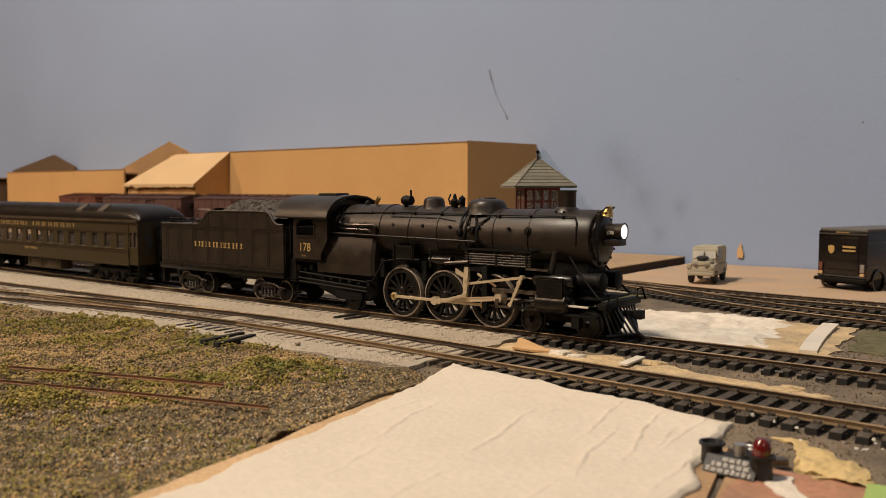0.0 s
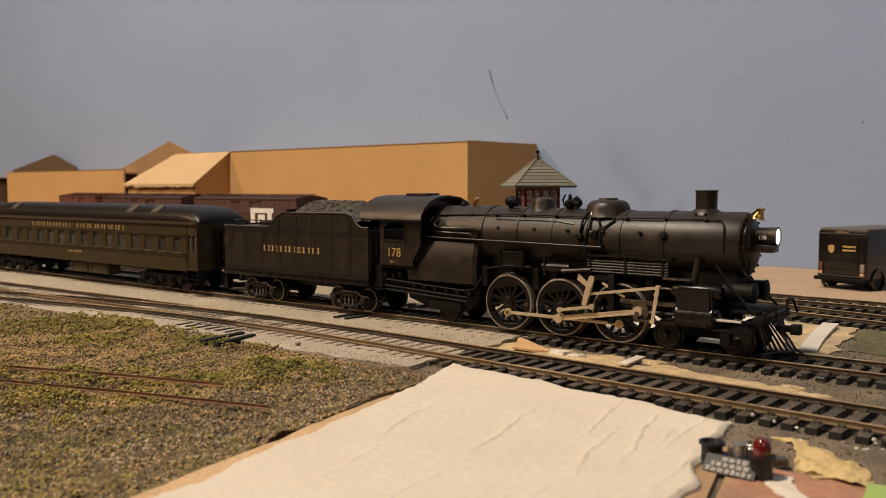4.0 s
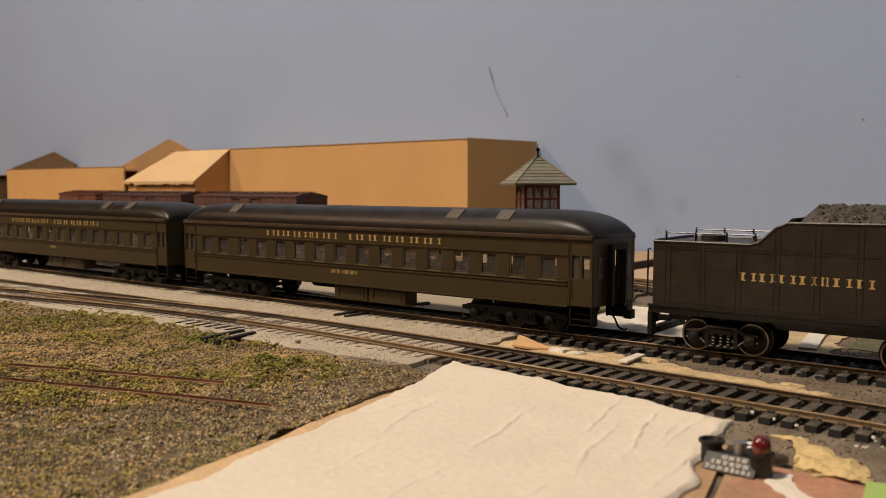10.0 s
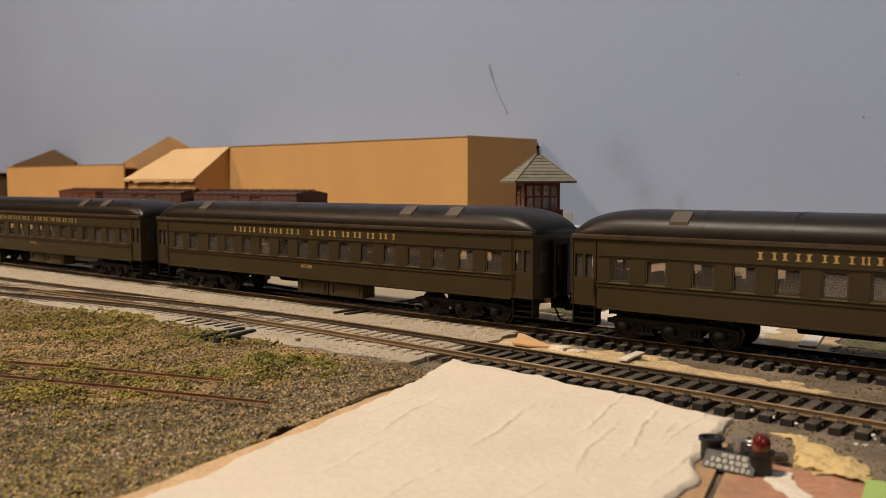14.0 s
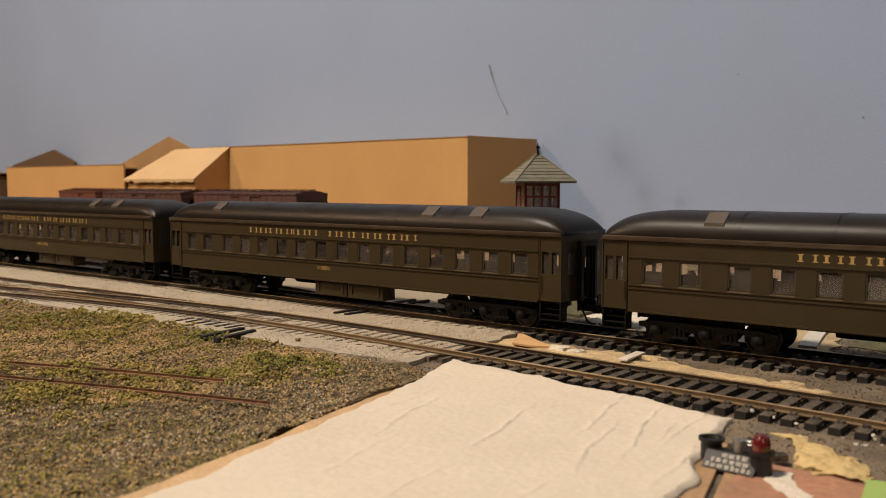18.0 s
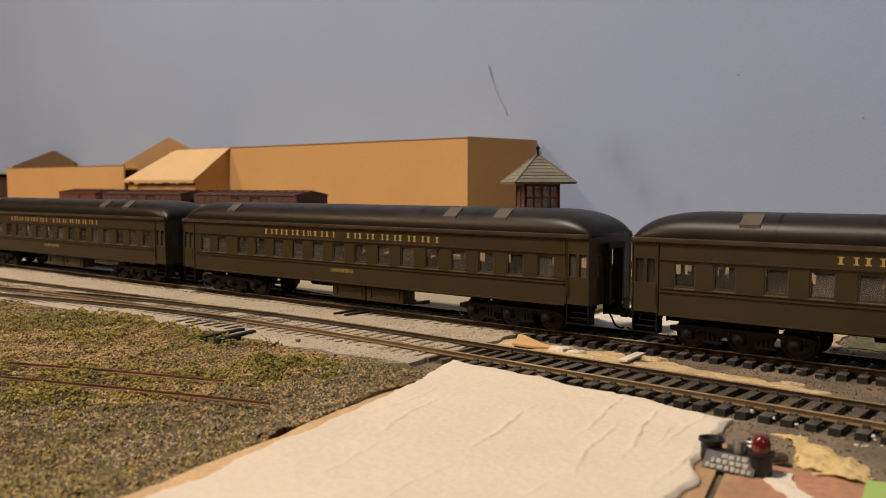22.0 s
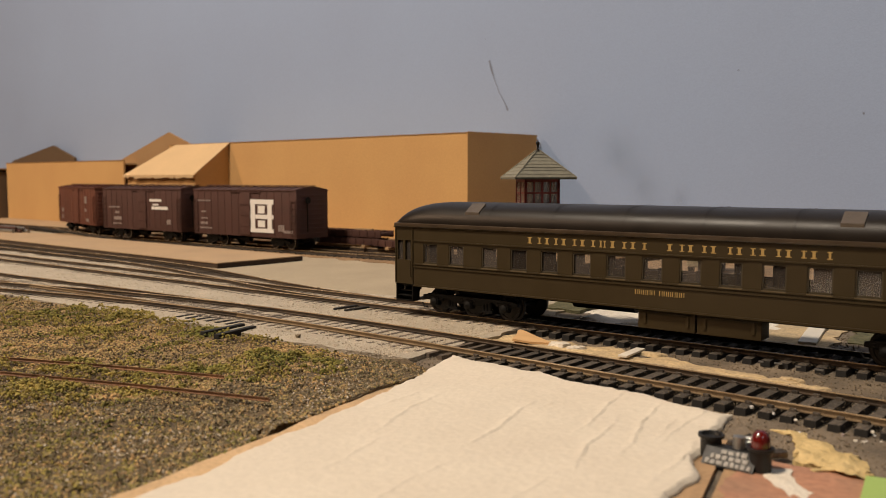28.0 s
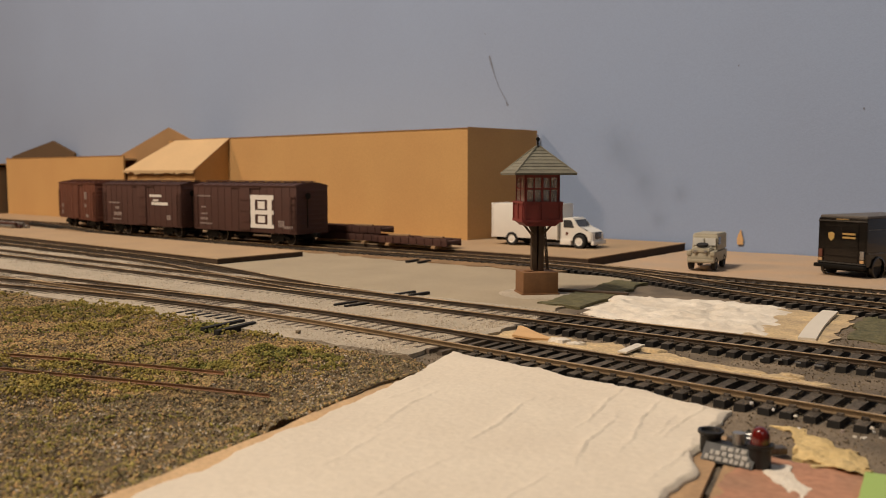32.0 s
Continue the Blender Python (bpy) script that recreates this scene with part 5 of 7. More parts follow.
for s in (-1, 1):
    y = s * 8.2
    bm = tube(BM(), [(-68, s * 9.5, 42.5), (-50, s * 8.9, 43.2), (-20, s * 8.4, 43.8), (20, s * 8.0, 43.4), (50, s * 7.8, 43.6), (57, s * 8.0, 43.4), (58.5, s * 9.4, 41.5), (59, s * 10.6, 38), (59, s * 10.9, 33)], 0.33, 6)
    hr = part("handrail", bm, M_BLACKM, loco)
    for x, yy, z in ((-54, 8.9, 43.1), (-42, 8.7, 43.35), (-30, 8.55, 43.6), (-18, 8.4, 43.8), (-4, 8.2, 43.65), (10, 8.1, 43.5), (24, 8.0, 43.45), (38, 7.9, 43.5), (52, 7.9, 43.6)):
        bm = lathe(BM(), (x, s * yy, z), (0, s * 0.8, 0.6), [(-1.6, 0.3), (-0.6, 0.35), (-0.5, 0.65), (0.5, 0.65), (0.6, 0.2), (0.6, 0)], 8)
        part("handrail_post", bm, M_BLACKM, hr)
    bm = tube(BM(), [(-60, s * 10.0, 42.5), (-61.5, s * 11.2, 40), (-61, s * 12.0, 37.2), (-56, s * 12.4, 36.2), (-41, s * 12.5, 36.0), (-39.5, s * 12.5, 35.2), (-39.5, s * 12.6, 33.6)], 0.5, 7)
    part("injector_pipe", bm, M_GLOSS, loco)
    bm = tube(BM(), [(-57, s * 10.4, 42), (-58.5, s * 11.6, 39.5), (-57.5, s * 12.1, 38.2), (-52, s * 12.3, 38.0), (-38, s * 12.3, 38.2), (-36.5, s * 12.3, 37.4), (-36.4, s * 12.5, 33.6)], 0.5, 7)
    part("injector_pipe", bm, M_GLOSS, loco)
    bm = tube(BM(), [(8.5, s * 6.5, 45), (8, s * 9.5, 43), (7.2, s * 11.3, 38), (8, s * 11.8, 33), (7, s * 11.5, 30)], 0.5, 7)
    part("sand_pipe", bm, M_GLOSS, loco)
    bm = lathe(BM(), (7.6, s * 11.6, 36.5), (0, s, 0), [(-0.5, 1.3), (0.8, 1.3), (1.2, 0.8), (1.2, 0)], 12)
    cyl(bm, (9.5, s * 11.5, 33.8), (9.5, s * 12.7, 33.8), 1.0, n=10)
    part("check_valve", bm, M_BLACKM, loco)
    bm = lathe(BM(), (38.5, s * 10.3, 37.8), (0, s, 0.15), [(0, 1.5), (0.5, 1.5), (0.6, 0.9), (1.3, 0.9), (1.5, 0)], 14)
    part("washout_plug", bm, M_BLACKM, loco)
    bm = prism(BM(), [(-66, 33.8), (-66, 34.4), (17, 33.4), (17, 32.7)], "y", s * 9.5, s * 13.8)
    rb = part("running_board", bm, M_GLOSS, loco, "narrow running board")
    # Thin lighter tube paints the highlight along the running board
    part("board_edge", tube(BM(), [(-66, s * 13.8, 34.3), (17, s * 13.8, 33.3)], 0.22, 5), M_RIVET, rb)
    part("coil_board", box(BM(), 11, 42.5, *sorted((s * 9.5, s * 13.6)), 29.9, 30.6, 0.1), M_GLOSS, loco)
    # firebox sides
    rings = []
    for f in [k / 8 for k in range(9)]:
        ease = f ** 0.7
        out = 11.3 + 2.9 * math.sin(min(1.0, 0.12 + 1.05 * f) * math.pi * 0.62)
        z0, xl, xr = 33.4 - 17.0 * f, -64.6 - 9.2 * ease + (2.2 * max(0.0, f - 0.75) * 4), -36.6
        rings.append([(xl, s * 6.5, z0), (xl + 0.1, s * (out - 1.2), z0), (xl + 1.4, s * out, z0), ((xl + xr) / 2, s * (out + 0.35), z0), (xr - 1.4, s * out, z0), (xr, s * (out - 1.2), z0), (xr, s * 6.5, z0)])
    bm = loft(BM(), rings)
    part("firebox_side", bm, M_BLACK, loco, "sloped firebox side sheet")
    # ash pan pipes and footplate bits
    bm = BM()
    for z, y in ((14.4, 13.4), (12.6, 13.9), (10.9, 13.6)):
        tube(bm, [(-83, s * y, z + 1.2), (-60, s * y, z), (-42, s * y, z - 0.8), (-37, s * y, z + 0.3), (-31, s * y, z + 8.8), (-22, s * y * 0.97, z + 10.2), (-12, s * y * 0.96, z + 10.2)] if z > 14 else [(-83, s * y, z + 0.5), (-60, s * y, z - 0.6), (-40, s * y, z - 1.5)], 0.42, 6)
    part("pipe_run", bm, M_BLACKM, loco)
    bm = BM()
    for k in range(6):
        x = -68 + 5.6 * k
        lathe(bm, (x, s * 12.6, 13.8 - k * 0.3), (0, s, 0), [(-0.6, 1.0), (0.8, 1.0), (1.0, 0.5), (1.0, 0)], 8)
        box(bm, x - 1.6, x + 1.6, *sorted((s * 8, s * 12.4)), 12.6 - k * 0.3, 14.2 - k * 0.3, 0.3)
    part("ashpan", bm, M_BLACKM, loco)
    # reservoir, lubricator box and cooling coil
    bm = box(BM(), -26, -14.4, *sorted((s * 9.5, s * 13.4)), 24.8, 30.2, 0.4)
    for x in (-25, -15.3):
        box(bm, x - 0.3, x + 0.3, *sorted((s * 13.3, s * 13.8)), 23.6, 30.8)
    part("lubricator_box", bm, M_GLOSS, loco)
    bm = cyl(BM(), (-7, s * 11.5, 25.0), (4, s * 11.5, 25.0), 1.7, n=14)
    cyl(bm, (-6, s * 12.8, 22), (-6, s * 12.8, 29), 0.5, n=8)
    cyl(bm, (1.5, s * 12.8, 24), (13, s * 12.8, 25.2), 0.8, n=8)
    part("reach_rod_cylinder", bm, M_GLOSS, loco)
    bm = BM()
    for k in range(5):
        z = 24.6 + k * 0.95
        tube(bm, [(11.4, s * 12.6, z), (40.4, s * 12.6, z), (41.4, s * 12.6, z + 0.45)], 0.33, 6)
    for x in (12.5, 26, 39.5):
        box(bm, x - 0.4, x + 0.4, *sorted((s * 10.5, s * 13.1)), 24, 29.6)
    part("cooling_coil", bm, M_GLOSS, loco, "stacked cooling pipes")
    # cylinder and valve chest
    bm = lathe(BM(), (44.9, s * 12.8, 12.2), (1, 0, 0), [(0, 0), (0, 3.4), (0.6, 3.9), (12.6, 3.9), (13.2, 3.4), (13.8, 2.2), (13.8, 0)], 24)
    for k in range(8):
        w = math.pi * k / 4
        cyl(bm, (57.9, s * 12.8 + 2.9 * math.cos(w), 12.2 + 2.9 * math.sin(w)), (58.6, s * 12.8 + 2.9 * math.cos(w), 12.2 + 2.9 * math.sin(w)), 0.35, n=6)
    cy = part("cylinder", bm, M_GLOSS, loco, "black steam cylinder")
    bm = prism(BM(), [(45.4, 10.6), (45.4, 20.6), (46.2, 21.6), (56.6, 21.6), (57.4, 20.6), (57.4, 10.6), (56.2, 8.9), (46.6, 8.9)], "y", s * 8, s * 16.2)
    bmesh.ops.bevel(bm, geom=[e for e in bm.edges if abs((e.verts[0].co - e.verts[1].co).y) < 0.1], offset=0.7, segments=2, affect="EDGES")
    part("valve_chest", bm, M_GLOSS, cy)
    bm = lathe(BM(), (43.2, s * 12.4, 20.2), (1, 0, 0), [(0, 0), (0, 2.0), (0.8, 2.5), (15.6, 2.5), (16.4, 2.0), (16.8, 0)], 18)
    part("valve_cap", bm, M_GLOSS, cy)
    part("cover_strip", box(BM(), 40.4, 50.0, *sorted((s * 12.2, s * 15.0)), 23.6, 24.2, 0.15), M_TYRE, cy, "worn bright metal strip")
    bm = cyl(BM(), (50.0, s * 12.6, 22.6), (51.2, s * 11.6, 30.6), 1.2, n=12)
    part("relief_pipe", bm, M_DARKSTEEL, cy, "slanted grey pipe")
    bm = cyl(BM(), (36, s * 12.8, 12.0), (45, s * 12.8, 12.0), 0.6, n=10)
    box(bm, 22, 45, *sorted((s * 12.0, s * 13.4)), 8.6, 9.4)
    gd = part("crosshead_guide", bm, M_DARKSTEEL, loco)
    part("upper_guide", box(BM(), 24.5, 44.6, *sorted((s * 12.0, s * 13.5)), 14.4, 15.9, 0.15), M_TYRE, gd, "worn steel guide bar")
    bm = box(BM(), 20, 22.5, *sorted((s * 8.5, s * 14)), 7, 24, 0.3)
    box(bm, 8, 22, *sorted((s * 11, s * 12.2)), 21.5, 23.4)
    part("guide_yoke", bm, M_BLACKM, loco)
bm = box(BM(), -66, 60, -6.2, 6.2, 12.5, 18, 0.4)
box(bm, -60, 40, -7.5, 7.5, 18, 27)
box(bm, 40, 62, -7.2, 7.2, 18, 26.5)
for x in (-34, -11, 11.6, 34):
    box(bm, x - 1.2, x + 1.2, -11, 11, 16, 24)
part("main_frame", bm, M_BLACKM, loco, "black frame")
bm = prism(BM(), [(-74, 16), (-72, 8.5), (-60, 5.0), (-42, 5.0), (-37, 9), (-36, 16)], "y", -11.2, 11.2)
part("ashpan_hopper", bm, M_BLACKM, loco, "black ashpan under the firebox")
bm = box(BM(), -91, -72, -10.5, 10.5, 10.0, 20.4, 0.4)
box(bm, -97, -88, -3, 3, 8.2, 11, 0.4)
part("drag_box", bm, M_BLACKM, loco, "black drag box under the cab")
for s in (-1, 1):
    for k, (x, z, r) in enumerate(((-84, 17.5, 1.5), (-79.5, 16.6, 1.2), (-75.5, 17.8, 1.4))):
        bm = lathe(BM(), (x, s * 12.2, z), (0, s, 0), [(-1, r), (0.8, r), (1.2, r * 0.6), (1.2, 0)], 10)
        cyl(bm, (x, s * 12.2, z), (x, s * 12.2, z - 5.5), 0.45, n=7)
        part("injector_valve", bm, M_BLACKM, loco)
    st2 = part("cab_step", box(BM(), -88.5, -84.5, *sorted((s * 10.5, s * 14.8)), 5.4, 6.0, 0.15), M_BLACKM, loco, "black cab step")
    for x in (-88.3, -84.9):
        part("step_hanger", box(BM(), x, x + 0.4, *sorted((s * 12.4, s * 13.0)), 6.0, 20.4), M_BLACKM, st2)
    part("step_tread", box(BM(), -88.5, -84.5, *sorted((s * 10.5, s * 14.4)), 11.0, 11.5, 0.12), M_BLACKM, st2)
# cab
part("cab_front", prism(BM(), [(-14.5, 24), (-14.5, 42), (-9, 47), (0, 49), (9, 47), (14.5, 42), (14.5, 24)], "x", -66.6, -65.4), M_BLACK, loco)
for s in (-1, 1):
    bm = BM()
    ya, yb = sorted((s * 16.2, s * 15.2))
    box(bm, -84, -66, ya, yb, 22.0, 32.4)
    prism(bm, [(-66, 24.5), (-66, 32.4), (-62, 32.4), (-62, 31)], "y", ya, yb)
    box(bm, -84, -62, ya, yb, 39.6, 43.0)
    box(bm, -84, -81.6, ya, yb, 32.4, 39.6)
    box(bm, -70, -62, ya, yb, 32.4, 39.6)
    for a in (-1, 1):
        prism(bm, [(-75.8 + a * 5.8, 39.6), (-75.8 + a * 5.8, 37.4), (-75.8 + a * 3.4, 39.6)], "y", ya, yb)
    cs = part("cab_side", bm, M_BLACK, loco, "black cab side with a window")
    bm = BM()
    yo = sorted((s * 16.2, s * 16.55))
    for a in ((-82.0, -69.6, 31.9, 32.6), (-79.8, -71.8, 39.4, 40.0), (-82.0, -81.4, 31.9, 37.6), (-70.2, -69.6, 31.9, 37.6)):
        box(bm, a[0], a[1], *yo, a[2], a[3])
    part("window_frame", bm, M_BLACK, cs)
    bm = tube(BM(), [(-86.4, s * 15.6, 24), (-86.4, s * 15.6, 38)], 0.35)
    part("grab_iron", bm, M_BLACKM, cs)
    me = text_mesh("178", 5.2, "cab_number")
    if s > 0:
        me.transform(Matrix.Rotation(math.pi, 4, "Z"))
    part("cab_number", me, M_GOLD, cs, at=(-76.2, s * 16.3, 25.6))
    bm = BM()
    bar_letters(bm, (0.9, 0.9), -78.2, 23.0, 0.9, -16.25, 0.5)
    if s > 0:
        for v in bm.verts:
            v.co.y = -v.co.y
    part("class_mark", bm, M_GOLD, cs)
rings = []
for x in (-93.4, -92.8, -60.6, -60.0):
    out = [(18.6, 41.0), (18.0, 43.0), (16.2, 45.6), (12.8, 48.2), (8.0, 50.0), (0, 50.8)]
    o = out + [(-y, z) for y, z in out[-2::-1]]
    i_ = [(y * 0.955, z - 0.7) for y, z in o[::-1]]
    rings.append([(x, y, z) for y, z in o + i_])
part("cab_roof", loft(BM(), rings), M_BLACK, loco, "curved overhanging cab roof", angle=50)
bm = box(BM(), -80, -68, -4, 4, 50.2, 51.6, 0.4)
part("roof_hatch", bm, M_BLACK, loco)
bm = box(BM(), -86, -65, -15, 15, 20.5, 22.4, 0.3)
box(bm, -90, -85, -13.5, -9, 12, 21)
box(bm, -90, -85, 9, 13.5, 12, 21)
part("cab_floor", bm, M_BLACKM, loco)
bm = box(BM(), -84, -67, -12, 12, 24, 30, 1.0)
part("backhead", bm, M_INSIDE, loco)
part("step_strip", box(BM(), 57.8, 66.5, -15.0, -14.2, 11.5, 12.2, 0.1), M_GREYPLANK, loco, "small white strip on the step")
# drivers
bm = BM()
lathe(bm, (0, 0, 0), (0, -1, 0), [(-1.6, 0), (-1.6, 2.1), (1.0, 2.1), (1.3, 1.4), (1.3, 0)], 16)
lathe(bm, (0, 0, 0), (0, -1, 0), [(-1.2, 8.2), (-1.2, 9.3), (0.8, 9.3), (0.95, 9.7), (0.98, 8.6), (0.8, 8.2), (-1.2, 8.2)], 36)
seg = [(8.4 * math.cos(w), 8.4 * math.sin(w)) for w in [math.radians(180 - 48 + 96 * k / 12) for k in range(13)]]
prism(bm, seg, "y", -0.95, 0.3)
cyl(bm, (3.7, -0.4, 0), (3.7, -1.2, 0), 1.7, n=14)
DRIVER = small_mesh("driver", bm, M_GLOSS)
TYRE = small_mesh("tyre", lathe(BM(), (0, 0, 0), (0, -1, 0), [(-1.9, 9.2), (-1.9, 11.2), (-1.2, 11.3), (-0.9, 10.5), (1.05, 10.4), (1.15, 10.2), (1.1, 9.85), (0.85, 9.8), (0.85, 9.2)], 48), M_DARKSTEEL)
TYRE.materials.append(M_RIM)
for f in TYRE.polygons:
    if f.center.y < 0.0005 and math.hypot(f.center.x, f.center.z) > 0.0099:
        f.material_index = 1
SPOKE = small_mesh("spoke", prism(BM(), [(1.8, -0.6), (1.8, 0.6), (8.5, 0.42), (8.5, -0.42)], "y", -0.6, 0.6), M_GLOSS)
DRIVERS = []
for i, x in enumerate((-22.8, 0.0, 23.2)):
    for s in (-1, 1):
        d = part("driver", DRIVER, None, loco, "spoked black driving wheel", at=(x, s * 10.2, DR))
        part("tyre", TYRE, None, d, "bright steel tyre")
        for k in range(14):
            part("spoke", SPOKE, None, d).rotation_euler = (0, 2 * math.pi * (k + 0.5) / 14, 0)
        if s > 0:
            d.rotation_euler = (0, 0, math.pi)
        DRIVERS.append((d, x, s))
for x in (-22.8, 0, 23.2):
    part("axle", cyl(BM(), (x, -9, DR), (x, 9, DR), 1.5, n=10), M_BLACKM, loco)
# rods, each in its own space
def rod(bm, x0, x1, h, y0, y1, big=1.5, flute=True):
    box(bm, x0, x1, y0, y1, -h / 2, h / 2, 0.12)
    for x in (x0, x1):
        cyl(bm, (x, y0 - 0.1, 0), (x, y1 + 0.1, 0), big, n=14)
    return bm


bm = rod(BM(), -22.8, 0, 1.15, -12.7, -11.9, 1.6)
rod(bm, 0, 23.2, 1.15, -12.7, -11.9, 1.6)
SIDE_ROD = part("side_rod", bm, M_STEEL, loco, "bright coupling rod")
for x in (-22.8, 0, 23.2):
    part("crank_nut", cyl(BM(), (x, -13.4, 0), (x, -12.8, 0), 0.95, n=6), M_BRASS, SIDE_ROD, "brass crank nut")
ROD_L = 31.0
bm = rod(BM(), 0, ROD_L, 1.5, -14.3, -13.3, 1.7)
box(bm, 2.5, ROD_L - 2.5, -14.45, -14.25, 0.45, 0.9)
box(bm, 2.5, ROD_L - 2.5, -14.45, -14.25, -0.9, -0.45)
MAIN_ROD = part("main_rod", bm, M_STEEL, loco, "bright main rod")
bm = prism(BM(), [(-2.2, -3.2), (-2.2, 3.2), (2.2, 3.2), (3.6, 1.2), (3.6, -1.2), (2.2, -3.2)], "y", -13.2, -11.8)
cyl(bm, (3, -12.6, 0), (9, -12.6, 0), 0.6, n=8)
box(bm, -0.4, 6.2, -15.0, -14.5, -3.2, -2.3)
box(bm, -0.6, 0.6, -15.0, -13.0, -3.4, 0)
CROSSHEAD = part("crosshead", bm, M_TYRE, loco, "worn steel crosshead")
bm = box(BM(), -0.5, 13.5, -15.6, -15.0, -0.55, 0.55, 0.1)
for x in (0, 13):
    cyl(bm, (x, -15.7, 0), (x, -14.4, 0), 1.0, n=10)
ECC_ROD = part("eccentric_rod", bm, M_STEEL, loco, "bright eccentric rod")
bm = prism(BM(), [(-0.9, -6.4), (-1.2, -2), (-1.0, 3.8), (-0.7, 4.6), (0.9, 4.6), (1.1, 3.6), (1.0, -2), (0.6, -6.4)], "y", -15.0, -14.0)
cyl(bm, (0, -15.3, 0), (0, -13.6, 0), 1.0, n=10)
prism(bm, [(-5.2, 3.6), (-5.2, 1.6), (-0.8, 0.2), (-0.8, 1.8)], "y", -14.8, -14.2)
LINK = part("expansion_link", bm, M_STEEL, loco, "bright valve gear link")
bm = prism(BM(), [(13.5, 16.2), (13.5, 17.2), (38.9, 21.2), (38.9, 20.2)], "y", -14.3, -13.7)
prism(bm, [(17.5, 20.4), (17.8, 21.2), (26.4, 16.9), (26.0, 16.1)], "y", -13.5, -13.0)
cyl(bm, (38.9, -14.5, 20.7), (38.9, -13.5, 20.7), 0.8, n=10)
part("radius_rod", bm, M_STEEL, loco, "bright radius rod")
part("valve_stem", cyl(BM(), (38.9, -12.4, 20.4), (44, -12.4, 20.4), 0.45, n=8), M_TYRE, loco, "worn steel valve stem")
bm = prism(BM(), [(-0.7, 0.8), (0.8, 0.8), (0.5, -11.8), (-0.5, -11.8)], "y", -15.5, -15.0)
for z in (0, -2.2, -11.4):
    cyl(bm, (0, -15.8, z), (0, -14.5, z), 0.85, n=10)
LEVER = part("combination_lever", bm, M_STEEL, loco, "bright combination lever")
# leading and trailing trucks
bm = box(BM(), 40, 66, -5, 5, 6.5, 9.5, 0.3)
for s in (-1, 1):
    box(bm, 42, 64.5, *sorted((s * 6.2, s * 7.2)), 4.5, 7.5, 0.3)
lt = part("leading_truck", bm, M_BLACKM, loco)
WS_LEAD = wheelset_mesh(4.8, False)
for x in (40.2, 63.7):
    part("wheelset", WS_LEAD, None, lt, "dark pilot wheels", at=(x, 0, 4.8))
bm = box(BM(), -64, -40, -5, 5, 7, 9.5, 0.3)
for s in (-1, 1):
    box(bm, -60, -44, *sorted((s * 12, s * 13.2)), 5.0, 8.8, 0.4)
tt = part("trailing_truck", bm, M_BLACKM, loco)
part("wheelset", WS_LEAD, None, tt, at=(-52, 0, 4.8))
# pilot
bm = BM()
tube(bm, [(72.4, -12.2, 2.1), (78.6, 0, 2.0), (72.4, 12.2, 2.1)], 0.5, 5)
pi_ = part("pilot", bm, M_GLOSS, loco, "slatted cowcatcher pilot")
for k in range(11):
    y = -12 + 2.4 * k
    part("slat", tube(BM(), [V(71, y, 11.2), V(78.4 - abs(y) * 0.42, y * 0.86, 2.0)], 0.42, 5), M_GLOSS, pi_)
bm = box(BM(), 69.5, 73.0, -14, 14, 11.2, 13.6, 0.4)
part("buffer_beam", bm, M_BLACKM, pi_)
bm = box(BM(), 59, 70, -11, 11, 14.0, 14.8, 0.2)
part("pilot_deck", bm, M_BLACKM, loco)
bm = BM()
for s in (-1, 1):
    cyl(bm, (58, s * 6.0, 20.2), (66.5, s * 6.0, 20.2), 3.1, n=18)
    lathe(bm, (66.5, s * 6.0, 20.2), (1, 0, 0), [(0, 3.1), (0.5, 3.4), (1.2, 3.4), (1.6, 2.4), (1.8, 0)], 18)
part("air_pump", bm, M_BLACKM, loco, "paired pilot air pumps")
bm = BM()
for s in (-1, 1):
    tube(bm, [(56.5, s * 10.5, 29), (62, s * 11.2, 22), (69.5, s * 12, 14.5)], 0.4, 6)
part("pilot_brace", bm, M_BLACKM, loco)
bm = tube(BM(), [(72.5, -11.5, 13.5), (72.8, -11.5, 16.8), (74.5, -11.5, 17.2), (75.8, -11.5, 16.6), (76, -11.5, 13)], 0.4, 6)
tube(bm, [(72.5, 11.5, 13.5), (72.8, 11.5, 16.8), (74.5, 11.5, 17.2), (76, 11.5, 13)], 0.4, 6)
tube(bm, [(73, -11.5, 15.5), (75, 0, 16), (73, 11.5, 15.5)], 0.35, 6)
part("uncoupling_lever", bm, M_BLACKM, loco)
coupler(loco, 73, 1, 9.0)
bm = tube(BM(), [(76, -3, 8.5), (78, -4, 6.5), (80, -4.2, 3.5), (83, -4.2, 1.8), (85, -4.2, 1.6)], 0.4, 6)
part("air_hose", bm, M_BLACKM, loco)
bm = box(BM(), 57, 70, -15.2, -12, 8, 9, 0.2)
box(bm, 60, 63, -15.2, -12, 4, 8)
part("front_step", bm, M_BLACKM, loco)

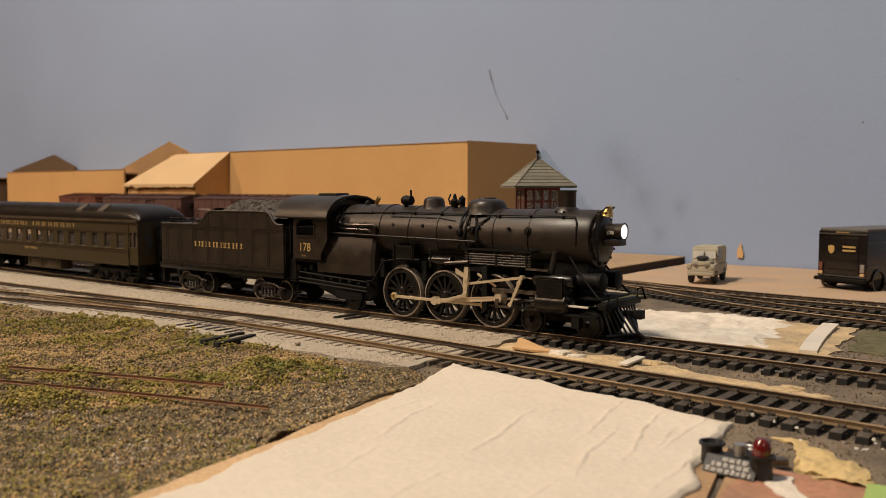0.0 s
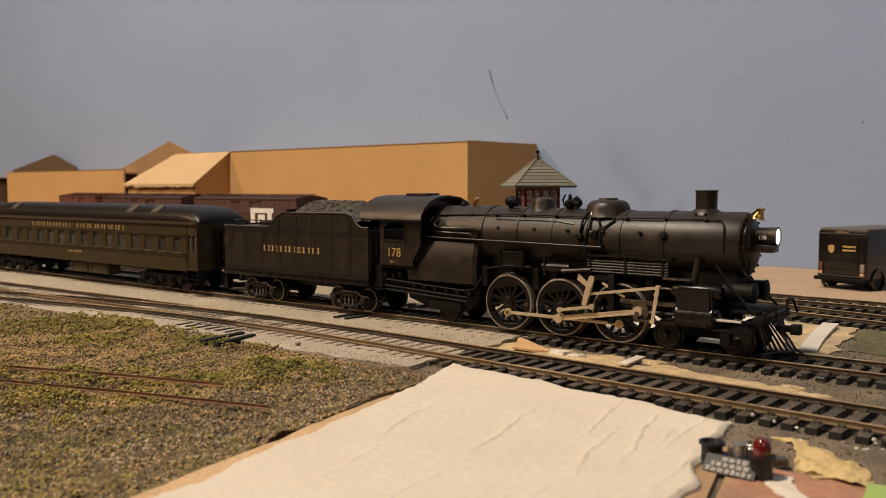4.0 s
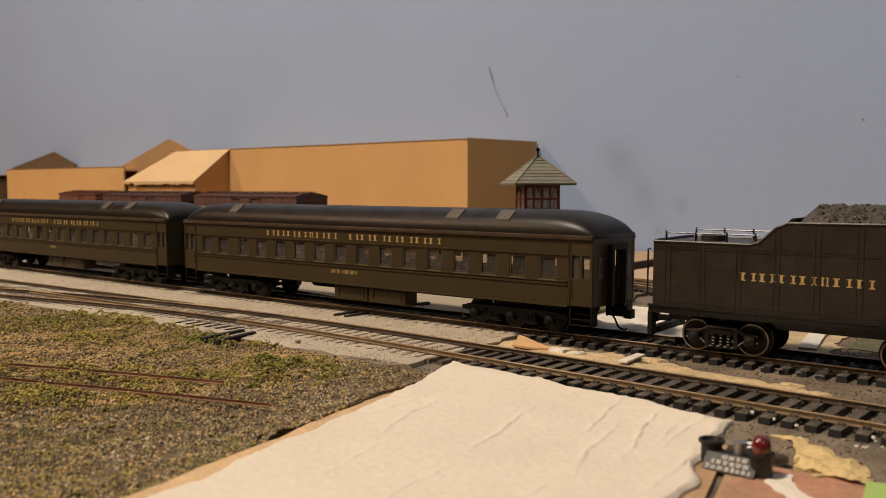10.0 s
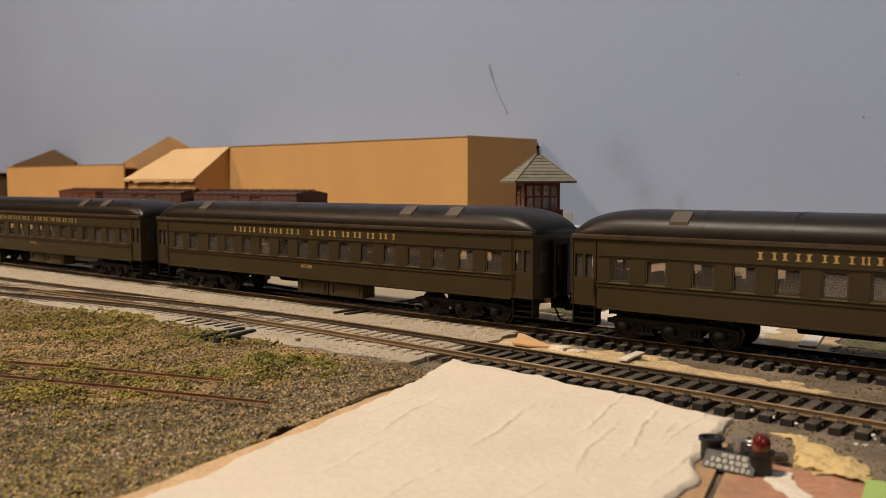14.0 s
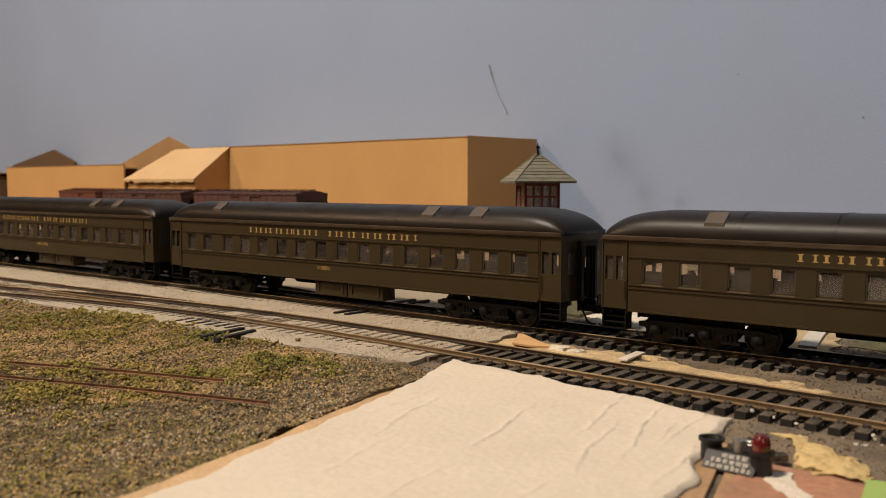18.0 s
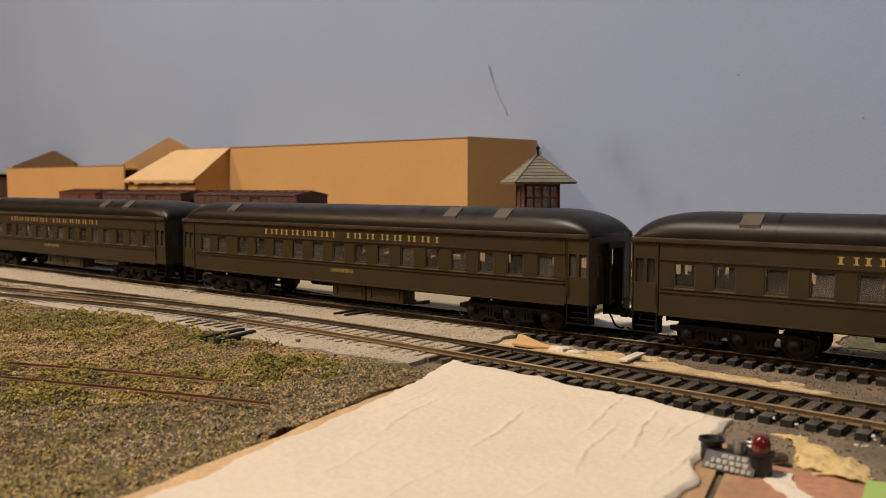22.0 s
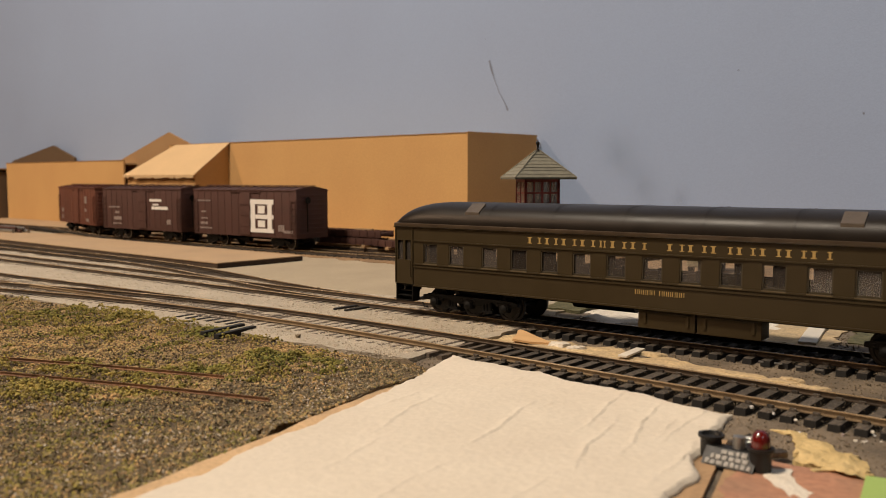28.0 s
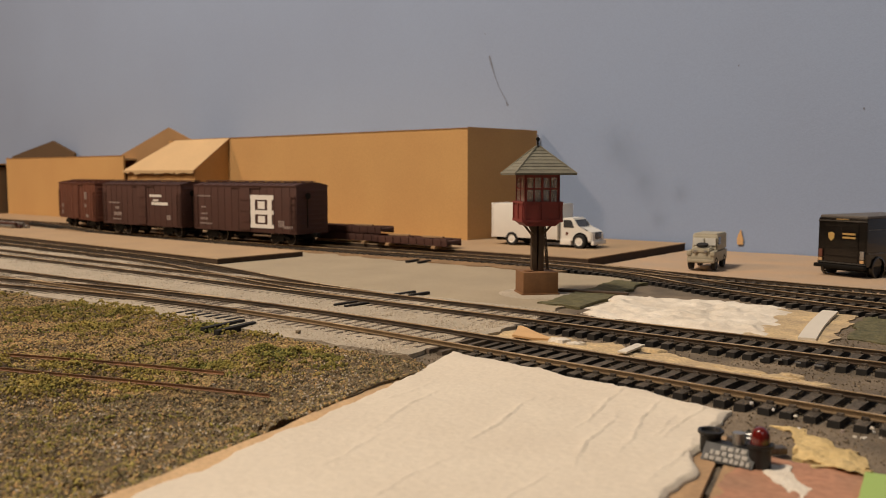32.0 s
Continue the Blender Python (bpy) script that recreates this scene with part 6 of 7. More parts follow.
# ------------------------------------------------------------------ boxcars on the back track
def boxcar(x, y, turn, length, body_mat, label, logo):
    c = thing("boxcar", (x, y, RT), turn, label, "boxcar", "parked boxcars")
    h, w = length / 2, 16.5
    bm = box(BM(), -h, h, -w, w, 9.0, 45.2, 0.3)
    body = part("body", bm, body_mat, c)
    bm = prism(BM(), [(-w - 0.5, 45.0), (-w - 0.5, 45.7), (-8, 47.4), (0, 48.0), (8, 47.4), (w + 0.5, 45.7), (w + 0.5, 45.0)], "x", -h - 0.4, h + 0.4)
    roof = part("roof", bm, body_mat, c, "ribbed metal roof")
    n = int(length / 9)
    for k in range(n + 1):
        xx = -h + 1 + (length - 2) * k / n
        bm = prism(BM(), [(-w - 0.6, 45.5), (-8, 47.3), (0, 47.9), (8, 47.3), (w + 0.6, 45.5), (w + 0.6, 46.1), (8, 47.9), (0, 48.5), (-8, 47.9), (-w - 0.6, 46.1)], "x", xx - 0.45, xx + 0.45)
        part("roof_rib", bm, body_mat, roof)
    bm = box(BM(), -h - 1, h + 1, -3, 3, 48.6, 49.3)
    part("running_board", bm, body_mat, roof)
    for s in (-1, 1):
        bm = box(BM(), -2 if s < 0 else -10, 10 if s < 0 else 2, *sorted((s * w, s * (w + 1.0))), 10.5, 43.5, 0.2)
        door = part("sliding_door", bm, body_mat, c, "sliding side door")
        bm = BM()
        for k in range(3):
            box(bm, -1.5 if s < 0 else -9.5, 9.5 if s < 0 else 1.5, *sorted((s * (w + 1.0), s * (w + 1.4))), 17 + 8.5 * k, 18 + 8.5 * k)
        part("door_rib", bm, body_mat, door)
        bm = box(BM(), -14, 22, *sorted((s * w, s * (w + 0.8))), 43.6, 44.4)
        part("door_track", bm, body_mat, door)
        k = -h + 6
        while k < h - 4:
            if not -4 < k < 12:
                part("side_rib", box(BM(), k - 0.2, k + 0.2, *sorted((s * w, s * (w + 0.25))), 10, 44.5), body_mat, body)
            k += 8.5
        for e in (-1, 1):
            bm = BM()
            for k in range(6):
                box(bm, *sorted((e * (h - 1), e * (h - 5.5))), *sorted((s * (w + 0.5), s * (w + 1.0))), 12 + 5 * k, 12.5 + 5 * k)
            for xx in (h - 1, h - 5.5):
                box(bm, *sorted((e * xx - 0.2, e * xx + 0.2)), *sorted((s * (w + 0.4), s * (w + 0.8))), 11, 38)
            part("ladder", bm, body_mat, c)
    for e in (-1, 1):
        for k in range(9):
            bm = box(BM(), *sorted((e * h, e * (h + 0.6))), -14.5, 14.5, 12 + 3.6 * k, 13.3 + 3.6 * k, 0.25)
            part("end_corrugation", bm, body_mat, c)
        bm = lathe(BM(), (e * (h + 1.4), -6, 38), (e, 0, 0), [(0, 0), (0, 2.6), (0.5, 2.6), (0.6, 0)], 16)
        cyl(bm, (e * (h + 1), -6, 14), (e * (h + 1), -6, 38), 0.4, n=6)
        part("brake_wheel", bm, M_BLACKM, c)
        coupler(c, e * (h - 1), e)
        bm = BM()
        for s in (-1, 1):
            prism(bm, [(-11, 4), (-11, 6), (-4, 8.2), (4, 8.2), (11, 6), (11, 4), (7, 4), (4, 6), (4, 2.8), (-4, 2.8), (-4, 6), (-7, 4)], "y", s * 12.6 - 0.7, s * 12.6 + 0.7)
        box(bm, -3, 3, -12, 12, 4, 9)
        tr = part("truck", bm, M_BLACKM, c, "black four-wheel truck", at=(e * (h - 22), 0, 0))
        for xx in (-9, 9):
            part("wheelset_still", WS_SHINY, None, tr, "shiny metal wheels", at=(xx, 0, WR))
    bm = box(BM(), -h + 3, h - 3, -4, 4, 6, 9)
    cyl(bm, (-12, -8, 6.6), (0, -8, 6.6), 2.2, n=12)
    part("underframe", bm, M_BLACKM, c)
    y = -w - 0.06
    for bars, m in logo:
        if len(bars) == 9:
            bm = BM()
            for a, b, z0, z1 in bars:
                box(bm, a, b, y - 0.5, y, z0, z1)
            part("emblem", bm, m, body, "large white block emblem")
            continue
        for a, b, z0, z1 in bars:
            part("marking", box(BM(), a, b, y - 0.3, y, z0, z1), m, body)
    return c


def small_bars(a, z, widths, h=1.2, gap=0.5):
    out = []
    for w in widths:
        out.append((a, a + w, z, z + h))
        a += w + gap
    return out


# block emblem of two stacked slab shapes, kept as plain bars
EMB = [(9, 37, 34.6, 38.3), (10.5, 15.5, 26.5, 34.6), (30, 35, 26.5, 34.6), (9, 37, 23.2, 26.5),
       (10.5, 15.5, 15.6, 23.2), (30, 35, 15.6, 23.2), (9, 37, 12.6, 15.6), (19, 27, 27.5, 33.4), (19, 27, 16.8, 22)]
DIAG = []
boxcar(-546.5, 443.5, 1.5, 124, M_BROWN, "dark brown boxcar with a large white block emblem",
       [(EMB + DIAG, M_WHITE), (small_bars(-58, 36, (2, 1.5, 2, 1.5, 2, 1.6, 2, 2)) + small_bars(-52, 27, (3, 2.5)) + small_bars(-52, 21.5, (2.4, 2.8, 2)) + small_bars(-53, 17, (3, 2, 3), 2) + small_bars(-54, 13.5, (5, 4, 3, 2)) + small_bars(42, 14, (1, 1, 1, 2), 5) + small_bars(48, 13, (3, 2, 4), 2), M_DIM)])
boxcar(-685.5, 439.5, 1.0, 121, M_BROWN, "faded brown boxcar with small white markings",
       [(small_bars(15, 34.5, (2.5, 2, 3, 2.5, 2, 3), 2.2) + small_bars(20, 31, (2, 3, 2), 1.5) + small_bars(18, 27.5, (4, 5, 5, 4, 4), 2.6, 0.4), M_WHITE), (small_bars(-50, 28, (3, 2, 3, 2, 3, 2)) + small_bars(-40, 23, (3, 3), 2) + small_bars(-42, 17, (4, 3, 4), 3) + small_bars(-44, 13, (3, 3, 3, 3)) + small_bars(40, 15, (2, 3), 4), M_DIM)])
boxcar(-829, 458, -12, 122, M_RED, "oxide red boxcar with faint markings",
       [(small_bars(28, 30, (3, 3), 7) + small_bars(28, 22, (2, 3), 3) + small_bars(-50, 20, (1.5, 2, 1.5), 4) + small_bars(-50, 13, (2, 2), 4) + small_bars(32, 12, (4, 3), 3), M_DIM)])

# steel girder stacks beside the back track
def girder(x, y, z, turn, length, h=5.2):
    g = thing("steel_girder", (x, y, z), turn, "dark red-brown model bridge girder lying flat", "girder", "stacked girders")
    a = length / 2
    part("web", box(BM(), -a, a, -7.2, 7.2, 1.6, h - 1.4), M_GIRDER, g)
    for s in (-1, 1):
        bm = box(BM(), -a, a, *sorted((s * 7.2, s * 8.4)), 0, h, 0.15)
        fl = part("flange", bm, M_GIRDER, g)
        for k in range(int(length / 8)):
            part("stiffener", box(BM(), -a + 4 + 8 * k, -a + 4.8 + 8 * k, *sorted((s * 8.4, s * 8.9)), 0.4, h - 0.4), M_GIRDER, fl)
    for k in range(4):
        xx = -a + 8 + (length - 16) * k / 3
        part("cross_brace", box(BM(), xx - 1, xx + 1, -7, 7, h - 1.4, h - 0.6), M_GIRDER, g)


for x, y, z, tn, L in ((-487, 487, 8.5, 3, 76), (-485, 488, 14.5, 3, 74), (-413, 484, 8.5, -2, 74)):
    girder(x, y, z, tn, L)
for x, y, z in ((-512, 486, 6.5), (-463, 488, 6.5), (-434, 484, 6.5), (-388, 483, 6.5)):
    solid("timber_bearer", box(BM(), -1.8, 1.8, -10.5, 10.5, 0, 2.0, 0.2), M_WOOD, "small pale timber bearer under girders", "timber", "bearers", at=(x, y, z), turn=2)
for x, y, z, tn in ((-470, 487, 19.7, 3), (-430, 484, 13.7, 12), (-396, 483, 13.7, 8)):
    solid("loose_timber", box(BM(), -9, 9, -1.2, 1.2, 0, 1.2, 0.15), M_WOOD, "pale timber strip lying on the girders", "timber", "bearers", at=(x, y, z), turn=tn)

# ------------------------------------------------------------------ crossing tower
tw = thing("crossing_tower", (-218, 344.5, 3.0), 48, "red crossing watch tower on a brown post", "tower")
bm = box(BM(), -8.6, 8.6, -7.5, 7.5, 0.0, 11.2, 0.5)
box(bm, -9.2, 9.2, -7.9, 7.9, 0, 1.2, 0.2)
part("base_block", bm, M_TOWERBASE, tw, "tan brown base block")
bm = lathe(BM(), (-4.5, -2, 11.2), (0, 0, 1), [(0, 2.4), (0.5, 2.4), (0.7, 1.6), (0.7, 0)], 14)
part("manhole_lid", bm, M_TOWERBASE, tw)
for x, y in ((-1.9, -1.2), (1.5, -1.2), (0, 2.0)):
    part("post", box(BM(), x - 1.3, x + 1.3, y - 1.3, y + 1.3, 10.0, 34.0, 0.15), M_POST, tw, "dark brown post")
for a in range(4):
    w = math.radians(45 + 90 * a)
    bm = tube(BM(), [(1.2 * math.cos(w), 1.2 * math.sin(w), 26.5), (7.6 * math.cos(w), 7.6 * math.sin(w), 33.4)], 0.6, 5)
    part("brace", bm, M_POST, tw)
ld = part("ladder", tube(BM(), [(7.0, 2.6, 6.5), (4.6, 2.6, 33)], 0.4, 5), M_POST, tw, "dark ladder")
part("ladder_side", tube(BM(), [(7.0, 5.6, 6.5), (4.6, 5.6, 33)], 0.4, 5), M_POST, ld)
for k in range(9):
    part("rung", tube(BM(), [(6.8 - 0.25 * k, 2.6, 9 + 2.7 * k), (6.8 - 0.25 * k, 5.6, 9 + 2.7 * k)], 0.3, 5), M_POST, ld)
A = 9.2
bm = prism(BM(), [(-A + 2.5, 33.0), (-A, 35.0), (A, 35.0), (A - 2.5, 33.0)], "y", -A + 1.5, A - 1.5)
part("floor", bm, M_TOWERRED, tw)
for k in range(4):
    w = math.pi / 2 * k
    R = Matrix.Rotation(w, 4, "Z")

    def turned(bm):
        bmesh.ops.transform(bm, matrix=R, verts=bm.verts)
        return bm

    bm = box(BM(), -A, A, -A, -A + 0.9, 35.0, 44.2)
    pn = part("lower_panel", turned(bm), M_TOWERRED, tw, "red panelled lower wall")
    for a, b, z0, z1 in ((-A - 0.5, A + 0.5, 43.6, 44.6), (-A - 0.4, A + 0.4, 35.0, 36.2), (-0.5, 0.5, 36.2, 43.6), (-A, -A + 1, 36.2, 43.6), (A - 1, A, 36.2, 43.6)):
        part("panel_moulding", turned(box(BM(), a, b, -A - 0.6, -A, z0, z1)), M_TOWERRED, pn)
    for a, b in ((-8.5, -7.3), (7.3, 8.5), (-0.5, 0.5)):
        part("corner_post" if abs(a) > 2 and abs(b) > 2 else "mullion", turned(box(BM(), a, b, -8.5, -7.6, 44.2, 57.2)), M_TOWERRED, tw)
    sash = part("sash", turned(box(BM(), -7.3, 7.3, -8.2, -7.8, 50.2, 51.0)), M_TOWERRED, tw)
    for xx in (-3.9, 3.9):
        part("glazing_bar", turned(box(BM(), xx - 0.3, xx + 0.3, -8.2, -7.8, 44.6, 57.2)), M_TOWERRED, sash)
    part("header", turned(box(BM(), -8.5, 8.5, -8.5, -7.6, 55.8, 57.4)), M_TOWERRED, tw)
    for xx in (-3.9, 3.9):
        part("pane", turned(box(BM(), xx - 3.3, xx + 3.3, -8.05, -7.95, 44.6, 55.8)), M_TOWERPANE, tw)
E_ = 14.6
rings = []
for r, z in ((E_, 57.0), (E_, 57.6), (7.2, 64.0), (0.8, 70.2)):
    rings.append([(sx * r, sy * r, z) for sx, sy in ((-1, -1), (1, -1), (1, 1), (-1, 1))])
rf = part("roof", loft(BM(), rings), M_TOWERROOF, tw, "grey-green shingled pyramid roof", angle=10)
for k in range(4):
    R = Matrix.Rotation(math.pi / 2 * k, 4, "Z")
    for j in range(8):
        f0, f1 = j / 8, (j + 1) / 8
        r0, z0 = E_ * (1 - f0) + 0.9 * f0 + 0.12, 57.65 + 12.4 * f0
        r1, z1 = E_ * (1 - f1) + 0.9 * f1, 57.65 + 12.4 * f1
        bm = BM()
        loft(bm, [[(-r0, -r0, z0), (r0, -r0, z0), (r0, -r0, z0 + 0.32), (-r0, -r0, z0 + 0.32)], [(-r1, -r1, z1), (r1, -r1, z1), (r1, -r1, z1 + 0.12), (-r1, -r1, z1 + 0.12)]])
        bmesh.ops.transform(bm, matrix=R, verts=bm.verts)
        part("shingle_course", bm, M_TOWERROOF, rf)
    bm = tube(BM(), [(R @ V(-E_, -E_, 57.8)), (R @ V(-0.8, -0.8, 70.6))], 0.4, 5)
    part("hip_ridge", bm, M_TOWERROOF, rf)
part("finial", lathe(BM(), (0, 0, 70), (0, 0, 1), [(0, 1.1), (0.8, 0.9), (1.2, 0.45), (3.2, 0.4), (3.6, 0.9), (4.4, 0.9), (4.8, 0.3), (6.4, 0.1)], 10), M_BLACKM, tw)
solid("tower_pad", lathe(BM(), (-216.5, 343.5, 2.62), (0, 0, 1), [(0, 19), (0.7, 19), (0.9, 18.4), (0.9, 0)], 30), M_BALLAST, "round grey pad under the crossing tower", "pad", kind="structure")
solid("brown_plank", box(BM(), -17, 17, -2.2, 2.2, 0, 1.4, 0.2), M_POST, "thin brown plank lying near the tower", "plank", at=(-196, 360, 3.4), turn=14)

# ------------------------------------------------------------------ road vehicles
def wheel(parent, x, y, r, s, rim=None):
    w = part("wheel", lathe(BM(), (0, 0, 0), (0, s, 0), [(-2, 0), (-2, r * 0.9), (-1.6, r), (0.7, r), (1.1, r * 0.9), (1.0, r * 0.62)], 22), M_TYREB, parent, "black rubber tyre", at=(x, y, r))
    part("rim", lathe(BM(), (0, 0, 0), (0, s, 0), [(0.6, r * 0.63), (0.95, r * 0.6), (0.6, r * 0.45), (0.9, r * 0.25), (1.1, 0)], 18), rim or M_SILVER, w)
    return w


tk = thing("box_truck", (-343.5, 551, 6.5), 4, "white toy box truck parked beside the cardboard building", "truck")
bm = box(BM(), -41, 20, -14, 14, 6.5, 35.0, 0.6)
part("cargo_box", bm, M_TRUCKWHITE, tk, "white cargo box")
for x in (-41, 20):
    part("box_edge", box(BM(), x - 0.7, x + 0.7, -14.3, 14.3, 6.0, 35.4, 0.2), M_TRUCKWHITE, tk)
bm = box(BM(), -40, 49, -9, 9, 3.6, 6.4, 0.3)
part("chassis", bm, M_BLACKM, tk)
bm = prism(BM(), [(21.5, 5), (21.5, 22.5), (23, 24.2), (33.5, 24.2), (37.5, 16.8), (47, 14.6), (50, 12.6), (50.5, 5)], "y", -11.5, 11.5)
bmesh.ops.bevel(bm, geom=bm.edges[:], offset=1.0, segments=2, affect="EDGES")
cb = part("cab", bm, M_TRUCKWHITE, tk, "white rounded truck cab")
for s in (-1, 1):
    bm = prism(BM(), [(25, 16.5), (25, 22.6), (31.8, 22.6), (34.5, 16.5)], "y", s * 11.45, s * 11.75)
    part("side_window", bm, M_DARKGLASS, cb)
    part("wheel_arch", lathe(BM(), (40, s * 11.3, 6.0), (0, s, 0), [(0, 6.8), (0.35, 6.8), (0.4, 0)], 20), M_BLACKM, cb, "dark wheel arch")
    part("step_tank", box(BM(), 22, 32, *sorted((s * 9, s * 12)), 2.4, 7, 0.6), M_TRUCKWHITE, tk)
    for x in (-22, 40):
        wheel(tk, x, s * 13.6, 5.6, s, M_TRUCKWHITE if s < 0 else None)
bm = prism(BM(), [(34.2, 22.8), (34.5, 22.8), (38.2, 17.2), (37.9, 17.0)], "y", -9.5, 9.5)
part("windscreen", bm, M_DARKGLASS, cb)
part("grille", box(BM(), 50.1, 50.8, -5.5, 5.5, 7.4, 13, 0.2), M_DARKGLASS, cb)
part("bumper", box(BM(), 49.6, 52, -11.8, 11.8, 3.0, 6.0, 0.5), M_TRUCKWHITE, tk)
tk.scale = (0.905, 0.905, 0.905)
part("door_badge", box(BM(), 27.2, 29.2, -11.75, -11.55, 10.5, 12.8), M_RED, cb)

jp = thing("utility_vehicle", (-201.3, 517, 1.9), 9, "pale grey-green toy utility vehicle with a canvas back", "car")
bm = box(BM(), -7.6, 7.6, -18, 18, 4.6, 11.0, 0.7)
part("body", bm, M_GREYV, jp)
bm = prism(BM(), [(-18.4, 10.6), (-18.4, 13.2), (-8.6, 14.2), (-8.6, 10.6)], "x", -5.4, 5.4)
bmesh.ops.bevel(bm, geom=bm.edges[:], offset=0.6, segments=2, affect="EDGES")
part("bonnet", bm, M_GREYV, jp)
bm = prism(BM(), [(-8.5, 11), (-7.0, 20.8), (-6, 21.6), (17.6, 21.4), (18, 11)], "x", -7.2, 7.2)
bmesh.ops.bevel(bm, geom=bm.edges[:], offset=0.7, segments=2, affect="EDGES")
cn = part("canopy", bm, M_GREYV, jp, "pale canvas-like back")
for s in (-1, 1):
    bm = box(BM(), *sorted((s * 0.5, s * 6.3)), -8.7, -7.9, 14.6, 19.0)
    bmesh.ops.transform(bm, matrix=Matrix.Shear("XZ", 4, (0, 0.0)), verts=bm.verts)
    part("windscreen_pane", bm, M_PALEGLASS, cn, "pale windscreen pane")
    part("wing", box(BM(), *sorted((s * 5.2, s * 8.0)), -18.6, -8.5, 9.0, 11.8, 0.7), M_GREYV, jp)
    part("headlight", lathe(BM(), (s * 2.9, -18.5, 11.6), (0, -1, 0), [(0, 0.95), (0.5, 0.95), (0.7, 0)], 12), M_SILVER, jp)
    part("side_pane", box(BM(), *sorted((s * 7.15, s * 7.35)), -5.5, 0.5, 15, 19.4), M_DARKGLASS, cn)
    for y in (-11.8, 10.5):
        w = part("wheel", lathe(BM(), (0, 0, 0), (s, 0, 0), [(-1.4, 0), (-1.4, 3.7), (-1, 4.1), (0.9, 4.1), (1.2, 3.5), (0.9, 2.2), (1.1, 0)], 20), M_TYREB, jp, "black rubber tyre", at=(s * 6.6, y, 4.1))
part("spare_wheel", lathe(BM(), (0, -13.4, 14.2), (0, -0.15, 1), [(0, 2.6), (0.6, 3.4), (1.5, 3.4), (1.9, 2.4), (1.2, 1.0), (1.2, 0)], 18), M_TYREB, jp, "dark spare wheel on the bonnet")
part("bumper", box(BM(), -7.2, 7.2, -19.8, -18.8, 5.2, 7.0, 0.3), M_GREYV, jp)

jp.scale = (1.06, 1.06, 1.02)
vn = thing("delivery_van", (-124.5, 522.5, 1.9), -19, "dark brown boxy toy delivery van", "van")
bm = box(BM(), -15.2, 15.2, 0, 62, 6.0, 33.6, 1.2)
bd = part("body", bm, M_VANBROWN, vn)
bm = box(BM(), -14.6, 14.6, 0.6, 61, 33.3, 35.0, 0.8)
part("roof", bm, M_VANROOF, vn, "grey-brown roof panel")
part("rear_door", box(BM(), -10.2, 10.2, -0.5, 0.1, 8.4, 30.4, 0.2), M_VANBROWN, bd)
for k in range(5):
    part("door_slat", box(BM(), -9.6, 9.6, -0.8, -0.45, 11 + 4.4 * k, 11.7 + 4.4 * k), M_VANBROWN, bd)
for z in (31.4, 7.2):
    part("trim_bar", box(BM(), -14.8, 14.8, -0.7, 0.0, z, z + 0.7, 0.1), M_VANTRIM, bd)
for k in range(4):
    part("marker_light", box(BM(), -3.6 + 2 * k, -2.2 + 2 * k, -0.7, 0.1, 32.5, 33.0), M_GOLD, bd)
bm = prism(BM(), [(-8.2, 24.6), (-7.9, 21.8), (-6.2, 20.0), (-4.5, 21.8), (-4.2, 24.6), (-6.2, 25.3)], "y", -0.95, -0.5)
part("emblem", bm, M_GOLD, bd, "plain gold emblem shape")
for z in (24, 21.9):
    part("gold_bar", box(BM(), 0.8, 8.6, -0.95, -0.5, z, z + 1.0), M_GOLD, bd)
for s in (-1, 1):
    part("tail_light", box(BM(), *sorted((s * 11.6, s * 14.0)), -0.9, 0.1, 10.4, 15.0, 0.2), M_SILVER if s > 0 else M_RED, bd, "tail light")
    part("amber_light", box(BM(), *sorted((s * 11.6, s * 14.0)), -0.9, 0.1, 8.2, 9.9, 0.2), M_ORANGE, bd)
    part("side_moulding", box(BM(), *sorted((s * 15.1, s * 15.6)), 1, 61, 13.4, 14.2), M_VANTRIM, bd)
    part("side_seam", box(BM(), *sorted((s * 15.1, s * 15.4)), 1, 61, 27.0, 27.4), M_VANTRIM, bd)
    mr = part("mirror", box(BM(), *sorted((s * 16.5, s * 19)), 58, 60, 20, 28, 0.5), M_BLACKM, vn)
    part("mirror_arm", tube(BM(), [(s * 15, 60, 27), (s * 17.5, 59.4, 26)], 0.4, 5), M_BLACKM, mr)
    for y in (11, 50):
        w = part("wheel", lathe(BM(), (0, 0, 0), (s, 0, 0), [(-2.4, 0), (-2.4, 4.6), (-2, 5.2), (1, 5.2), (1.4, 4.6), (1.0, 3.0), (1.2, 0)], 22), M_TYREB, vn, "black rubber tyre", at=(s * 13.2, y, 5.2))
    part("wheel_arch", lathe(BM(), (s * 14.2, 11, 5.4), (s, 0, 0), [(0, 6.6), (1.8, 6.6), (2.0, 6.0), (2.0, 5.6), (0, 5.6)], 22), M_VANBROWN, bd)
part("bumper", box(BM(), -15.6, 15.6, -3.0, 0, 4.6, 6.8, 0.5), M_BLACKM, vn)
part("underbody", box(BM(), -12, 12, 2, 60, 3, 6.0), M_BLACKM, vn)

# ------------------------------------------------------------------ unfinished scenery on the base
def heap_z(x, y, u, v):
    e = min(u, 1 - u, v, 1 - v)
    return 2.0 + min(1, e / 0.13) * (1.6 + 1.7 * abs(fbm(x, y, 22, 6)) + 0.9 * fbm(x, y, 6, 1) + 0.3 * fbm(x, y, 2, 3))


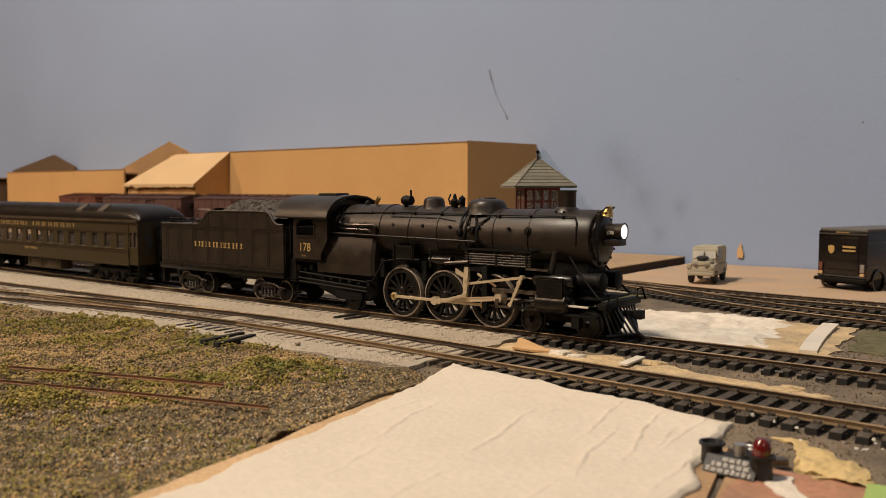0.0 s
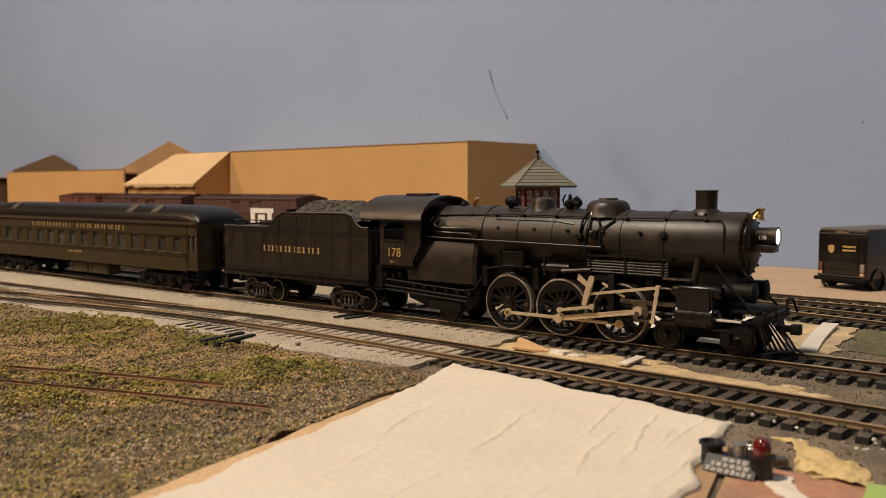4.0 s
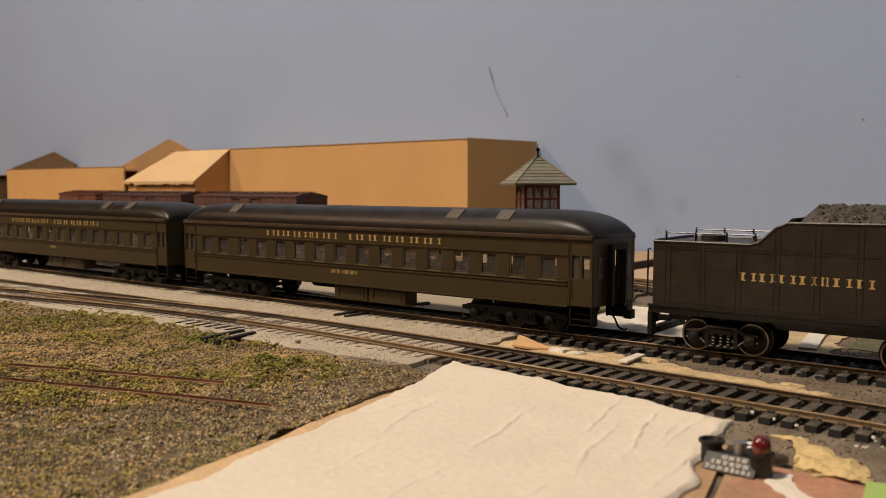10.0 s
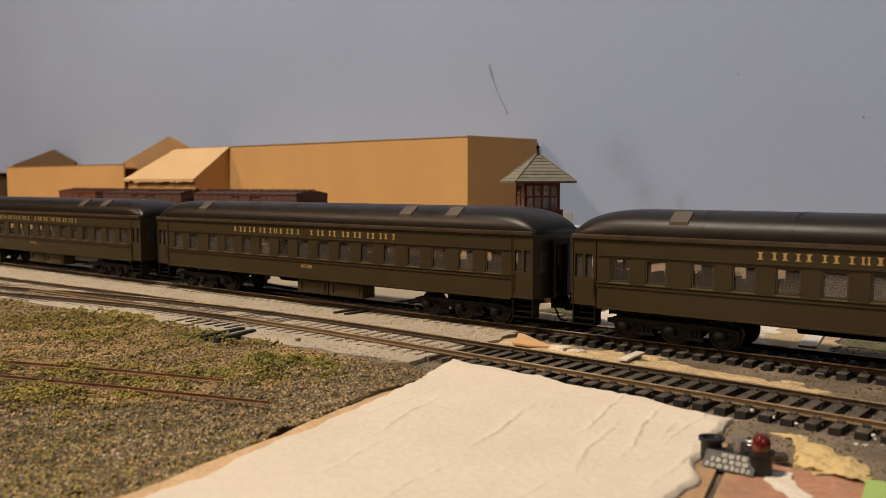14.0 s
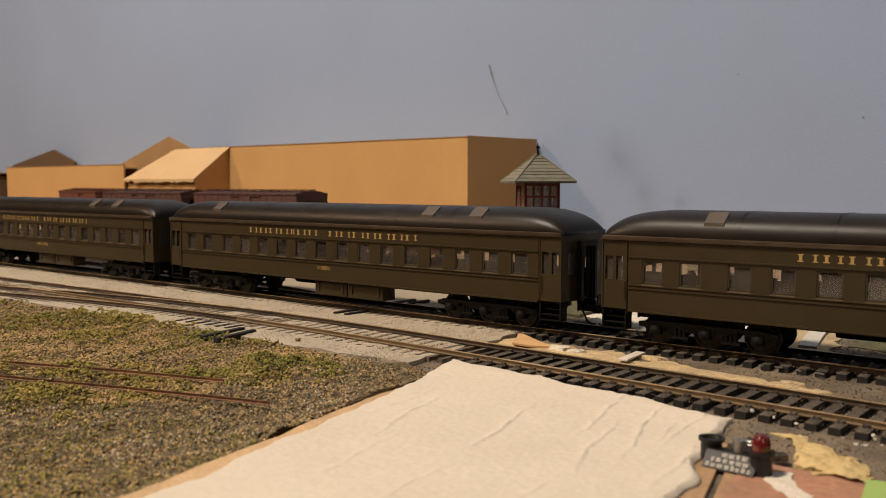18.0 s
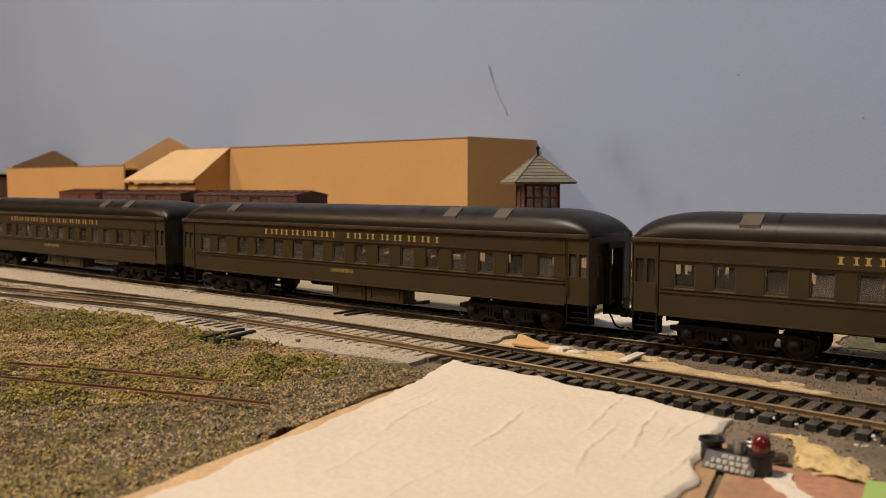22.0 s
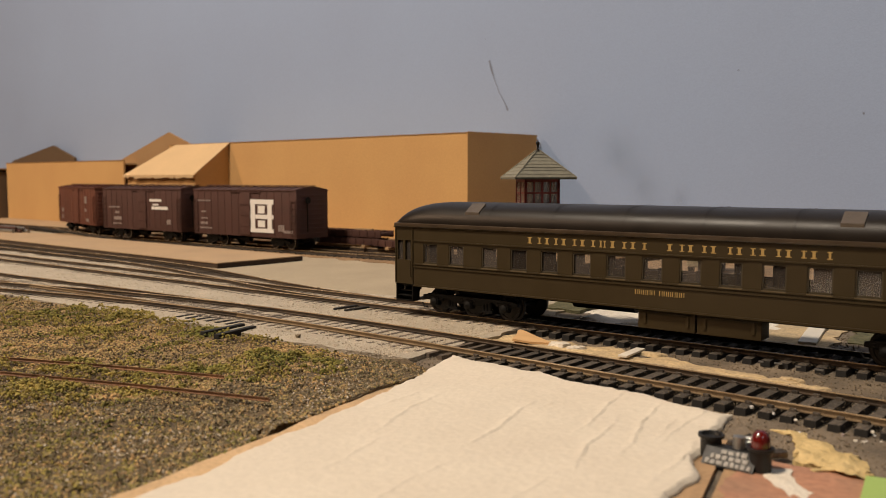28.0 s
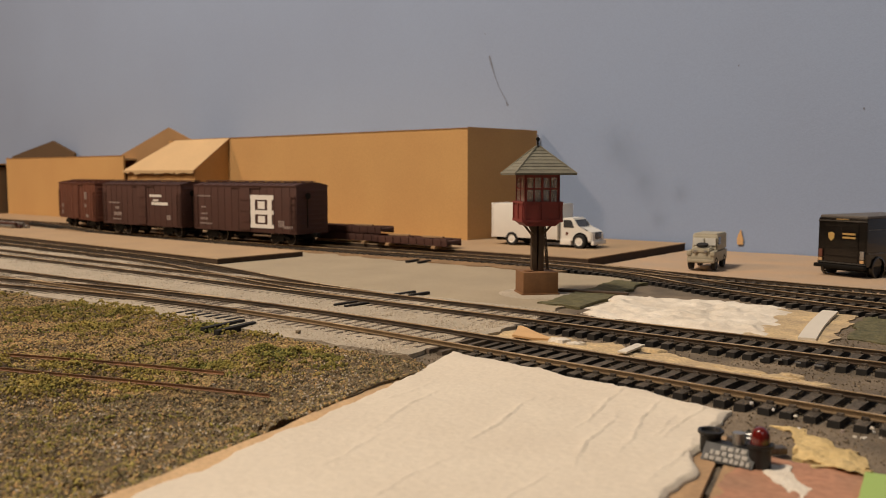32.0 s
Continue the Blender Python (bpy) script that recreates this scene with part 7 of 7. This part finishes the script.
patch("plaster_heap", [(-176, 301), (-90, 297), (-107, 384), (-193, 366)], 80, 70, heap_z, M_PLASTER2, "rough white plaster heap between the tracks", "plaster", wob=9, depth=1.5, seed=4)
patch("grey_green_mat", [(-199, 315), (-178, 319), (-193, 409), (-209, 410)], 24, 60, lambda x, y, u, v: 3.9 + 0.4 * fbm(x, y, 5), M_GREENMAT, "grey-green ground mat strip beside the tower", "mat", wob=3, depth=2.5, seed=7)
patch("green_mat_right", [(-73, 318), (60, 300), (60, 372), (-78, 380)], 50, 24, lambda x, y, u, v: 3.3 + 0.5 * fbm(x, y, 5), M_GREENMAT, "grey-green ground mat beyond the main track", "mat", wob=3, depth=2.5, seed=8)
patch("tan_smear", [(-106, 302), (-74, 303), (-82, 372), (-112, 370)], 20, 30, lambda x, y, u, v: 3.15 + 0.25 * fbm(x, y, 6), M_FOAM, "tan glue smear on the base board", "smear", wob=6, depth=1, seed=9)
rings = []
for k in range(13):
    f = k / 12
    x, y, z = -82.5 - 8.0 * f - 1.0 * math.sin(f * 3), 304 + 62 * f, 3.1 + 0.9 * f * f
    rings.append([(x - 2.9, y, z), (x + 2.9, y + 1, z), (x + 2.9, y + 1, z + 0.9), (x - 2.9, y, z + 0.9)])
solid("grey_strip", loft(BM(), rings), M_GREYPLANK, "pale grey bent styrene strip on the base", "strip")


def scrap(name, x, y, w, d, h, turn, m, label, seed):
    bm = BM()
    top, n = [], 18
    ring0, ring1 = [], []
    for k in range(n):
        a = 2 * math.pi * k / n
        r = 1 + 0.45 * noise.noise(Vector((math.cos(a) * 1.3 + seed, math.sin(a) * 1.3, seed)))
        ring0.append((w * r * math.cos(a), d * r * math.sin(a), 0))
        ring1.append((w * r * 0.86 * math.cos(a), d * r * 0.86 * math.sin(a), h * (0.8 + 0.5 * noise.noise(Vector((k * 0.9, seed, 0))))))
    ring2 = [(p[0] * 0.5, p[1] * 0.5, h * (1.0 + 0.3 * noise.noise(Vector((k * 1.7, seed, 2))))) for k, p in enumerate(ring1)]
    loft(bm, [ring0, ring1, ring2])
    return solid(name, bm, m, label, "scrap", at=(x, y, 2.45), turn=turn)


for k, (x, y, w, d, h, tn) in enumerate(((-150, 252.5, 10, 5, 1.6, -8), (-136, 253, 7, 4, 1.4, 5), (-118, 256.5, 7, 3.5, 1.8, 0), (-108, 249.5, 9, 3.0, 1.3, -4), (-96, 247.5, 8, 3.2, 1.4, 3), (-84, 246, 9, 3.4, 1.5, -6), (-74, 243.5, 6, 3.6, 1.7, 10), (-71, 247, 5, 2.6, 2.2, 0), (-64, 243, 5, 3, 1.2, 0))):
    scrap("foam_scrap", x, y, w * 0.9, d * 0.75, h * 0.6, tn, M_FOAM, "tan crumbled foam scrap between the tracks", k * 1.7)
scrap("white_chip", -148, 249, 4.2, 3.4, 1.9, 10, M_PLASTER2, "white plaster chip between the tracks", 3.3)
scrap("white_chip", -141.5, 248.5, 3.2, 2.0, 1.5, 30, M_PLASTER2, "white plaster chip between the tracks", 5.3)
bm = prism(BM(), [(-3, -6.6), (4, -5.8), (9.5, -3.0), (10.0, -1.8), (2, 1.6), (-5, 5.0), (-7.4, 5.6), (-8.0, 4.6), (-5.6, 0)], "z", 0, 0.7)
o = solid("orange_card_scrap", bm, M_ORANGE, "torn orange card scrap leaning on the ballast", "scrap", at=(-161.5, 251, 3.9))
o.rotation_euler = (radians(4), radians(3), 0)
o = solid("white_strip", box(BM(), -1.6, 1.6, -7.5, 7.5, 0, 0.7, 0.15), M_GREYPLANK, "short white strip between the tracks", "strip", at=(-122.3, 251.3, 3.4), turn=3)
for x, y, l in ((-84, 261, 1.4), (-79, 261.6, 2.2), (-73, 260.8, 1.6), (-67, 260.4, 2.6)):
    solid("metal_sliver", box(BM(), -l / 2, l / 2, -0.3, 0.3, 0, 0.4), M_SILVER, "shiny metal sliver by the rail", "sliver", "slivers", at=(x, y, 4.1), turn=rng.uniform(-6, 6))

flakes = random.Random(31)
for k in range(34):
    x = flakes.uniform(-150, -62)
    y = yf(x) + flakes.uniform(12.5, 21) + (4 if x < -110 else 0)
    scrap("foam_flake", x, y, flakes.uniform(0.8, 2.4), flakes.uniform(0.5, 1.1), flakes.uniform(0.3, 0.9), flakes.uniform(-25, 25), (M_FOAM, M_FOAM, M_PLASTER2)[k % 3], "torn tan foam flake between the tracks", k * 1.3)

# lamp holder with a red lens
lh = thing("signal_lamp_holder", (-59.4, 169.5, 1.6), -1.5, "black plastic lamp holder with a red lens", "lamp holder")
bm = prism(BM(), [(-4.4, 0), (-4.4, 0.6), (-1.2, 4.2), (2.2, 4.2), (2.2, 0)], "x", -6.2, 6.0)
part("bar", bm, M_BLACKPLASTIC, lh, "sloped black plastic bar")
for x, y in ((-6.4, 2.0), (6.4, -0.6)):
    bm = lathe(BM(), (x, y, 0), (0, 0, 1), [(0, 2.5), (5.2, 2.5), (5.6, 3.1), (6.3, 3.1), (6.3, 2.4), (5.4, 2.1), (5.4, 0)], 24)
    part("cup", bm, M_BLACKPLASTIC, lh, "round black cup")
part("lens", lathe(BM(), (6.4, -0.6, 5.6), (0, 0, 1), [(0, 2.2), (2.4, 2.15), (3.8, 1.75), (4.6, 1.0), (4.9, 0)], 22), M_LED, lh, "translucent red lens")
slope = Matrix.Rotation(math.atan2(3.6, 3.2), 4, "X")
mark = random.Random(8)
for row, (x, last) in enumerate(((-5.4, 4.6), (-4.4, 4.6), (-2.2, 3.0))):
    while x < last:
        w = mark.uniform(0.8, 1.4)
        bm = box(BM(), x, x + w, row * 1.5 + 0.25, row * 1.5 + 0.25 + mark.uniform(1.05, 1.35), 0.0, 0.3, 0.08)
        bmesh.ops.transform(bm, matrix=Matrix.Translation((0, -4.4, 0.6)) @ slope, verts=bm.verts)
        part("label_bar", bm, M_LABELBAR, lh, "worn white marking bar")
        x += w + mark.uniform(0.25, 0.5)
part("post", cyl(BM(), (0.6, 1.4, 4), (0.6, 1.4, 7.2), 1.4, n=14), M_SILVER, lh, "small dull metal post")
for k in range(5):
    part("screw_thread", lathe(BM(), (2.6, 3.4, 3 + 0.9 * k), (0, 0, 1), [(0, 1.2), (0.3, 1.5), (0.6, 1.2)], 12), M_SILVER, lh)
lh.scale = (0.87, 0.87, 0.82)
for x, y, w, d, h in ((-61.5, 178.5, 2.2, 1.4, 2.2), (-57, 177.5, 1.6, 1.8, 2.0), (-53.8, 179, 2.0, 1.4, 1.6)):
    solid("metal_scrap", box(BM(), -w, w, -d, d, 0, h, 0.6), M_TYRE, "dull grey metal scrap behind the lamp holder", "scrap", at=(x, y, 2.0), turn=x * 7 % 60)
solid("wood_strip", prism(BM(), [(-71, 182), (-66, 184), (-46, 100), (-56, 96)], "z", 0.8, 2.0), M_WOOD, "bare wood strip under the lamp holder", "wood strip")
solid("wood_strip", prism(BM(), [(-60, 166), (-54, 167), (-36, 100), (-44, 96)], "z", 0.8, 1.8), M_WOOD, "bare wood strip under the lamp holder", "wood strip")
patch("salmon_paint_patch", [(-56, 130), (40, 130), (40, 176), (-58, 178)], 30, 20, lambda x, y, u, v: 1.9 + 0.15 * fbm(x, y, 10), M_SALMON, "salmon painted board", "paint", wob=4, depth=1, seed=11)
patch("yellow_glue", [(-52, 180), (-36, 170), (-38, 187), (-61, 199)], 30, 20, lambda x, y, u, v: 2.3 + 0.7 * fbm(x, y, 5) + 0.6 * min(1, min(u, 1 - u, v, 1 - v) * 6), M_YELLOW, "dried yellow glue puddle", "glue", wob=7, depth=1.2, seed=12)
patch("white_glue", [(-50, 162.5), (-44.5, 156), (-43, 161.5), (-47.5, 169)], 16, 16, lambda x, y, u, v: 2.1 + 0.4 * fbm(x, y, 5), M_PLASTER2, "dried white glue puddle", "glue", wob=7, depth=1, seed=13)
solid("green_card", prism(BM(), [(-36, 176), (30, 190), (30, 120), (-28, 120)], "z", 2.2, 2.9), M_GREEN, "light green card on the board", "card")
# chips along the front track
for k in range(26):
    x, y = rng.uniform(-78, -20), rng.uniform(196, 208)
    b = scrap("ballast_chip", x, y, rng.uniform(0.3, 0.65), rng.uniform(0.3, 0.6), rng.uniform(0.3, 0.6), rng.uniform(0, 180), (M_WHITE, M_GREYPLANK, M_DIM)[k % 3], "pale chip lying beside the front track", k * 0.7)
    b.location.z = 0.0024 if k % 4 else 0.0039

patch("tan_glue_strip", [(-176, 238), (-66, 236), (-66, 246), (-176, 255)], 90, 14, lambda x, y, u, v: 3.0 + 0.5 * fbm(x, y, 11, 3) + 0.3 * fbm(x, y, 4), M_FOAM, "tan glue and foam smeared between the tracks", "glue", wob=9, depth=1.2, seed=21)

# ------------------------------------------------------------------ what moves
def motions():
    """The train starts, gathers speed and runs through; wheels and rods turn with it."""
    start = travel(0)
    ticks = [k / 10 for k in range(0, 321)]
    for v in [loco, tender] + COACHES:
        walk(v, [(t, on_line(s + v["run"])) for t, s in S_ROWS])
        for o in list(v.children_recursive):
            if o.name.startswith("wheelset"):
                r = 4.8 if o.data == WS_LEAD else WR
                x, y, z = o.location
                walk(o, [(t, pose(x, y, z, 0, math.degrees((travel(t) - start) / r), 0)) for t in ticks])
    phi = {t: math.radians(210) - (travel(t) - start) / 10.55 for t in ticks}
    for d, x, s in DRIVERS:
        if s < 0:
            walk(d, [(t, pose(x * 0.001, s * 0.0102, DR * 0.001, 0, -math.degrees(phi[t]), 0)) for t in ticks])
        else:
            walk(d, [(t, pose(x * 0.001, s * 0.0102, DR * 0.001, 0, math.degrees(phi[t]) + 90, 180)) for t in ticks])
    rows = {o: [] for o in (SIDE_ROD, MAIN_ROD, CROSSHEAD, ECC_ROD, LINK, LEVER)}
    for t in ticks:
        px, pz = 3.7 * math.cos(phi[t]), DR + 3.7 * math.sin(phi[t])
        rows[SIDE_ROD].append((t, pose(px * 0.001, 0, pz * 0.001)))
        a = math.asin((pz - 12.0) / ROD_L)
        rows[MAIN_ROD].append((t, pose(px * 0.001, 0, pz * 0.001, 0, math.degrees(a), 0)))
        xc = px + ROD_L * math.cos(a)
        rows[CROSSHEAD].append((t, pose(xc * 0.001, 0, 0.0120)))
        rows[LEVER].append((t, pose(0.0389, 0, 0.0207, 0, math.degrees(math.atan((38.9 - xc - 6.0) / 11.4)), 0)))
        ex, ez = 1.8 * math.cos(phi[t] + 1.2), DR + 1.8 * math.sin(phi[t] + 1.2)
        foot = 12.6 + ex
        swing = (foot - 12.6) / 6.4
        rows[LINK].append((t, pose(0.0131, 0, 0.0186, 0, math.degrees(swing), 0)))
        rows[ECC_ROD].append((t, pose(ex * 0.001, 0, ez * 0.001, 0, math.degrees(math.atan2(ez - 12.4, 13.0)), 0)))
    for o, r in rows.items():
        walk(o, r)


motions()
